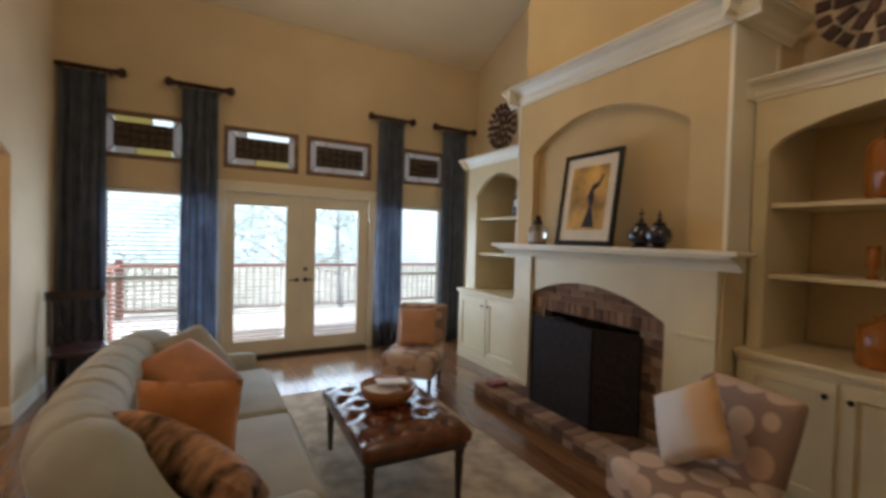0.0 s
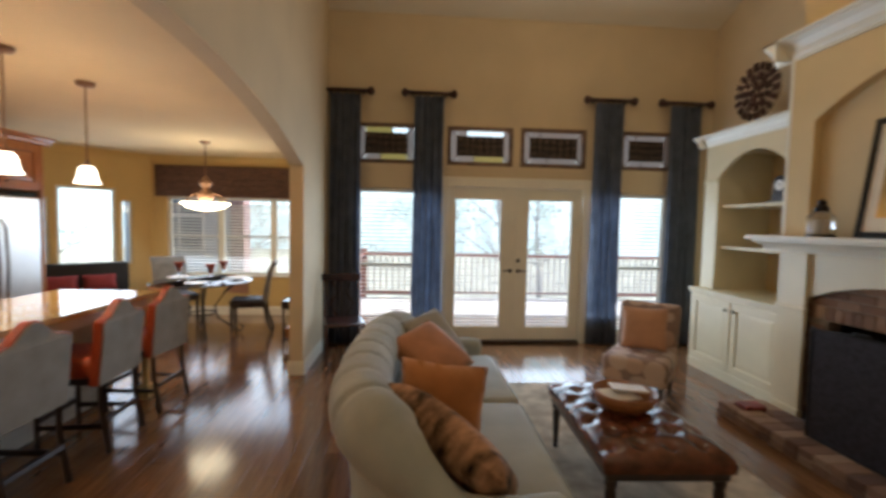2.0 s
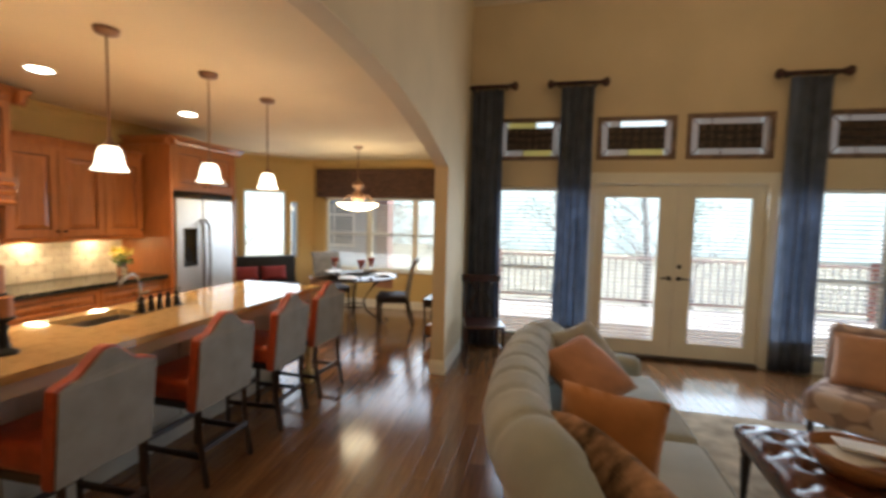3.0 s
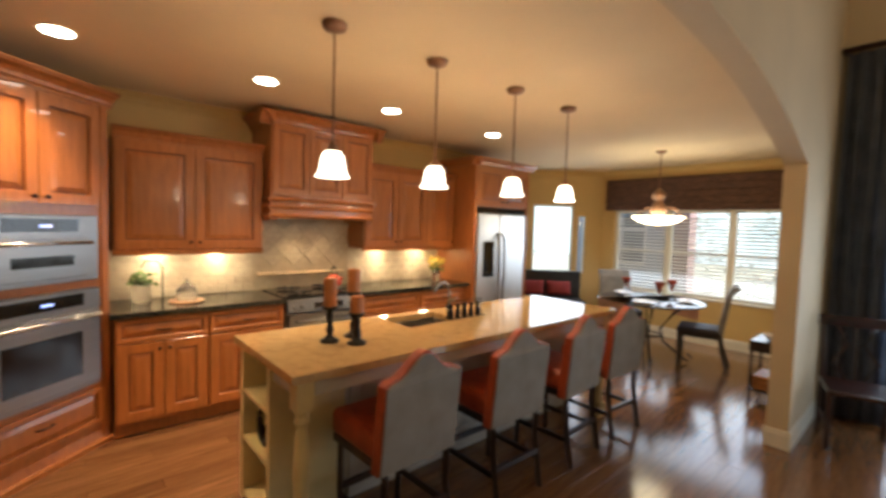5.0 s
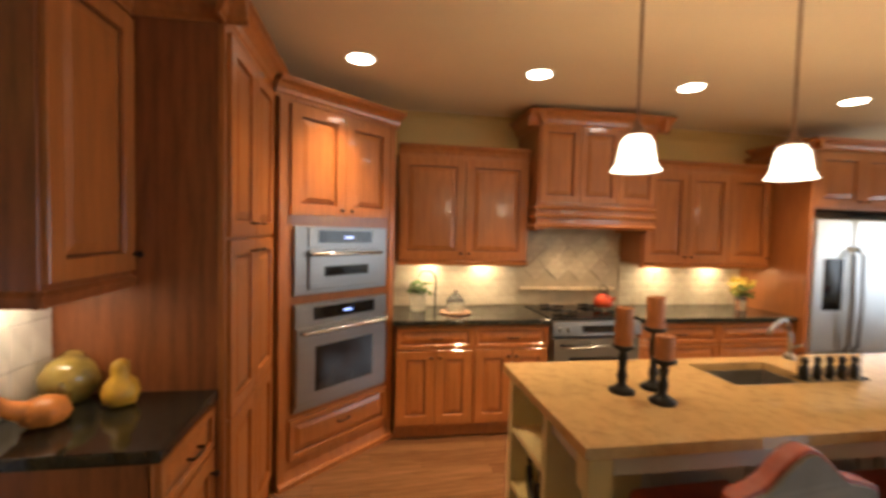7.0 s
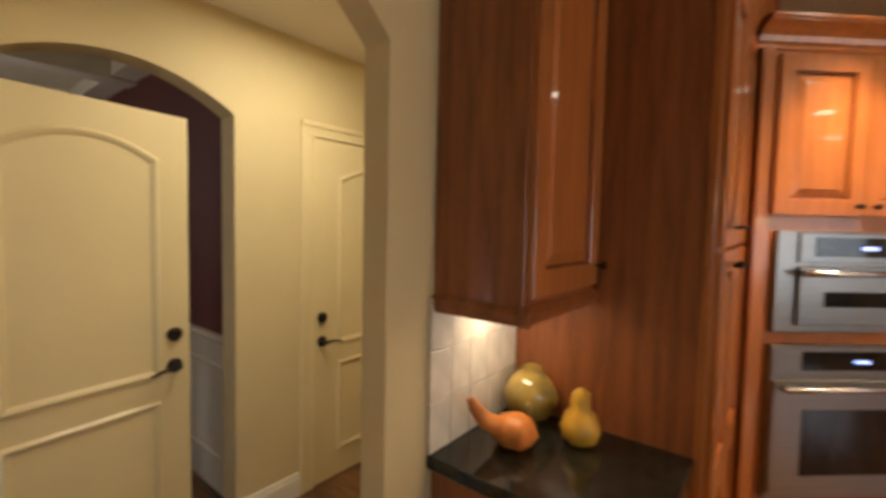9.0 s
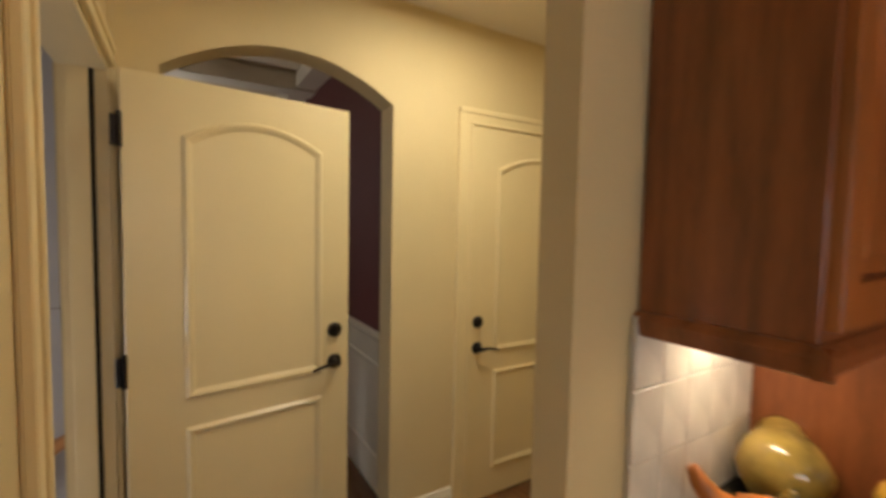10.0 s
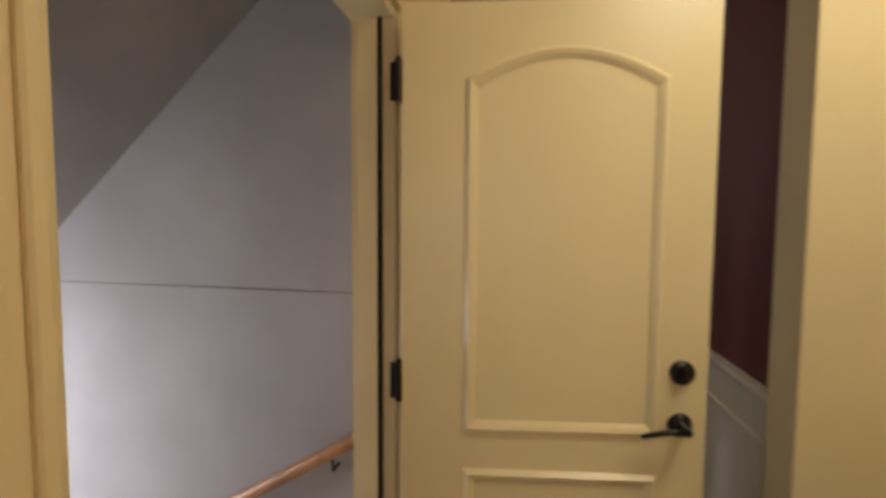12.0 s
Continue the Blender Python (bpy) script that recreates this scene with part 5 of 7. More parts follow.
def slipper_chair(m, label, pm, plabel):
    """An armless upholstered chair facing -y, on dark legs, and the cushion on it."""
    e = tagged(thing("slipper_chair", m, label, "chair", "slipper chairs"))
    part("seat", soft_box(-0.27, 0.27, -0.30, 0.26, 0.20, 0.43, 0.05, 4), M_PEBBLE, e, smooth=True)
    bk = soft_box(-0.265, 0.265, 0.0, 0.12, 0.0, 0.46, 0.05, 4)
    for v in bk.verts:
        v.co.y += 0.24 * (v.co.z / 0.46) ** 1.4 * 0.55
        v.co.x *= 1 + 0.04 * (v.co.z / 0.46)
    part("backrest", moved(bk, pose(0, 0.19, 0.38)), M_PEBBLE, e, smooth=True)
    for x in (-0.22, 0.22):
        for y in (-0.25, 0.24):
            part("leg", prism([(x - 0.02, 0.205), (x + 0.02, 0.205), (x + 0.013, 0), (x - 0.013, 0)], y - 0.018, y + 0.018, "y"), M_DARKWOOD, e, "tapered dark leg")
    if pm:
        p = tagged(thing("cushion", m @ pm, plabel, "cushion", "chair cushions"))
        part("cover", cushion(0.40, 0.40, 0.14, 0.32, 14), M_PEACH if "peach" in plabel else M_TWO, p, smooth=True)
    return e


M_PEACH = mat("peach_cloth", (0.50, 0.27, 0.15), 0.8, var=0.05, bump=0.25, bscale=300)
M_TWO = bpy.data.materials.new("white_and_gold_silk")
M_TWO.use_nodes = True
_n, _l = M_TWO.node_tree.nodes, M_TWO.node_tree.links
_g, _r, _co = _n.new("ShaderNodeSeparateXYZ"), _n.new("ShaderNodeValToRGB"), _n.new("ShaderNodeTexCoord")
_l.new(_co.outputs["Object"], _g.inputs[0])
_l.new(_g.outputs["X"], _r.inputs["Fac"])
_r.color_ramp.elements[0].position, _r.color_ramp.elements[1].position = 0.0, 0.09
_r.color_ramp.elements[0].color, _r.color_ramp.elements[1].color = (0.52, 0.45, 0.39, 1), (0.55, 0.34, 0.17, 1)
_l.new(_r.outputs["Color"], _n["Principled BSDF"].inputs["Base Color"])
_n["Principled BSDF"].inputs["Roughness"].default_value = 0.5

slipper_chair(pose(1.98, 4.08, 0, 0, 0, -40), "blush pebble-patterned slipper chair by the garden doors", pose(0, 0.10, 0.63, 72, 0, 0) @ pose(0, 0, 0, 0, 0, 3), "peach cushion propped on the slipper chair")
slipper_chair(pose(2.215, 1.365, 0, 0, 0, -105), "pebble-patterned slipper chair beside the hearth", pose(-0.07, 0.06, 0.64, 66, 0, 0) @ pose(0, 0, 0, 0, 0, 36), "white and gold silk cushion on its corner")

# dark side chair by the window
M_CHERRYD = mat("dark_cherry", (0.035, 0.010, 0.008), 0.3, var=0.3, scale=10, coat=0.3)
sc = tagged(thing("side_chair", pose(-0.92, 5.22, 0, 0, 0, 15), "dark cherry side chair with a carved back by the drape", "chair"))
part("seat", soft_box(-0.22, 0.22, -0.24, 0.2, 0.42, 0.46, 0.015, 2), M_CHERRYD, sc)
for x in (-0.2, 0.2):
    part("leg", tube([(x, -0.21, 0), (x, -0.21, 0.42)], 0.019, 8), M_CHERRYD, sc)
    part("post", tube([(x, 0.24, 0), (x, 0.19, 0.44), (x, 0.21, 0.7), (x, 0.26, 0.93)], 0.018, 8), M_CHERRYD, sc)
part("top_rail", soft_box(-0.23, 0.23, 0.24, 0.28, 0.87, 0.96, 0.012, 2), M_CHERRYD, sc)
for x in (-0.09, 0.0, 0.09):
    part("splat", tube([(x * 0.6, 0.195, 0.46), (x * 1.5, 0.205, 0.6), (x * 0.5, 0.225, 0.74), (x * 1.3, 0.25, 0.88)], 0.010, 6), M_CHERRYD, sc)
for z in (0.18,):
    part("stretcher", merge(tube([(-0.2, -0.21, z), (-0.2, 0.23, z)], 0.009, 6), tube([(0.2, -0.21, z), (0.2, 0.23, z)], 0.009, 6)), M_CHERRYD, sc)
mag = tagged(mesh_ob("fire_lighter_box", box(2.56, 2.74, 3.50, 3.62, 0.116, 0.15, 0.004), mat("red_card", (0.25, 0.05, 0.04), 0.6, var=0.3)), "small red and dark box lying on the hearth corner", "box")

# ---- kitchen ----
# darker copy of the cherry: shade on the cabinet sides, put into the colour
M_CABD = mat("cherry_wood_shaded", (0.235, 0.075, 0.024), 0.36, var=0.16, scale=5, bump=0.05, bscale=50, stretch=(6, 6, 0.6), coat=0.2, fine=0.4)
W90 = lambda y: pose(-4.33, y, 0, 0, 0, 90)  # faces +x; local x runs along +y


def base_unit(y0, y1, layout, label):
    """A base cabinet against the west wall: local x along its width, face at y 0."""
    e = tagged(thing("base_cabinet", W90(y0), label, "cabinet", "base cabinets"))
    w = y1 - y0
    part("body", merge(box(0, w, 0.0, 0.59, 0.10, 0.874, 0.002), box(0.0, w, 0.06, 0.59, 0.0, 0.10)), M_CAB, e)
    if layout == "doors":
        add_leaf(e, 0.012, 0.70, w - 0.024, 0.155, M_CAB, "pull", (w - 0.024) / 2, 0.078, name="drawer", stile=0.028)
        hw = (w - 0.030) / 2
        add_leaf(e, 0.012, 0.125, hw, 0.56, M_CAB, "knob", hw - 0.03, 0.51)
        add_leaf(e, 0.018 + hw, 0.125, hw, 0.56, M_CAB, "knob", 0.03, 0.51)
    else:
        for z, h in ((0.70, 0.155), (0.42, 0.265), (0.125, 0.28)):
            add_leaf(e, 0.012, z, w - 0.024, h, M_CAB, "pull", (w - 0.024) / 2, h / 2, name="drawer", stile=0.03)
    return e


base_unit(0.93, 1.52, "doors", "cherry base cabinet with a drawer over two doors")
base_unit(1.52, 2.12, "doors", "cherry base cabinet with a drawer over two doors")
base_unit(2.88, 3.62, "drawers", "cherry base cabinet with three drawers")
base_unit(3.62, 4.36, "drawers", "cherry base cabinet with three drawers")
for a, b in ((0.90, 2.125), (2.875, 4.36)):
    tagged(mesh_ob("worktop", box(-4.93, -4.29, a, b, 0.875, 0.915, 0.006, 2), M_BLACKGR), "polished black granite worktop on the cherry cabinets", "worktop")


def upper_unit(y0, y1, z0, z1, doors, label, depth=0.33):
    e = tagged(thing("wall_cabinet", pose(-4.93 + depth, y0, 0, 0, 0, 90), label, "cabinet", "wall cabinets"))
    w = y1 - y0
    part("body", box(0, w, 0, depth, z0, z1, 0.002), M_CAB, e)
    part("light_rail", merge(moulding([(0, 0), (0.012, 0.005), (0.018, 0.03), (0.006, 0.045), (0, 0.045)], (0, 0, z0 - 0.03), (w, 0, z0 - 0.03), (0, -1, 0)), box(0, w, 0.0, 0.018, z0 - 0.03, z0 + 0.01)), M_CAB, e)
    part("crown", moulding(crown(0.075, 0.06), (0, 0, z1 - 0.01), (w, 0, z1 - 0.01), (0, -1, 0)), M_CAB, e)
    dw = (w - 0.02) / doors
    for k in range(doors):
        add_leaf(e, 0.01 + k * dw + 0.003, z0 + 0.02, dw - 0.006, z1 - z0 - 0.05, M_CAB, "knob", dw - 0.035 if k % 2 == 0 else 0.03, 0.05)
    return e


upper_unit(0.94, 2.02, 1.33, 2.19, 2, "cherry wall cabinet with two raised-panel doors")
upper_unit(3.06, 4.34, 1.33, 2.17, 3, "cherry wall cabinet with three raised-panel doors")
# range hood
hood = tagged(thing("range_hood", pose(-4.43, 2.03, 0, 0, 0, 90), "cherry wood range hood with panels and heavy crown", "hood"))
part("body", merge(box(0, 1.02, 0, 0.5, 1.78, 2.46), box(0.0, 0.06, 0.0, 0.5, 1.60, 1.78), box(0.96, 1.02, 0.0, 0.5, 1.60, 1.78), box(0.06, 0.96, 0.0, 0.04, 1.62, 1.78)), M_CAB, hood)
for k in range(3):
    add_leaf(hood, 0.015 + k * 0.332, 1.83, 0.326, 0.60, M_CAB, name="panel", y=-0.001, stile=0.05)
part("band", merge(*[moulding([(0, 0), (0.02, 0.004), (0.03, 0.02), (0.02, 0.034), (0, 0.038)], (-0.0, 0, z), (1.02, 0, z), (0, -1, 0)) for z in (1.62, 1.70, 1.765)], *[moulding([(0, 0), (0.02, 0.004), (0.03, 0.02), (0.02, 0.034), (0, 0.038)], (0, -0.03, z), (0, 0.5, z), (-1, 0, 0)) for z in (1.62, 1.70, 1.765)]), M_CAB, hood, "stacked trim bands")
part("crown", merge(moulding(crown(0.12, 0.10), (-0.10, 0, 2.42), (1.12, 0, 2.42), (0, -1, 0)), moulding(crown(0.12, 0.10), (0, -0.10, 2.42), (0, 0.5, 2.42), (-1, 0, 0)), moulding(crown(0.12, 0.10), (1.02, -0.10, 2.42), (1.02, 0.5, 2.42), (1, 0, 0))), M_CAB, hood)
part("liner", box(0.06, 0.96, 0.06, 0.48, 1.63, 1.66, 0.004), M_STEEL, hood, "steel hood liner")

# backsplash bed (its tiles follow last)
M_STONE = mat("travertine_tile", (0.55, 0.44, 0.28), 0.55, var=0.14, scale=9, bump=0.3, bscale=90, fine=0.3)
splash = structure("backsplash", merge(box(-4.93, -4.922, 0.90, 2.03, 0.915, 1.34), box(-4.93, -4.922, 2.03, 3.05, 0.915, 1.75), box(-4.93, -4.922, 3.05, 4.36, 0.915, 1.34)), mat("grout", (0.52, 0.44, 0.31), 0.9, var=0.06), "travertine tile backsplash under the cabinets")
part("ledge", moulding([(0, 0), (0.03, 0), (0.035, 0.015), (0.02, 0.03), (0, 0.035)], (-4.92, 2.08, 1.05), (-4.92, 3.0, 1.05), (1, 0, 0)), M_STONE, splash)

# range
rng = tagged(thing("cooking_range", pose(-4.30, 2.13, 0, 0, 0, 90), "stainless steel slide-in range with a black hob", "oven range"))
part("body", box(0, 0.74, 0.02, 0.62, 0.0, 0.90, 0.004), M_STEEL, rng)
part("hob", box(-0.01, 0.75, 0.03, 0.60, 0.90, 0.925, 0.004), M_BLACK, rng, "black glass hob")
grates = []
for cx in (0.19, 0.55):
    for cy in (0.17, 0.45):
        for a in range(4):
            c, s = math.cos(a * math.pi / 4), math.sin(a * math.pi / 4)
            grates.append(tube([(cx - 0.11 * c, cy - 0.11 * s, 0.945), (cx + 0.11 * c, cy + 0.11 * s, 0.945)], 0.006, 5))
part("grate", merge(*grates), M_BLKIRON, rng, "cast iron grates")
part("control_panel", prism([(0.0, 0.79), (-0.045, 0.80), (-0.02, 0.90), (0.03, 0.90), (0.03, 0.79)], 0.0, 0.74, "x"), M_STEEL, rng)
part("display", box(0.24, 0.52, -0.046, -0.030, 0.815, 0.87, 0.002), M_BLACK, rng, "dark display")
for x in (0.06, 0.13, 0.60, 0.67):
    part("control_knob", moved(lathe([(0.02, 0), (0.02, 0.018), (0.016, 0.024)], 14), pose(x, -0.035, 0.84, 75)), M_STEEL, rng)
dr = part("oven_door", box(0.01, 0.73, -0.03, 0.02, 0.22, 0.77, 0.006), M_STEEL, rng)
part("window", box(0.14, 0.60, -0.033, -0.029, 0.34, 0.62), M_BLACK, dr, "dark oven window")
part("handle", tube([(0.08, -0.03, 0.71), (0.08, -0.075, 0.71), (0.66, -0.075, 0.71), (0.66, -0.03, 0.71)], 0.012, 8), M_STEEL, dr, smooth=True)
part("drawer", box(0.01, 0.73, -0.02, 0.02, 0.04, 0.20, 0.006), M_STEEL, rng)

# refrigerator in its surround
sur = tagged(thing("fridge_surround", pose(-4.24, 4.36, 0, 0, 0, 90), "cherry tall panels and cabinet over the refrigerator", "cabinet"))
part("side_panel", box(0, 0.04, 0, 0.69, 0, 2.36, 0.003), M_CAB, sur)
part("side_panel", box(0.975, 1.01, 0, 0.69, 0, 2.36, 0.003), M_CAB, sur)
part("body", box(0.04, 0.975, 0.02, 0.69, 1.84, 2.36), M_CAB, sur)
for k in range(2):
    add_leaf(sur, 0.045 + k * 0.465, 1.86, 0.46, 0.46, M_CAB, "knob", 0.42 if k == 0 else 0.04, 0.05, y=0.02)
part("crown", merge(moulding(crown(0.09, 0.08), (-0.08, 0, 2.33), (1.09, 0, 2.33), (0, -1, 0)), moulding(crown(0.09, 0.08), (0, -0.08, 2.33), (0, 0.6, 2.33), (-1, 0, 0))), M_CAB, sur)
fr = tagged(thing("refrigerator", pose(-4.28, 4.42, 0, 0, 0, 90), "stainless side-by-side refrigerator with a water dispenser", "refrigerator"))
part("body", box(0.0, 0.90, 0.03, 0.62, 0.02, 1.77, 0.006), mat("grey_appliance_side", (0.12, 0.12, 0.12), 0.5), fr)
# steel paled and blued in place of window reflections on the doors
M_FRIDGE = mat("fridge_steel_lit", (0.70, 0.73, 0.76), 0.36, 1.0, var=0.03, scale=4)
d1 = part("freezer_door", box(0.004, 0.385, -0.04, 0.025, 0.06, 1.76, 0.012, 2), M_FRIDGE, fr)
d2 = part("fridge_door", box(0.393, 0.896, -0.04, 0.025, 0.06, 1.76, 0.012, 2), M_FRIDGE, fr)
disp = part("dispenser", box(0.10, 0.30, -0.043, -0.036, 0.98, 1.42, 0.003), M_BLACK, d1, "black water dispenser")
for d, x in ((d1, 0.345), (d2, 0.435)):
    part("handle", tube([(x, -0.04, 0.62), (x, -0.085, 0.68), (x, -0.10, 1.05), (x, -0.085, 1.45), (x, -0.04, 1.52)], 0.014, 8), M_STEEL, d, smooth=True)
part("top_grille", box(0.0, 0.90, -0.02, 0.03, 1.775, 1.825, 0.003), M_BLACK, fr, "dark grille")

# oven tower set across the corner
TH = math.degrees(math.atan2(0.696, -0.63))
tower = tagged(thing("oven_cabinet", pose(-3.785, 0.205, 0, 0, 0, TH), "tall cherry corner cabinet holding a microwave and oven", "cabinet"))
part("body", prism([(0, 0.0), (0.94, 0.0), (0.94, 0.30), (0.47, 0.62), (0.0, 0.45)], 0.0, 2.39, "z"), M_CAB, tower)
part("stile", merge(box(0, 0.05, -0.014, 0, 0.0, 2.37, 0.003), box(0.885, 0.94, -0.014, 0, 0.0, 2.37, 0.003)), M_CAB, tower)
part("toe_moulding", moulding([(0, 0), (0.03, 0), (0.03, 0.03), (0.016, 0.045), (0, 0.10)], (0, 0, 0), (0.94, 0, 0), (0, -1, 0)), M_CAB, tower)
part("crown", moulding(crown(0.105, 0.09), (-0.03, 0, 2.325), (0.97, 0, 2.325), (0, -1, 0)), M_CAB, tower)
for k in range(2):
    add_leaf(tower, 0.075 + k * 0.402, 1.655, 0.396, 0.65, M_CAB, "knob", 0.36 if k == 0 else 0.035, 0.04)
add_leaf(tower, 0.075, 0.16, 0.80, 0.25, M_CAB, "pull", 0.4, 0.14, name="drawer", stile=0.035)
M_LED = glow("blue_display", (0.15, 0.35, 1.0), 1.2)


M_BRIGHT = mat("polished_steel", (0.54, 0.57, 0.62), 0.22, 1.0, var=0.03)


def wall_oven(z, h, label, clockz):
    o = tagged(thing("wall_oven", pose(-3.785, 0.205, 0, 0, 0, TH) @ pose(0.095, -0.002, z), label, "oven", "built-in ovens"))
    part("frame", box(0, 0.75, -0.025, 0.0, 0, h, 0.004), M_STEEL, o)
    part("control_panel", box(0.09 if h < 0.6 else 0.0, 0.66 if h < 0.6 else 0.75, -0.035, -0.022, h - 0.13, h - 0.008, 0.003), M_STEEL, o)
    pn = part("display", box(*((0.16, 0.60) if h < 0.6 else (0.13, 0.63)), -0.038, -0.033, h - 0.105, h - 0.025), M_BLACK, o, "black control glass")
    part("clock", box(0.36, 0.43, -0.0395, -0.0378, h - 0.075, h - 0.062), M_LED, pn, "lit blue clock")
    dd = part("oven_door", box(0.09 if h < 0.6 else 0.005, 0.66 if h < 0.6 else 0.745, -0.042, -0.022, 0.03, h - 0.145, 0.005), M_STEEL, o)
    part("window", box(0.20 if h < 0.6 else 0.14, 0.56 if h < 0.6 else 0.61, -0.045, -0.040, 0.11, h - 0.25 if h < 0.6 else h - 0.27), M_BLACK, dd, "black reflecting glass")
    part("handle", tube([(0.10 if h < 0.6 else 0.04, -0.042, h - 0.175), (0.10 if h < 0.6 else 0.04, -0.080, h - 0.172), (0.65 if h < 0.6 else 0.71, -0.080, h - 0.172), (0.65 if h < 0.6 else 0.71, -0.042, h - 0.175)], 0.013, 10), M_BRIGHT, dd, "polished bar handle", True)


wall_oven(1.166, 0.423, "stainless built-in microwave with a black window", 0.4)
wall_oven(0.449, 0.663, "stainless built-in oven with a black glass window", 0.6)

# pantry, desk and its wall cabinet by the hall arch: they face +y
pan = tagged(thing("pantry_cabinet", pose(-2.99, 0.165, 0, 0, 0, 180), "tall cherry pantry cabinet with paired narrow doors", "cabinet"))
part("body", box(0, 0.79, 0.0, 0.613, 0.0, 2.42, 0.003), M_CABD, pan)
part("face", box(-0.004, 0.794, -0.004, 0.02, 0.0, 2.42, 0.002), M_CAB, pan)
part("crown", merge(moulding(crown(0.115, 0.09), (-0.09, 0, 2.36), (0.83, 0, 2.36), (0, -1, 0)), moulding(crown(0.115, 0.09), (0, -0.09, 2.36), (0, 0.6, 2.36), (-1, 0, 0))), M_CAB, pan)
for k in range(2):
    add_leaf(pan, 0.02 + k * 0.378, 1.535, 0.370, 0.805, M_CAB, "pull", 0.315 if k == 0 else 0.055, 0.06, y=-0.004)
    add_leaf(pan, 0.02 + k * 0.378, 0.12, 0.370, 0.66, M_CAB, y=-0.004)
    add_leaf(pan, 0.02 + k * 0.378, 0.788, 0.370, 0.735, M_CAB, "pull", 0.315 if k == 0 else 0.055, 0.68, y=-0.004)
desk = tagged(thing("desk_cabinet", pose(-2.52, 0.115, 0, 0, 0, 180), "low cherry desk cabinet beside the hall arch", "cabinet"))
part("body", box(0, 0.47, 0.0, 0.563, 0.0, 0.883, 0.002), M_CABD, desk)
part("face", box(0, 0.47, -0.004, 0.01, 0.0, 0.883, 0.002), M_CAB, desk)
add_leaf(desk, 0.012, 0.70, 0.446, 0.165, M_CAB, "pull", 0.223, 0.085, name="drawer", stile=0.03, y=-0.004)
add_leaf(desk, 0.012, 0.11, 0.446, 0.575, M_CAB, "knob", 0.40, 0.50, y=-0.004)
tagged(mesh_ob("desk_worktop", box(-2.989, -2.497, -0.448, 0.150, 0.885, 0.925, 0.006, 2), M_BLACKGR), "polished black granite desk top", "worktop")
du = tagged(thing("wall_cabinet", pose(-2.518, -0.165, 0, 0, 0, 180), "cherry wall cabinet with a darkened body over the desk", "cabinet", "desk cabinets"))
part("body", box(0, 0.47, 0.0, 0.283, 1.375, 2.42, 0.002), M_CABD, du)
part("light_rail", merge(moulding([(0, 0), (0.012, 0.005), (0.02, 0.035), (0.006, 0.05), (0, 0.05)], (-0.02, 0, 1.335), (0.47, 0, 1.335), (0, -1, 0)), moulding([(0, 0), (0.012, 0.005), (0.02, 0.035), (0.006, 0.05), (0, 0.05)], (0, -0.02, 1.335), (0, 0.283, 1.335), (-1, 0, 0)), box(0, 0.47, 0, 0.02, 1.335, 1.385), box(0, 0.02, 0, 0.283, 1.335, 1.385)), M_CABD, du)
part("crown", merge(moulding(crown(0.115, 0.09), (-0.09, 0, 2.36), (0.47, 0, 2.36), (0, -1, 0)), moulding(crown(0.115, 0.09), (0, -0.09, 2.36), (0, 0.283, 2.36), (-1, 0, 0))), M_CAB, du)
add_leaf(du, 0.012, 1.405, 0.446, 0.935, M_CAB, "knob", 0.43, 0.06)
dsp = structure("desk_backsplash", box(-2.989, -2.50, -0.45, -0.444, 0.925, 1.375), mat("pale_grout", (0.52, 0.47, 0.40), 0.9), "pale stone tile behind the desk")

# island
M_ISL = mat("cream_cabinet_paint", (0.66, 0.55, 0.27), 0.4, var=0.05, scale=5, bump=0.05)
M_ISLW = mat("pale_panel_paint", (0.52, 0.50, 0.44), 0.5, var=0.04, scale=5)
isl = tagged(thing("kitchen_island", pose(-2.785, 2.80, 0), "cream kitchen island with open end shelves", "island"))
# local: x -0.425..0.425, y -1.4..1.4
part("body", merge(box(-0.385, 0.05, -0.95, 1.36, 0.08, 0.685), box(-0.385, -0.365, -0.95, 1.36, 0.685, 0.888), box(0.03, 0.05, -0.95, 1.36, 0.685, 0.888), box(-0.365, 0.03, -0.95, -0.93, 0.685, 0.888), box(-0.365, 0.03, 1.34, 1.36, 0.685, 0.888), box(-0.36, 0.03, -0.9, 1.33, 0.0, 0.08)), M_ISLW, isl, "pale grey panelled body")
for x in (-0.395, 0.02):
    part("end_upright", box(x, x + 0.04, -1.37, -0.95, 0.0, 0.888, 0.003), M_ISL, isl, "cream shelf upright")
part("end_back", box(-0.355, 0.02, -0.97, -0.95, 0.0, 0.888), M_ISL, isl)
for z in (0.02, 0.34, 0.61, 0.855):
    part("end_shelf", box(-0.355, 0.02, -1.365, -0.97, z, z + 0.03, 0.003), M_ISL, isl, "cream open shelf")
part("post", merge(box(0.30, 0.385, -1.365, -1.28, 0.74, 0.888, 0.004), lathe([(0.03, 0.12), (0.028, 0.2), (0.036, 0.45), (0.03, 0.62), (0.022, 0.66), (0.038, 0.69), (0.03, 0.71), (0.036, 0.74)], 16, at=(0.3425, -1.3225, 0)), box(0.30, 0.385, -1.365, -1.28, 0.0, 0.12, 0.004)), M_ISL, isl, "turned cream post")
part("post", merge(box(0.30, 0.385, 1.28, 1.365, 0.74, 0.888, 0.004), lathe([(0.03, 0.12), (0.028, 0.2), (0.036, 0.45), (0.03, 0.62), (0.022, 0.66), (0.038, 0.69), (0.03, 0.71), (0.036, 0.74)], 16, at=(0.3425, 1.3225, 0)), box(0.30, 0.385, 1.28, 1.365, 0.0, 0.12, 0.004)), M_ISL, isl, "turned cream post")
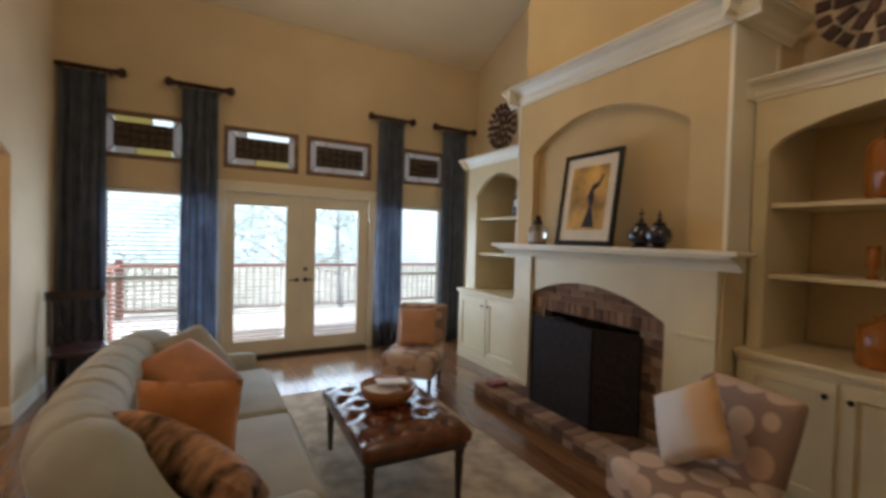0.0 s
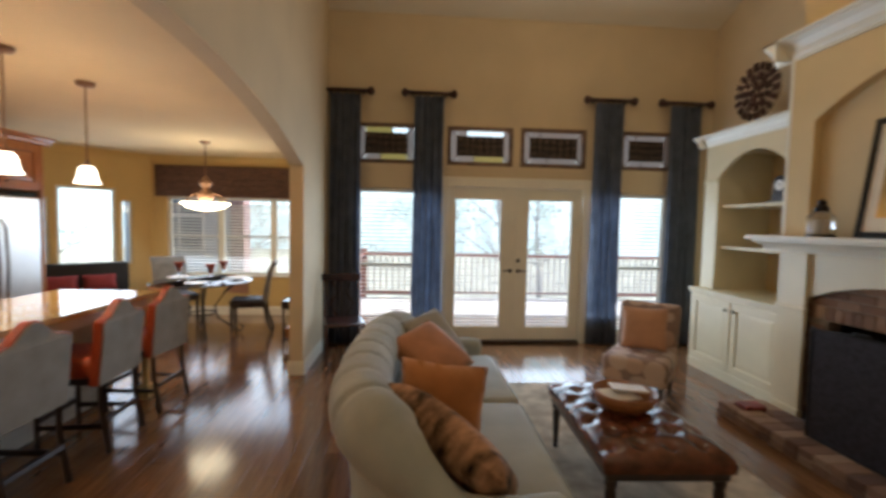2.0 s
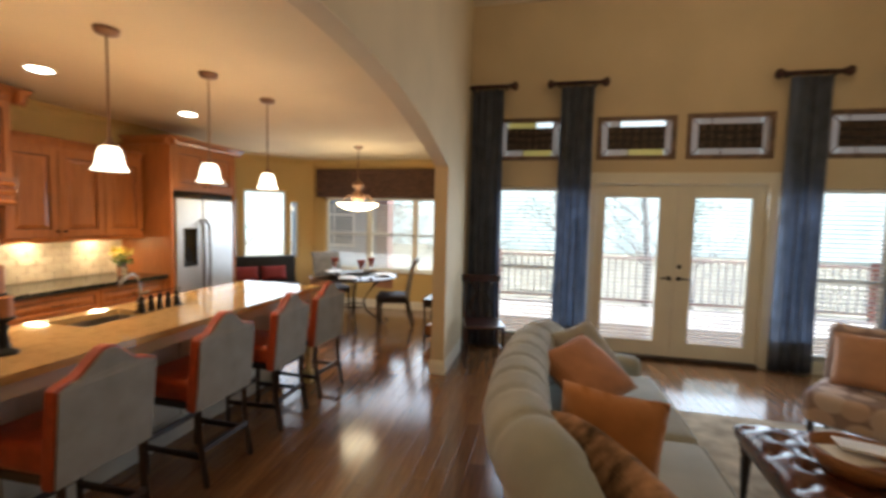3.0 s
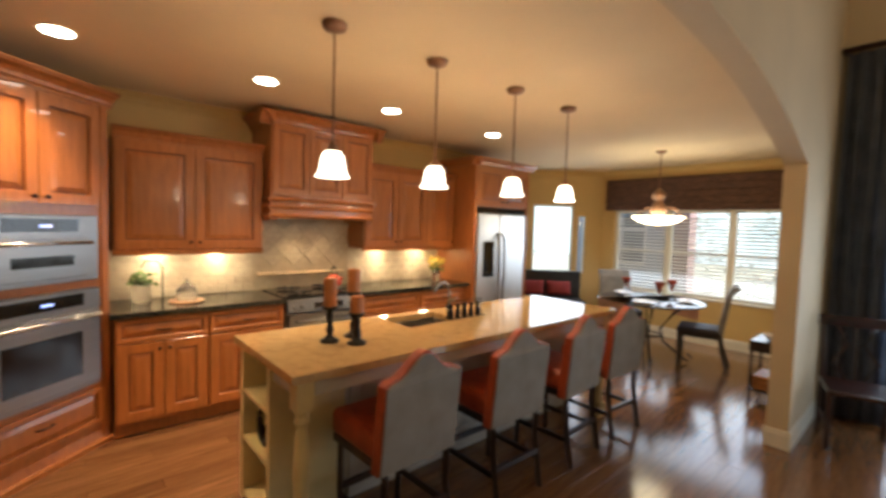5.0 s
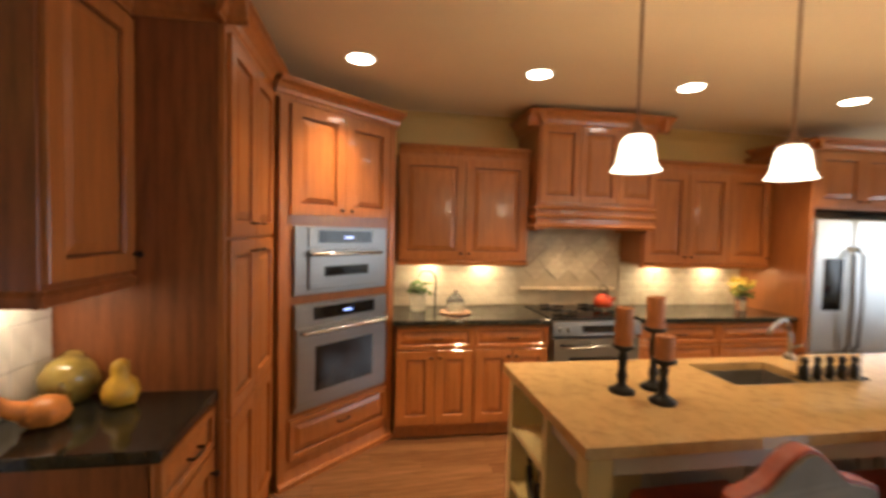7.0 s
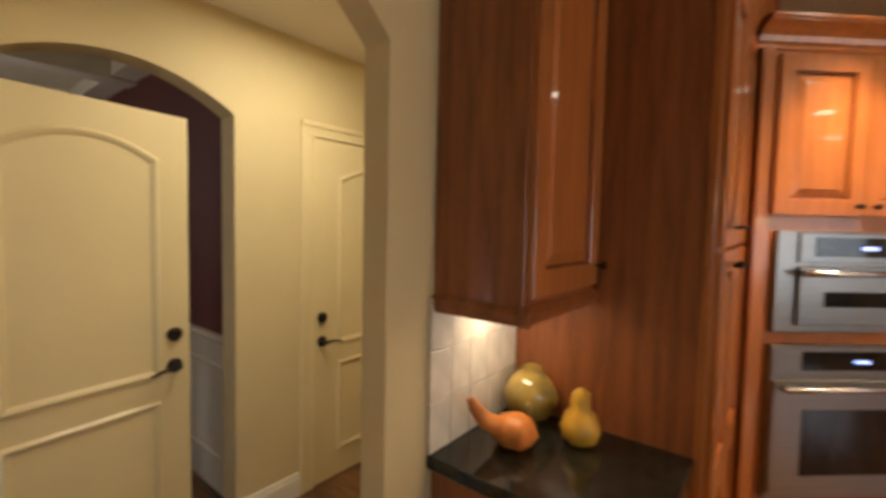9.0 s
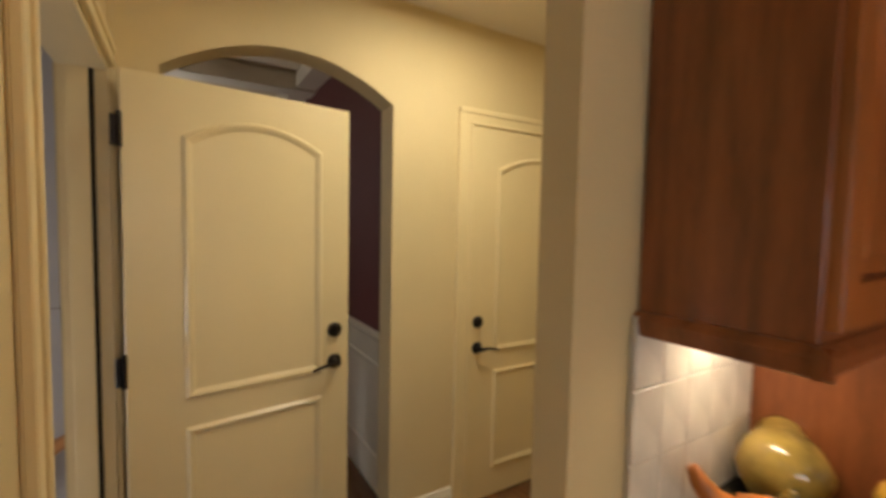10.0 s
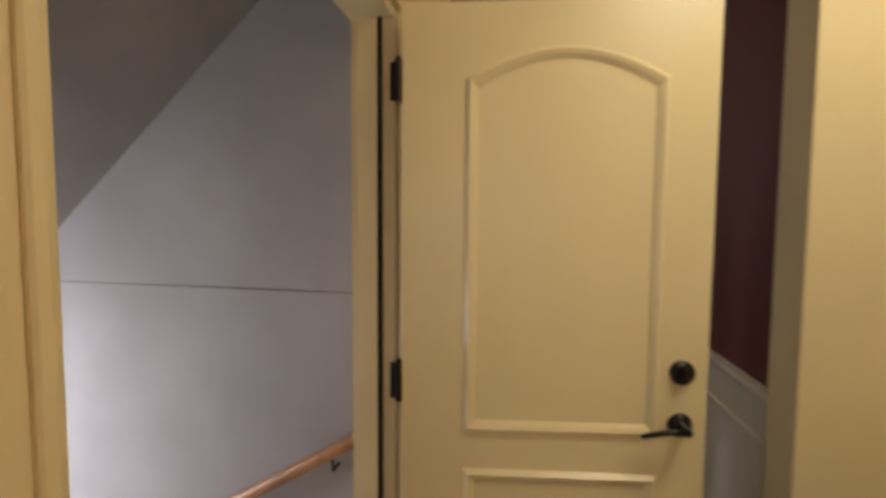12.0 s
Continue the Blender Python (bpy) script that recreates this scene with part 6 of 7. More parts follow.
part("apron", merge(box(0.06, 0.298, -1.35, -1.32, 0.80, 0.888, 0.003), box(0.355, 0.385, -1.28, 1.28, 0.81, 0.888, 0.003)), M_ISLW, isl)
for k in range(4):
    lf = part("side_panel", moved(panel_leaf(0.52, 0.70, 0.016, 0.06, 0.004), pose(0, 0, 0, 0, 0, 90)), M_ISLW, isl)
    lf.location = (0.051, -0.92 + k * 0.57, 0.12)
top_bm = bmesh.new()
sx0, sx1, sy0, sy1 = -0.33, -0.02, -0.45, 0.0
for a, b, c, d in ((-0.425, 0.425, -1.40, sy0), (-0.425, 0.425, sy1, 1.40), (-0.425, sx0, sy0, sy1), (sx1, 0.425, sy0, sy1)):
    block(top_bm, a, b, c, d, 0.89, 0.93)
bmesh.ops.remove_doubles(top_bm, verts=top_bm.verts, dist=1e-5)
wt = tagged(mesh_ob("island_worktop", top_bm, M_GRANITE), "polished beige granite island worktop with a sink cut-out", "worktop")
wt.matrix_world = pose(-2.785, 2.80, 0)
sink = tagged(thing("sink", pose(-2.785, 2.80, 0), "stainless undermount sink in the granite island", "sink"))
part("basin", merge(box(sx0 - 0.01, sx0, sy0, sy1, 0.70, 0.889), box(sx1, sx1 + 0.01, sy0, sy1, 0.70, 0.889), box(sx0, sx1, sy0 - 0.01, sy0, 0.70, 0.889), box(sx0, sx1, sy1, sy1 + 0.01, 0.70, 0.889), box(sx0, sx1, sy0, sy1, 0.69, 0.70)), mat("dull_sink_steel", (0.46, 0.45, 0.44), 0.34, 1.0, var=0.05), sink)
part("drain", lathe([(0.04, 0.701), (0.04, 0.704), (0.02, 0.704)], 16, at=(-0.18, -0.22, 0)), M_BLKIRON, sink)
fau = tagged(thing("faucet", pose(-3.15, 3.00, 0.93), "arched stainless faucet beside the island sink", "faucet"))
part("spout", tube([(0, 0, 0), (0, 0, 0.13), (0.01, -0.03, 0.19), (0.04, -0.09, 0.225), (0.07, -0.16, 0.22), (0.09, -0.22, 0.19), (0.095, -0.24, 0.16)], 0.010, 10), M_STEEL, fau, smooth=True)
part("base", lathe([(0.028, 0), (0.028, 0.02), (0.016, 0.035)], 16), M_STEEL, fau)
part("lever", tube([(0, 0, 0.06), (0.05, 0.03, 0.09)], 0.007, 8), M_STEEL, fau)
rack = tagged(thing("goblet_rack", pose(-2.83, 2.86, 0.93), "dark wire rack of small spice jars by the sink", "rack"))
part("wire", merge(tube([(-0.04, -0.17, 0.012), (-0.04, 0.17, 0.012), (0.04, 0.17, 0.012), (0.04, -0.17, 0.012), (-0.04, -0.17, 0.012)], 0.004, 5), tube([(0, -0.17, 0.012), (0, -0.17, 0.13), (0, 0.17, 0.13), (0, 0.17, 0.012)], 0.004, 5)), M_BLKIRON, rack)
for k in range(5):
    part("jar", lathe([(0.016, 0.006), (0.02, 0.012), (0.02, 0.06), (0.012, 0.075), (0.012, 0.085), (0.016, 0.087), (0.016, 0.105), (0.006, 0.115)], 12, at=(0.0, -0.136 + 0.068 * k, 0)), M_BLKIRON, rack, "small dark jar", True)
M_WAX = mat("burnt_orange_wax", (0.40, 0.15, 0.045), 0.45, var=0.12, scale=14)
for x, y, h, ch in ((-2.785, 1.78, 0.20, 0.155), (-2.665, 1.88, 0.175, 0.09), (-2.81, 1.94, 0.265, 0.13)):
    e = tagged(thing("candle_stand", pose(x, y, 0.93), "turned black candlestick holding a burnt orange pillar candle", "candlestick", "island candlesticks"))
    part("stick", lathe([(0.05, 0), (0.052, 0.012), (0.03, 0.025), (0.016, 0.04), (0.022, 0.07), (0.014, 0.10), (0.02, h * 0.75), (0.014, h - 0.03), (0.045, h - 0.012), (0.045, h)], 18), M_BLKIRON, e, smooth=True)
    part("candle", lathe([(0.036, h), (0.036, h + ch), (0.026, h + ch - 0.006)], 18), M_WAX, e, "burnt orange pillar candle")
    part("wick", tube([(0, 0, h + ch - 0.006), (0.002, 0, h + ch + 0.01)], 0.0015, 5), M_BLKIRON, e)
ringh = tagged(thing("wire_ring", pose(-2.95, 1.475, 0.373), "dark curled iron bottle ring on the island shelf", "bottle holder"))
part("coil", tube([(0.10 * math.cos(a * 0.35), 0.02 * math.sin(a * 0.2), 0.11 + 0.10 * math.sin(a * 0.35)) for a in range(20)], 0.016, 8), M_BLKIRON, ringh, smooth=True)

# counter stools
def stool(m):
    e = tagged(thing("counter_stool", m, "counter stool with orange leather seat and grey linen back", "stool", "counter stools"))
    # faces -x; the back at x 0
    sb = soft_box(-0.46, -0.02, -0.225, 0.225, 0.50, 0.635, 0.035, 4)
    part("seat", sb, M_ORANGE, e, "padded orange leather seat", True)
    part("seat_rail", box(-0.45, 0.0, -0.215, 0.215, 0.46, 0.505, 0.004), M_DARKWOOD, e)
    n = 16
    half = 0.240

    def head(u):
        a = abs(u)
        return 0.90 + (0.105 * (0.5 + 0.5 * math.cos(math.pi * a / 0.72)) if a < 0.72 else 0.0) - (0.02 * ((a - 0.72) / 0.28) ** 2 if a > 0.72 else 0)

    out = [(-half, 0.46)] + [(half * u, head(u)) for u in [-1 + 2 * i / n for i in range(n + 1)]] + [(half, 0.46)]
    for name, x0, x1, grow, material, lab in (("backrest", -0.062, -0.006, 0.0, M_ORANGE, "orange leather back edge"), ("back_panel", -0.008, 0.006, -0.012, M_GREYFAB, "grey linen back panel")):
        k = 1 + grow / half
        bm = prism([(p * k, 0.46 + (q - 0.46) * (1 + grow / 0.5)) for p, q in out], x0, x1, "x")
        bevelled(bm, 0.006 if name == "backrest" else 0.002, 2)
        for v in bm.verts:
            v.co.x += 0.10 * max(0, v.co.z - 0.5)
            v.co.x -= 0.02 * (1 - (v.co.y / half) ** 2)
        part(name, bm, material, e, lab)
    for y in (-0.19, 0.19):
        part("leg", tube([(-0.41, y, 0), (-0.41, y, 0.47)], 0.019, 4), M_DARKWOOD, e)
        part("leg", tube([(0.03, y, 0), (-0.02, y, 0.3), (-0.02, y, 0.48)], 0.021, 4), M_DARKWOOD, e)
        part("stretcher", box(-0.41, 0.0, y - 0.011, y + 0.011, 0.16, 0.19, 0.002), M_DARKWOOD, e)
    part("foot_rail", box(-0.422, -0.40, -0.19, 0.19, 0.20, 0.235, 0.002), M_DARKWOOD, e)
    part("stretcher", box(-0.012, 0.012, -0.19, 0.19, 0.20, 0.23, 0.002), M_DARKWOOD, e)
    return e


first = stool(pose(-2.17, 1.95, 0, 0, 0, 2))
for y, a in ((2.69, -1), (3.40, 3), (4.01, -3)):
    copy_thing(first, pose(-2.17, y, 0, 0, 0, a))

# pendants and downlights
M_SHADE = glow("lit_glass_shade", (1.0, 0.84, 0.60), 2.6)
def pendant(y):
    e = tagged(thing("pendant_lamp", pose(-2.645, y, 0.022), "lit white glass bell pendant on a thin rod over the island", "lamp", "island pendants"))
    part("canopy", lathe([(0.02, CK - 0.022 - 0.035), (0.055, CK - 0.022 - 0.028), (0.062, CK - 0.022 - 0.012), (0.062, CK - 0.022 - 0.001)], 20), M_BRONZEW, e, "brown metal canopy", True)
    part("rod", lathe([(0.006, 1.93), (0.006, CK - 0.022 - 0.03)], 8), M_BRONZEW, e, "thin brown rod")
    part("socket", lathe([(0.03, 1.925), (0.03, 1.94), (0.014, 1.965), (0.01, 1.98)], 14), M_BRONZEW, e)
    part("shade", lathe([(0.088, 1.80), (0.080, 1.81), (0.069, 1.83), (0.062, 1.87), (0.056, 1.905), (0.041, 1.928), (0.02, 1.932)], 28), M_SHADE, e, "lit white glass bell shade", True).visible_shadow = False
    return e


M_BRONZEW = mat("brown_metal", (0.27, 0.15, 0.09), 0.5, 0.5, var=0.15)
for y in (1.71, 2.385, 3.12, 3.79):
    pendant(y)
M_CAN = glow("lit_downlight", (1.0, 0.90, 0.70), 14.0)
for y in (0.66, 1.77, 2.84, 4.15):
    e = tagged(thing("downlight", pose(-3.80, y, CK), "lit recessed ceiling downlight with a white trim ring", "lamp", "recessed downlights"))
    part("trim", lathe([(0.088, -0.006), (0.096, -0.003), (0.096, 0.0)], 28), M_TRIM, e)
    part("lens", lathe([(0.072, -0.009), (0.074, -0.0065)], 24), M_CAN, e, "lit lens")

# things on the worktops
ket = tagged(thing("kettle", pose(-4.66, 2.76, 0.951), "orange-red enamel kettle on the range", "kettle"))
M_RED = mat("red_enamel", (0.50, 0.06, 0.02), 0.2, var=0.06, coat=0.5)
part("body", lathe([(0.07, 0), (0.085, 0.02), (0.082, 0.06), (0.055, 0.10), (0.02, 0.115)], 24), M_RED, ket, smooth=True)
part("spout", tube([(0.06, 0.03, 0.06), (0.10, 0.05, 0.09)], 0.014, 8, 0.6), M_RED, ket)
part("handle", tube([(-0.06, 0, 0.08), (-0.06, 0, 0.16), (0, 0, 0.19), (0.06, 0, 0.16), (0.06, 0, 0.08)], 0.007, 8), M_BLKIRON, ket, "black arched handle")
part("lid_knob", lathe([(0.01, 0.113), (0.014, 0.13), (0.006, 0.14)], 10), M_BLKIRON, ket)
M_LEAF = mat("plant_leaf", (0.10, 0.17, 0.03), 0.55, var=0.3, scale=20)
M_PETAL = mat("yellow_petal", (0.55, 0.42, 0.05), 0.6, var=0.2, scale=20)


def leaf_spray(n, r, h, z0, size):
    bm = bmesh.new()
    for i in range(n):
        a, u = random.uniform(0, 6.28), random.random()
        p = Vector((r * u * math.cos(a), r * u * math.sin(a), z0 + h * random.random()))
        m = Matrix.Translation(p) @ Euler((random.uniform(-1, 1), random.uniform(-1, 1), a)).to_matrix().to_4x4() @ Matrix.Scale(size * random.uniform(0.7, 1.3), 4)
        vs = [bm.verts.new(m @ Vector(q)) for q in ((0, -0.5, 0), (0.28, 0, 0.08), (0, 0.5, 0), (-0.28, 0, 0.08))]
        bm.faces.new(vs)
    return bm


vase = tagged(thing("flower_vase", pose(-4.62, 4.10, 0.915), "glass vase of yellow flowers on the black worktop", "flowers"))
part("vase", lathe([(0.04, 0), (0.045, 0.01), (0.05, 0.08), (0.042, 0.14)], 18), M_CLEAR, vase, smooth=True)
part("leaves", leaf_spray(60, 0.09, 0.12, 0.11, 0.06), M_LEAF, vase, "green leaves")
part("blossoms", leaf_spray(90, 0.10, 0.14, 0.16, 0.05), M_PETAL, vase, "yellow blossoms")
cl = tagged(thing("terrarium", pose(-4.72, 1.13, 0.915), "glass jars of green pears beside an iron hook stand", "glass jar"))
part("jar", lathe([(0.06, 0), (0.065, 0.01), (0.065, 0.15), (0.05, 0.18)], 20), M_CLEAR, cl, smooth=True)
part("leaves", leaf_spray(50, 0.10, 0.10, 0.14, 0.07), M_LEAF, cl, "green leaves")
part("hook", tube([(0.03, 0.14, 0), (0.03, 0.14, 0.28), (0.03, 0.10, 0.33), (0.03, 0.02, 0.33), (0.03, 0.0, 0.28)], 0.007, 6), M_BLKIRON, cl, "black iron hook")
cd = tagged(thing("cake_stand", pose(-4.58, 1.42, 0.915), "glass cloche on a round copper plate", "cloche"))
part("plate", lathe([(0.10, 0), (0.13, 0.012), (0.125, 0.016), (0.05, 0.012)], 28), mat("copper_plate", (0.42, 0.20, 0.10), 0.3, 0.5, var=0.1), cd, "copper plate")
part("cloche", lathe([(0.075, 0.016), (0.075, 0.10), (0.05, 0.14), (0.012, 0.16), (0.016, 0.18), (0.005, 0.19)], 22), M_CLEAR, cd, smooth=True)

# gourds on the desk
M_G1 = mat("orange_gourd_skin", (0.55, 0.19, 0.035), 0.45, var=0.2, scale=9, bump=0.5, bscale=40)
M_G2 = mat("olive_gourd_skin", (0.34, 0.24, 0.055), 0.16, var=0.25, scale=9, coat=0.6)
M_G3 = mat("yellow_gourd_skin", (0.58, 0.33, 0.03), 0.4, var=0.15, scale=9, bump=0.5, bscale=45)


def gourd(m, profile, material, label, ribs=0, wart=0.0, stem=None, stem_r=0.011, taper=0.6):
    e = tagged(thing("gourd", m, label, "gourd", "gourds on the desk"))
    bm = lathe(profile, 32)
    for v in bm.verts:
        a = math.atan2(v.co.y, v.co.x)
        k = 1 + 0.05 * math.cos(ribs * a) + wart * noise.noise(v.co * 45) + 0.5 * wart * noise.noise(v.co * 90)
        v.co.x *= k
        v.co.y *= k
    part("skin", bm, material, e, smooth=True)
    if stem:
        part("stem", tube(stem, stem_r, 12, taper), material, e, smooth=True)
    return e


gourd(pose(-2.715, -0.285, 0.925, 0, 0, 0) @ Matrix.Scale(0.88, 4), [(0.02, 0), (0.058, 0.012), (0.075, 0.05), (0.06, 0.09), (0.03, 0.105)], M_G1, "bumpy orange gourd with a hooked neck on the desk", 7, 0.16, [(0.01, -0.01, 0.055), (0.055, -0.045, 0.075), (0.085, -0.072, 0.10), (0.108, -0.094, 0.14), (0.118, -0.104, 0.17)], 0.042, 0.32)
gourd(pose(-2.90, -0.33, 0.998, 0, -62, 25), [(0.02, -0.065), (0.065, -0.048), (0.090, 0.0), (0.080, 0.05), (0.060, 0.085), (0.050, 0.115), (0.040, 0.135), (0.016, 0.148)], M_G2, "glossy olive ceramic gourd lying on the desk", 0, 0.02, [(0.0, 0.0, -0.05), (0.03, 0.0, -0.10), (0.09, 0.0, -0.13), (0.13, 0.0, -0.135)], 0.017, 0.5)
gourd(pose(-2.86, -0.14, 0.925) @ Matrix.Scale(0.93, 4), [(0.02, 0), (0.052, 0.012), (0.066, 0.05), (0.052, 0.09), (0.03, 0.115), (0.032, 0.14), (0.03, 0.165), (0.012, 0.18)], M_G3, "warty yellow gourd with a round head on the desk", 5, 0.16)

# ---- breakfast nook ----
val = tagged(thing("valance", pose(-3.0, 7.52, 0), "brown woven wood valance over the nook window", "valance"))
M_WOVEN = mat("woven_brown_shade", (0.085, 0.040, 0.024), 0.8, var=0.3, scale=14, bump=0.6, bscale=80, stretch=(1, 1, 9))
for r in range(5):
    z = 1.93 + 0.097 * r
    part("fold", box(-1.28, 1.44, -0.030 - 0.006 * (r % 2), 0.03, z, z + 0.095, 0.004), M_WOVEN, val)
part("headrail", box(-1.28, 1.44, -0.02, 0.075, 2.40, 2.43, 0.003), M_WOVEN, val)

tab = tagged(thing("dining_table", pose(-2.93, 6.18, 0), "round dark glass table on a wrought iron base", "table"))
part("tabletop", lathe([(0.60, 0.735), (0.615, 0.742), (0.615, 0.752), (0.60, 0.756)], 44), mat("dark_tabletop", (0.03, 0.022, 0.02), 0.08, var=0.2), tab, "dark polished top", True)
for k in range(4):
    a = k * math.pi / 2 + 0.5
    c, s = math.cos(a), math.sin(a)
    part("leg", tube([(0.44 * c, 0.44 * s, 0.735), (0.28 * c, 0.28 * s, 0.60), (0.14 * c, 0.14 * s, 0.40), (0.18 * c, 0.18 * s, 0.24), (0.36 * c, 0.36 * s, 0.10), (0.46 * c, 0.46 * s, 0.02), (0.50 * c, 0.50 * s, 0.08), (0.45 * c, 0.45 * s, 0.12)], 0.014, 8), M_BLKIRON, tab, "scrolled iron leg", True)
part("ring", tube([(0.16 * math.cos(i * 0.3491), 0.16 * math.sin(i * 0.3491), 0.32) for i in range(19)], 0.010, 6), M_BLKIRON, tab)
cloth = tagged(thing("table_runner", pose(-2.93, 6.18, 0.758, 0, 0, 70), "peach table runner hanging over the table edge", "table runner"))
bm = bmesh.new()
pr = [(-0.63, -0.26), (-0.622, -0.02), (-0.60, 0.004), (0.60, 0.004), (0.622, -0.02), (0.63, -0.26)]
a = [bm.verts.new((x, -0.20, z)) for x, z in pr]
b = [bm.verts.new((x, 0.20, z)) for x, z in pr]
for i in range(5):
    bm.faces.new((a[i], b[i], b[i + 1], a[i + 1]))
bmesh.ops.solidify(bm, geom=list(bm.faces), thickness=0.003)
part("cloth", bm, mat("peach_linen", (0.50, 0.29, 0.17), 0.85, var=0.06, bump=0.2), cloth)
M_CHINA = mat("white_china", (0.75, 0.72, 0.68), 0.2, var=0.03)
M_REDCL = mat("red_napkin", (0.35, 0.045, 0.02), 0.7, var=0.15)
for a in (20, 160, 285):
    c, s = math.cos(radians(a)), math.sin(radians(a))
    e = tagged(thing("plate", pose(-2.93 + 0.42 * c, 6.18 + 0.42 * s, 0.764), "white china plate laid on the table", "plate", "place settings"))
    part("plate", lathe([(0.07, 0), (0.12, 0.014), (0.135, 0.02), (0.132, 0.023), (0.07, 0.006)], 26), M_CHINA, e, smooth=True)
    g = tagged(thing("goblet", pose(-2.93 + 0.28 * math.cos(radians(a + 30)), 6.18 + 0.28 * math.sin(radians(a + 30)), 0.764), "stemmed glass holding a folded red napkin", "goblet", "napkin goblets"))
    part("glass", lathe([(0.035, 0), (0.035, 0.004), (0.005, 0.012), (0.005, 0.08), (0.032, 0.12), (0.036, 0.17)], 16), M_CLEAR, g, smooth=True)
    part("napkin", lathe([(0.008, 0.10), (0.034, 0.17), (0.06, 0.235), (0.03, 0.21), (0.012, 0.2)], 9), M_REDCL, g, "folded red napkin")
M_DARKSEAT = mat("dark_seat_cloth", (0.035, 0.028, 0.030), 0.7, var=0.15, bump=0.2)
M_GREYCH = mat("grey_chair_cloth", (0.21, 0.20, 0.19), 0.85, var=0.08, scale=9, bump=0.3, bscale=250)


def nook_chair(m):
    e = tagged(thing("dining_chair", m, "grey upholstered dining chair with a scrolled back", "chair", "nook chairs"))
    part("seat", soft_box(-0.23, 0.23, -0.24, 0.22, 0.40, 0.48, 0.03, 3), M_DARKSEAT, e, "dark seat pad", True)
    prof = [(0.17, 0.42), (0.20, 0.65), (0.25, 0.90), (0.30, 0.99), (0.35, 1.0), (0.365, 0.965), (0.335, 0.945), (0.30, 0.90), (0.26, 0.65), (0.23, 0.42)]
    part("backrest", prism(prof, -0.225, 0.225, "x"), M_GREYCH, e, "grey scroll back")
    for x in (-0.2, 0.2):
        part("leg", tube([(x, -0.21, 0), (x, -0.21, 0.41)], 0.018, 6, 1.3), M_DARKWOOD, e)
        part("leg", tube([(x, 0.30, 0), (x, 0.22, 0.25), (x, 0.2, 0.42)], 0.018, 6, 1.2), M_DARKWOOD, e)
    part("rail", box(-0.215, 0.215, -0.22, 0.21, 0.375, 0.405, 0.003), M_DARKWOOD, e)
    return e


nc = nook_chair(pose(-2.42, 6.46, 0, 0, 0, -75))
copy_thing(nc, pose(-3.62, 6.85, 0, 0, 0, 48))
# chandelier
ch = tagged(thing("chandelier", pose(-2.88, 6.18, -0.03), "lit alabaster bowl chandelier over the table", "lamp"))
part("canopy", lathe([(0.02, CK + 0.03 - 0.04), (0.06, CK + 0.03 - 0.02), (0.065, CK + 0.03 - 0.001)], 20), M_BRONZEW, ch)
part("rod", lathe([(0.008, 2.05), (0.008, CK + 0.03 - 0.03)], 8), M_BRONZEW, ch)
part("body", lathe([(0.03, 1.82), (0.075, 1.85), (0.105, 1.90), (0.075, 1.96), (0.035, 2.00), (0.07, 2.05), (0.085, 2.09), (0.04, 2.13), (0.014, 2.17)], 24), M_BRONZEW, ch, "turned bronze body", True)
part("bowl", lathe([(0.02, 1.715), (0.13, 1.725), (0.22, 1.755), (0.285, 1.80), (0.295, 1.815), (0.28, 1.812), (0.20, 1.775), (0.02, 1.74)], 36), glow("lit_alabaster", (1.0, 0.80, 0.48), 5.0), ch, "lit alabaster bowl", True).visible_shadow = False
part("finial", lathe([(0.006, 1.67), (0.018, 1.685), (0.022, 1.70), (0.03, 1.714)], 16), M_BRONZEW, ch, "small bronze finial", True)
for k in range(3):
    a = k * 2.094
    part("arm", tube([(0.07 * math.cos(a), 0.07 * math.sin(a), 1.93), (0.18 * math.cos(a), 0.18 * math.sin(a), 1.92), (0.285 * math.cos(a), 0.285 * math.sin(a), 1.815)], 0.008, 6), M_BRONZEW, ch)
# settee under the bay window
st = tagged(thing("settee", BAYW @ pose(0.33, -0.42, 0), "black settee with red pillows under the bay window", "settee"))
M_BLKCL = mat("black_cloth", (0.010, 0.009, 0.009), 0.7, var=0.2, bump=0.2)
part("seat", soft_box(-0.55, 0.48, -0.32, 0.26, 0.24, 0.46, 0.04, 3), M_BLKCL, st, smooth=True)
part("backrest", soft_box(-0.55, 0.48, 0.22, 0.36, 0.40, 0.90, 0.04, 3), M_BLKCL, st, smooth=True)
for x in (-0.5, 0.43):
    for y in (-0.27, 0.3):
        part("leg", tube([(x, y, 0), (x, y, 0.26)], 0.02, 6), M_DARKWOOD, st)
for x in (-0.34, 0.10):
    e = tagged(thing("cushion", BAYW @ pose(0.33 + x, -0.28, 0.62, 72, 0, 0), "red pillow leaning on the black settee", "cushion", "settee pillows"))
    part("cover", cushion(0.40, 0.24, 0.12, 0.32, 10), mat("red_cloth", (0.22, 0.02, 0.02), 0.75, var=0.08), e, smooth=True)
# small side table behind the pier
tb = tagged(thing("side_table", pose(-1.565, 5.75, 0), "small black two-tier table beside the archway", "table"))
part("tabletop", box(-0.15, 0.17, -0.2, 0.2, 0.50, 0.60, 0.006), M_DARKWOOD, tb)
part("shelf", box(-0.15, 0.17, -0.2, 0.2, 0.12, 0.14, 0.004), M_DARKWOOD, tb)
for x in (-0.13, 0.15):
    for y in (-0.18, 0.18):
        part("leg", tube([(x, y, 0), (x, y, 0.5)], 0.014, 6), M_DARKWOOD, tb)
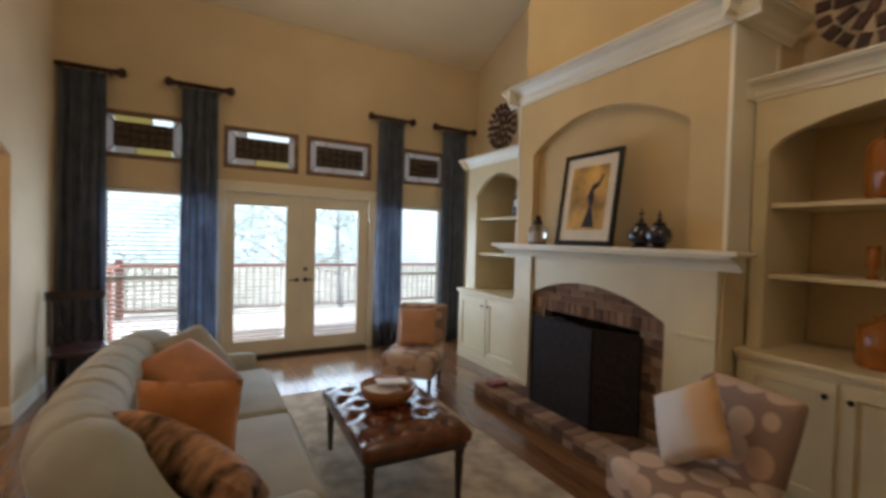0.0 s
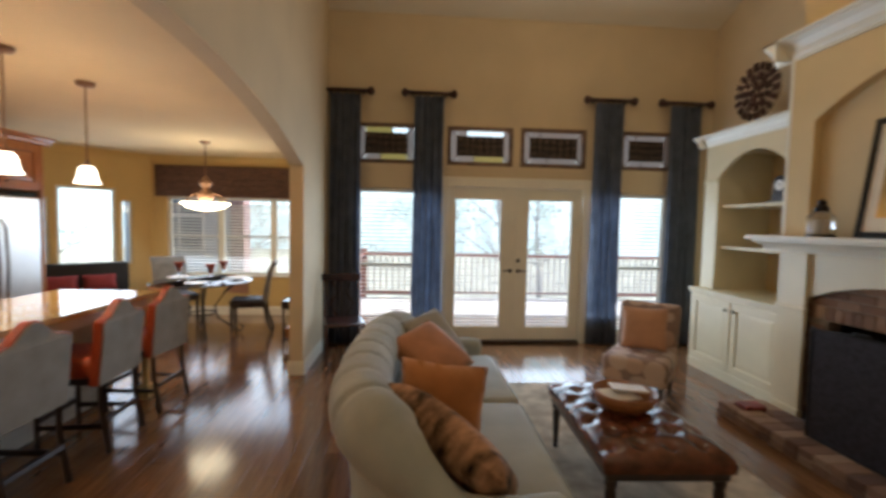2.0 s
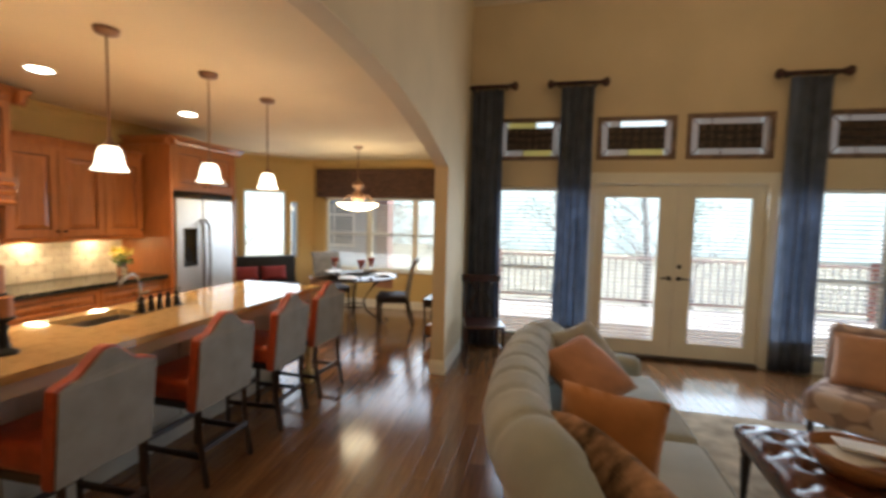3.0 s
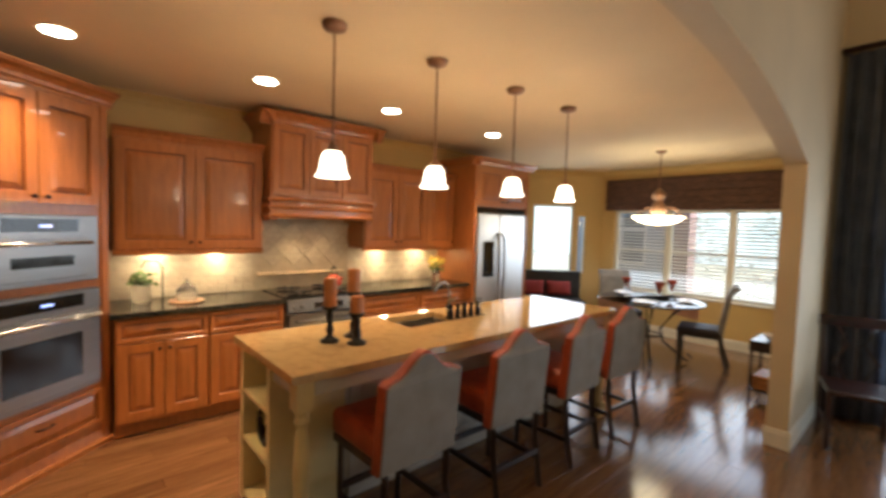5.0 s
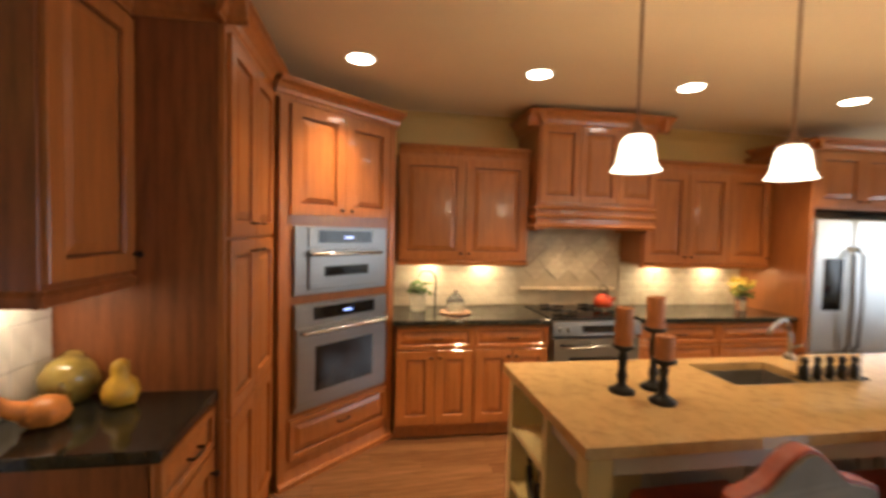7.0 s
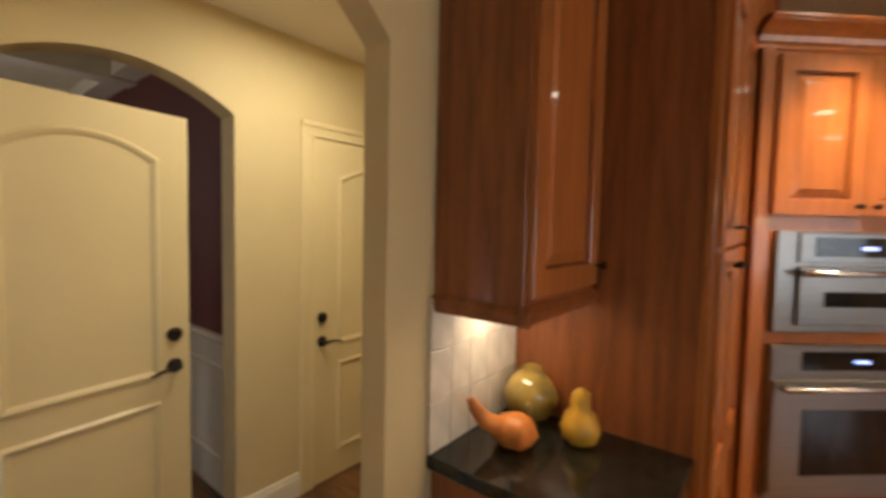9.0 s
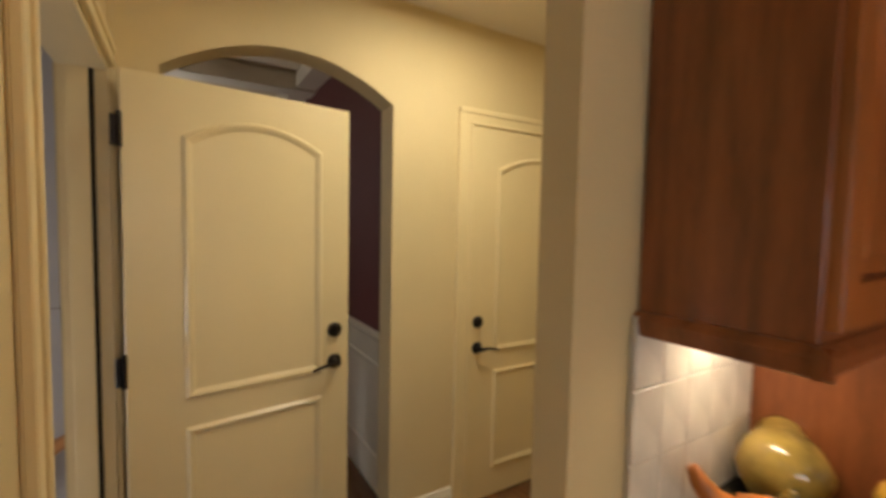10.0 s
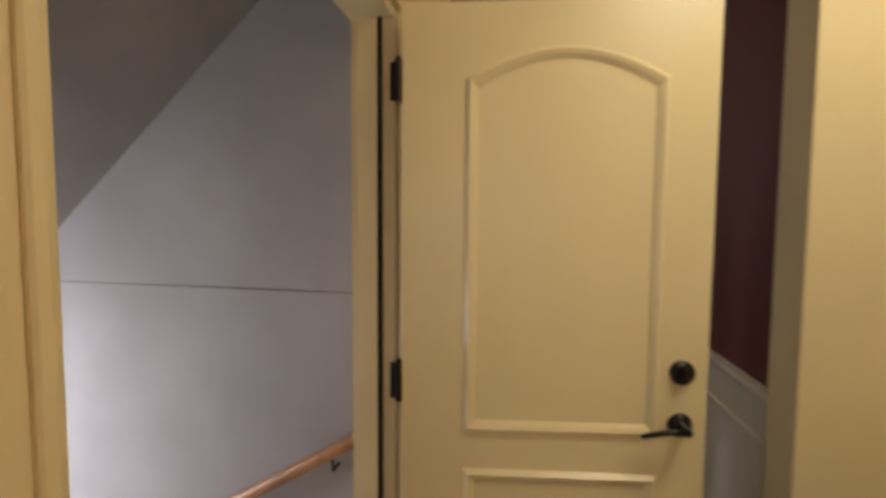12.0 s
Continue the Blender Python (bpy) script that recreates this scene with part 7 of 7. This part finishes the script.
bx = tagged(mesh_ob("wicker_box", box(-1.685, -1.425, 5.57, 5.91, 0.142, 0.27, 0.01), M_WICKER), "honey wicker box on the lower shelf", "basket")
bb = tagged(thing("bowl", pose(-1.565, 5.69, 0.602), "white china bowl on the small black table", "bowl"))
part("shell", lathe([(0.03, 0), (0.06, 0.03), (0.08, 0.06), (0.074, 0.06), (0.03, 0.012)], 20), M_CHINA, bb, smooth=True)

# ---- outdoors: deck, rail, neighbour wing, trees and hillside ----
M_DECK = mat("weathered_deck", (0.68, 0.62, 0.57), 0.8, var=0.08, scale=5, stretch=(8, 1, 1))
M_REDWOOD = mat("red_stained_post", (0.30, 0.12, 0.09), 0.7, var=0.12)
M_RAILW = mat("white_rail_paint", (0.75, 0.72, 0.68), 0.6, var=0.04)
deck = structure("deck", box(-1.3, 5.6, YW + 0.17, 9.6, -0.18, -0.06), M_DECK, "weathered wooden deck outside the doors")
board = bpy.data.meshes.new("board")
b0 = box(0, 0.135, 0, 3.5, 0, 0.028, 0.004)
b0.to_mesh(board)
b0.free()
board.materials.append(M_DECK)
for i in range(48):
    o = new("board", board)
    o.parent, o.location = deck, (-1.28 + 0.142 * i, YW + 0.18, -0.058)
rl = tagged(thing("deck_railing", pose(0, 9.5, -0.03), "red stained deck railing with slim balusters", "railing"))
for x in (-1.2, 0.45, 2.1, 3.75, 5.4):
    part("post", box(x - 0.06, x + 0.06, -0.06, 0.06, 0, 1.05, 0.006), M_REDWOOD, rl)
part("top_rail", box(-1.2, 5.4, -0.07, 0.07, 0.93, 0.97, 0.004), M_REDWOOD, rl)
part("bottom_rail", box(-1.2, 5.4, -0.03, 0.03, 0.10, 0.15, 0.004), M_REDWOOD, rl)
bal = bpy.data.meshes.new("baluster")
b0 = box(-0.018, 0.018, -0.018, 0.018, 0.15, 0.93)
b0.to_mesh(bal)
b0.free()
bal.materials.append(M_RAILW)
for i in range(50):
    o = new("baluster", bal)
    o.parent, o.location = rl, (-1.1 + 0.13 * i, 0, 0)
sr = tagged(thing("deck_railing", pose(-1.25, 7.8, -0.03, 0, 0, 90), "red stained side rail of the deck with a stout post", "railing"))
part("post", box(-0.25, -0.05, -0.22, -0.02, 0, 1.05, 0.01), M_REDWOOD, sr, "stout red post")
part("top_rail", box(-0.1, 1.7, -0.07, 0.07, 0.93, 0.97, 0.004), M_REDWOOD, sr)
for i in range(12):
    o = new("baluster", bal)
    o.parent, o.location = sr, (0.1 + 0.13 * i, 0, 0)
# straw lawn colour, lifted to take in the haze
gr = structure("ground", box(-300, 300, 7.9, 400, -3.2, -3.0), mat("lawn", (0.42, 0.40, 0.31), 0.95, var=0.25, scale=0.6, bump=0.4), "winter lawn paled with haze")
# backdrop glows; haze and blown-out daylight are put into its colours
hill = bpy.data.materials.new("painted_haze_woods")
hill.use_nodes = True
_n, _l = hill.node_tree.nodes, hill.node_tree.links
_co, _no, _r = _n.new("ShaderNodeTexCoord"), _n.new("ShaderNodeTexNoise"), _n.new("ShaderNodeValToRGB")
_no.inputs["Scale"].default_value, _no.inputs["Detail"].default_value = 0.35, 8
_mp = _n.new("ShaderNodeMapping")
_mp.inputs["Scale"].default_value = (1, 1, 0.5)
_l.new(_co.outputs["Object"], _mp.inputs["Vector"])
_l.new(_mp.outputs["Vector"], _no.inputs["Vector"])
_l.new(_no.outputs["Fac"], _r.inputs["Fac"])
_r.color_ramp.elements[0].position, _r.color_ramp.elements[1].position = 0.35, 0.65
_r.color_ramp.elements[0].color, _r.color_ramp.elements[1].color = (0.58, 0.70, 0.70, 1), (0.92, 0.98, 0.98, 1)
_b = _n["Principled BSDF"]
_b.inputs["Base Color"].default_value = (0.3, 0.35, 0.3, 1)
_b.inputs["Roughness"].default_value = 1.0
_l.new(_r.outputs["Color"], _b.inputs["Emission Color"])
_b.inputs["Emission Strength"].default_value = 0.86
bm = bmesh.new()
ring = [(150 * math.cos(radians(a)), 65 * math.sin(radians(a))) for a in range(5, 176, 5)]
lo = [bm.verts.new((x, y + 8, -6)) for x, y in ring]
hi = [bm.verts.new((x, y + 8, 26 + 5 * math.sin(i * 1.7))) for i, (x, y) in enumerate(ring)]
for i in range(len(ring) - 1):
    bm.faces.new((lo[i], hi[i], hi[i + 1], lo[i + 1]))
structure("backdrop", bm, hill, "glowing backdrop of woods with haze painted in")
# bare trees; haze is put into the pale bark and leaf colours
M_BARK = mat("hazed_bark", (0.45, 0.43, 0.40), 0.9, var=0.2)
M_TWIGLEAF = mat("hazed_leaf", (0.62, 0.68, 0.58), 0.8, var=0.2)


def tree(x, y, h, seed):
    rnd = random.Random(seed)
    e = tagged(thing("tree", pose(x, y, -3.0), "slender tree with thin leaves, paled for haze", "tree", "garden trees"))
    limbs, leaves = [], bmesh.new()
    trunk = [Vector((0.15 * math.sin(i * 0.9 + seed), 0.1 * math.cos(i * 1.1), h * i / 7)) for i in range(8)]
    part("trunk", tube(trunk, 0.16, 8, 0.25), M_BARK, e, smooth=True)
    for i in range(22):
        t = rnd.uniform(0.3, 0.98)
        p = trunk[int(t * 7)]
        a = rnd.uniform(0, 6.28)
        ln = h * 0.32 * (1.15 - t)
        d = Vector((math.cos(a), math.sin(a), rnd.uniform(0.3, 0.9)))
        q = [p, p + d * ln * 0.5 + Vector((0, 0, 0.1)), p + d * ln]
        limbs.append(tube(q, 0.045 * (1.2 - t), 5, 0.3))
        for k in range(36):
            c = q[1].lerp(q[2], rnd.random()) + Vector((rnd.gauss(0, 0.35), rnd.gauss(0, 0.35), rnd.gauss(0, 0.3)))
            m = Matrix.Translation(c) @ Euler((rnd.uniform(0, 6), rnd.uniform(0, 6), 0)).to_matrix().to_4x4() @ Matrix.Scale(rnd.uniform(0.10, 0.2), 4)
            leaves.faces.new([leaves.verts.new(m @ Vector(v)) for v in ((0, -0.5, 0), (0.3, 0, 0), (0, 0.5, 0), (-0.3, 0, 0))])
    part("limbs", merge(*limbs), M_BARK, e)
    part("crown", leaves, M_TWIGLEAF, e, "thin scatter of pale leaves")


for i, (x, y) in enumerate(((-3.4, 19), (0.2, 21), (3.4, 18), (6.5, 23), (-8, 20), (-12, 15), (-10, 26))):
    tree(x, y, 8.5 + (i % 3), 11 + i)
# the wing of the house outside the nook
wing = tagged(thing("house_wing", pose(-4.9, 9.6, -3.0), "brick wing of the house with a white sash window", "house"))
part("wall", box(-1.2, 0.95, 0, 0.3, 0, 7), mat("pale_siding", (0.42, 0.45, 0.48), 0.8, var=0.06, scale=3, bump=0.3), wing, "grey-blue siding")
part("corner_brick", box(0.95, 1.22, -0.06, 0.3, 0, 7, 0.01), mat("outside_brick", (0.36, 0.24, 0.22), 0.9, var=0.3, scale=18, bump=0.4), wing, "brick corner pier")
wnd = part("window", box(-0.6, 0.4, -0.03, 0.02, 3.9, 5.4), M_RAILW, wing, "white window frame")
for a in (0, 1):
    for b in (0, 1):
        part("pane", box(-0.55 + a * 0.48, -0.12 + a * 0.48, -0.036, -0.028, 3.96 + b * 0.72, 4.62 + b * 0.72), mat("dark_pane", (0.10, 0.13, 0.16), 0.1), wnd)

# ---- pieces of floors and tiles ----
M_PLANK = bpy.data.materials.new("oak_plank")
M_PLANK.use_nodes = True
_n, _l = M_PLANK.node_tree.nodes, M_PLANK.node_tree.links
_b = _n["Principled BSDF"]
_b.inputs["Roughness"].default_value = 0.17
_b.inputs["Coat Weight"].default_value, _b.inputs["Coat Roughness"].default_value = 0.25, 0.12
_oi, _geo, _add, _fr = _n.new("ShaderNodeObjectInfo"), _n.new("ShaderNodeNewGeometry"), _n.new("ShaderNodeMath"), _n.new("ShaderNodeMath")
_l.new(_oi.outputs["Random"], _add.inputs[0])
_l.new(_geo.outputs["Random Per Island"], _add.inputs[1])
_fr.operation = "FRACT"
_l.new(_add.outputs[0], _fr.inputs[0])
_r = _n.new("ShaderNodeValToRGB")
_r.color_ramp.elements[0].color, _r.color_ramp.elements[1].color = (0.130, 0.060, 0.026, 1), (0.205, 0.100, 0.042, 1)
_l.new(_fr.outputs[0], _r.inputs["Fac"])
_co, _mp, _no = _n.new("ShaderNodeTexCoord"), _n.new("ShaderNodeMapping"), _n.new("ShaderNodeTexNoise")
_mp.inputs["Scale"].default_value = (28, 2.2, 28)
_no.inputs["Scale"].default_value, _no.inputs["Detail"].default_value, _no.inputs["Distortion"].default_value = 1.6, 7, 0.8
_l.new(_co.outputs["Object"], _mp.inputs["Vector"])
_l.new(_mp.outputs["Vector"], _no.inputs["Vector"])
_mx = _n.new("ShaderNodeMixRGB")
_mx.blend_type, _mx.inputs[0].default_value = "OVERLAY", 0.75
_l.new(_r.outputs["Color"], _mx.inputs[1])
_l.new(_no.outputs["Fac"], _mx.inputs[2])
_l.new(_mx.outputs["Color"], _b.inputs["Base Color"])
_bp = _n.new("ShaderNodeBump")
_bp.inputs["Strength"].default_value, _bp.inputs["Distance"].default_value = 0.05, 0.002
_l.new(_no.outputs["Fac"], _bp.inputs["Height"])
_l.new(_bp.outputs["Normal"], _b.inputs["Normal"])

floor = structure("floor", merge(box(-6.2, XE, -0.75, 7.75, -0.12, -0.016), box(-4.4, -1.42, -1.97, -0.75, -0.12, -0.016), box(-2.84, 1.2, -6.1, -1.97, -0.12, -0.016)), mat("floor_bed", (0.03, 0.015, 0.01), 0.8), "dark polished oak plank floor")
PW = 0.108
rest = bmesh.new()
PLANKS = {}
made = 0
zones = [(-6.0, XE, -0.44, 7.6), (-4.28, -1.42, -1.97, -0.44), (-2.70, 1.06, -5.96, -1.97)]
for zx0, zx1, zy0, zy1 in zones:
    x = zx0
    k = 0
    while x < zx1 - 0.02:
        w = min(PW, zx1 - x)
        y = zy0
        k += 1
        first_len = 0.5 + 0.35 * (k % 4)
        while y < zy1 - 0.01:
            ln = min(first_len if y == zy0 else random.choice((1.2, 1.5, 1.8)), zy1 - y)
            near = -4.2 < x < 0.7 and 0.0 < y < 5.0 and made < 300 and abs(w - PW) < 1e-6
            if near:
                key = round(ln, 2)
                if key not in PLANKS:
                    bm = box(0.0008, PW - 0.0008, 0.0008, ln - 0.0008, -0.016, 0.0, 0.0007)
                    me = bpy.data.meshes.new("plank")
                    bm.to_mesh(me)
                    bm.free()
                    me.materials.append(M_PLANK)
                    PLANKS[key] = me
                o = new("plank", PLANKS[key])
                o.parent, o.location = floor, (x, y, random.uniform(-0.0003, 0.0003))
                made += 1
            else:
                x0, x1, y0, y1 = x + 0.0008, x + w - 0.0008, y + 0.0008, y + ln - 0.0008
                lo = [rest.verts.new(p) for p in ((x0, y0, -0.016), (x1, y0, -0.016), (x1, y1, -0.016), (x0, y1, -0.016))]
                md = [rest.verts.new(p) for p in ((x0, y0, -0.0006), (x1, y0, -0.0006), (x1, y1, -0.0006), (x0, y1, -0.0006))]
                g = 0.0006
                hi = [rest.verts.new(p) for p in ((x0 + g, y0 + g, 0), (x1 - g, y0 + g, 0), (x1 - g, y1 - g, 0), (x0 + g, y1 - g, 0))]
                for i in range(4):
                    j = (i + 1) % 4
                    rest.faces.new((lo[i], lo[j], md[j], md[i]))
                    rest.faces.new((md[i], md[j], hi[j], hi[i]))
                rest.faces.new(hi)
            y += ln
        x += w
o = part("planks", rest, M_PLANK, floor)
o["kind"] = "stuff"

TILES = {}


def tile(parent, m, w, h, material, name="tile"):
    key = (round(w, 3), round(h, 3), material.name)
    if key not in TILES:
        bm = box(-0.006, 0.006, -w / 2, w / 2, -h / 2, h / 2, 0.002)
        me = bpy.data.meshes.new("tile")
        bm.to_mesh(me)
        bm.free()
        me.materials.append(material)
        TILES[key] = me
    o = new(name, TILES[key])
    o.parent = parent
    o.matrix_local = m
    return o


M_TILE = bpy.data.materials.new("tumbled_stone")
M_TILE.use_nodes = True
_n, _l = M_TILE.node_tree.nodes, M_TILE.node_tree.links
_oi, _r, _no, _mx, _co = _n.new("ShaderNodeObjectInfo"), _n.new("ShaderNodeValToRGB"), _n.new("ShaderNodeTexNoise"), _n.new("ShaderNodeMixRGB"), _n.new("ShaderNodeTexCoord")
_r.color_ramp.elements[0].color, _r.color_ramp.elements[1].color = (0.54, 0.46, 0.33, 1), (0.62, 0.54, 0.40, 1)
_l.new(_oi.outputs["Random"], _r.inputs["Fac"])
_no.inputs["Scale"].default_value, _no.inputs["Detail"].default_value = 22, 6
_l.new(_co.outputs["Object"], _no.inputs["Vector"])
_mx.blend_type, _mx.inputs[0].default_value = "OVERLAY", 0.3
_l.new(_r.outputs["Color"], _mx.inputs[1])
_l.new(_no.outputs["Fac"], _mx.inputs[2])
_l.new(_mx.outputs["Color"], _n["Principled BSDF"].inputs["Base Color"])
_n["Principled BSDF"].inputs["Roughness"].default_value = 0.5
M_PALETILE = mat("pale_marble_tile", (0.66, 0.60, 0.51), 0.4, var=0.07, scale=9, bump=0.05, fine=0.2)
TW, THT = 0.150, 0.075
for y0, y1, z0, z1 in ((0.90, 2.03, 0.917, 1.34), (3.05, 4.36, 0.917, 1.34)):
    row = 0
    z = z0
    while z + THT <= z1 + 0.02:
        y = y0 - (0.075 if row % 2 else 0)
        while y < y1 - 0.02:
            a, b = max(y, y0) + 0.0015, min(y + TW, y1) - 0.0015
            if b - a > 0.02:
                tile(splash, pose(-4.917, (a + b) / 2, z + THT / 2), b - a, THT - 0.003, M_TILE)
            y += TW
        z += THT
        row += 1
# larger stone squares set on the diagonal behind the range
s = 0.152
for i in range(-5, 6):
    for k in range(-5, 6):
        y, z = 2.54 + (i - k) * s * 0.7071, 1.36 + (i + k) * s * 0.7071
        if 2.10 < y < 2.98 and 1.18 < z < 1.66:
            tile(splash, pose(-4.917, y, z, 45), s - 0.003, s - 0.003, M_TILE)
for i in range(5):
    for k in range(3):
        a, b = -2.985 + 0.098 * i, -2.985 + 0.098 * (i + 1)
        tile(dsp, pose((a + b) / 2, -0.441, 1.001 + 0.1505 * k, 0, 0, 90), 0.095, 0.1475, M_PALETILE)
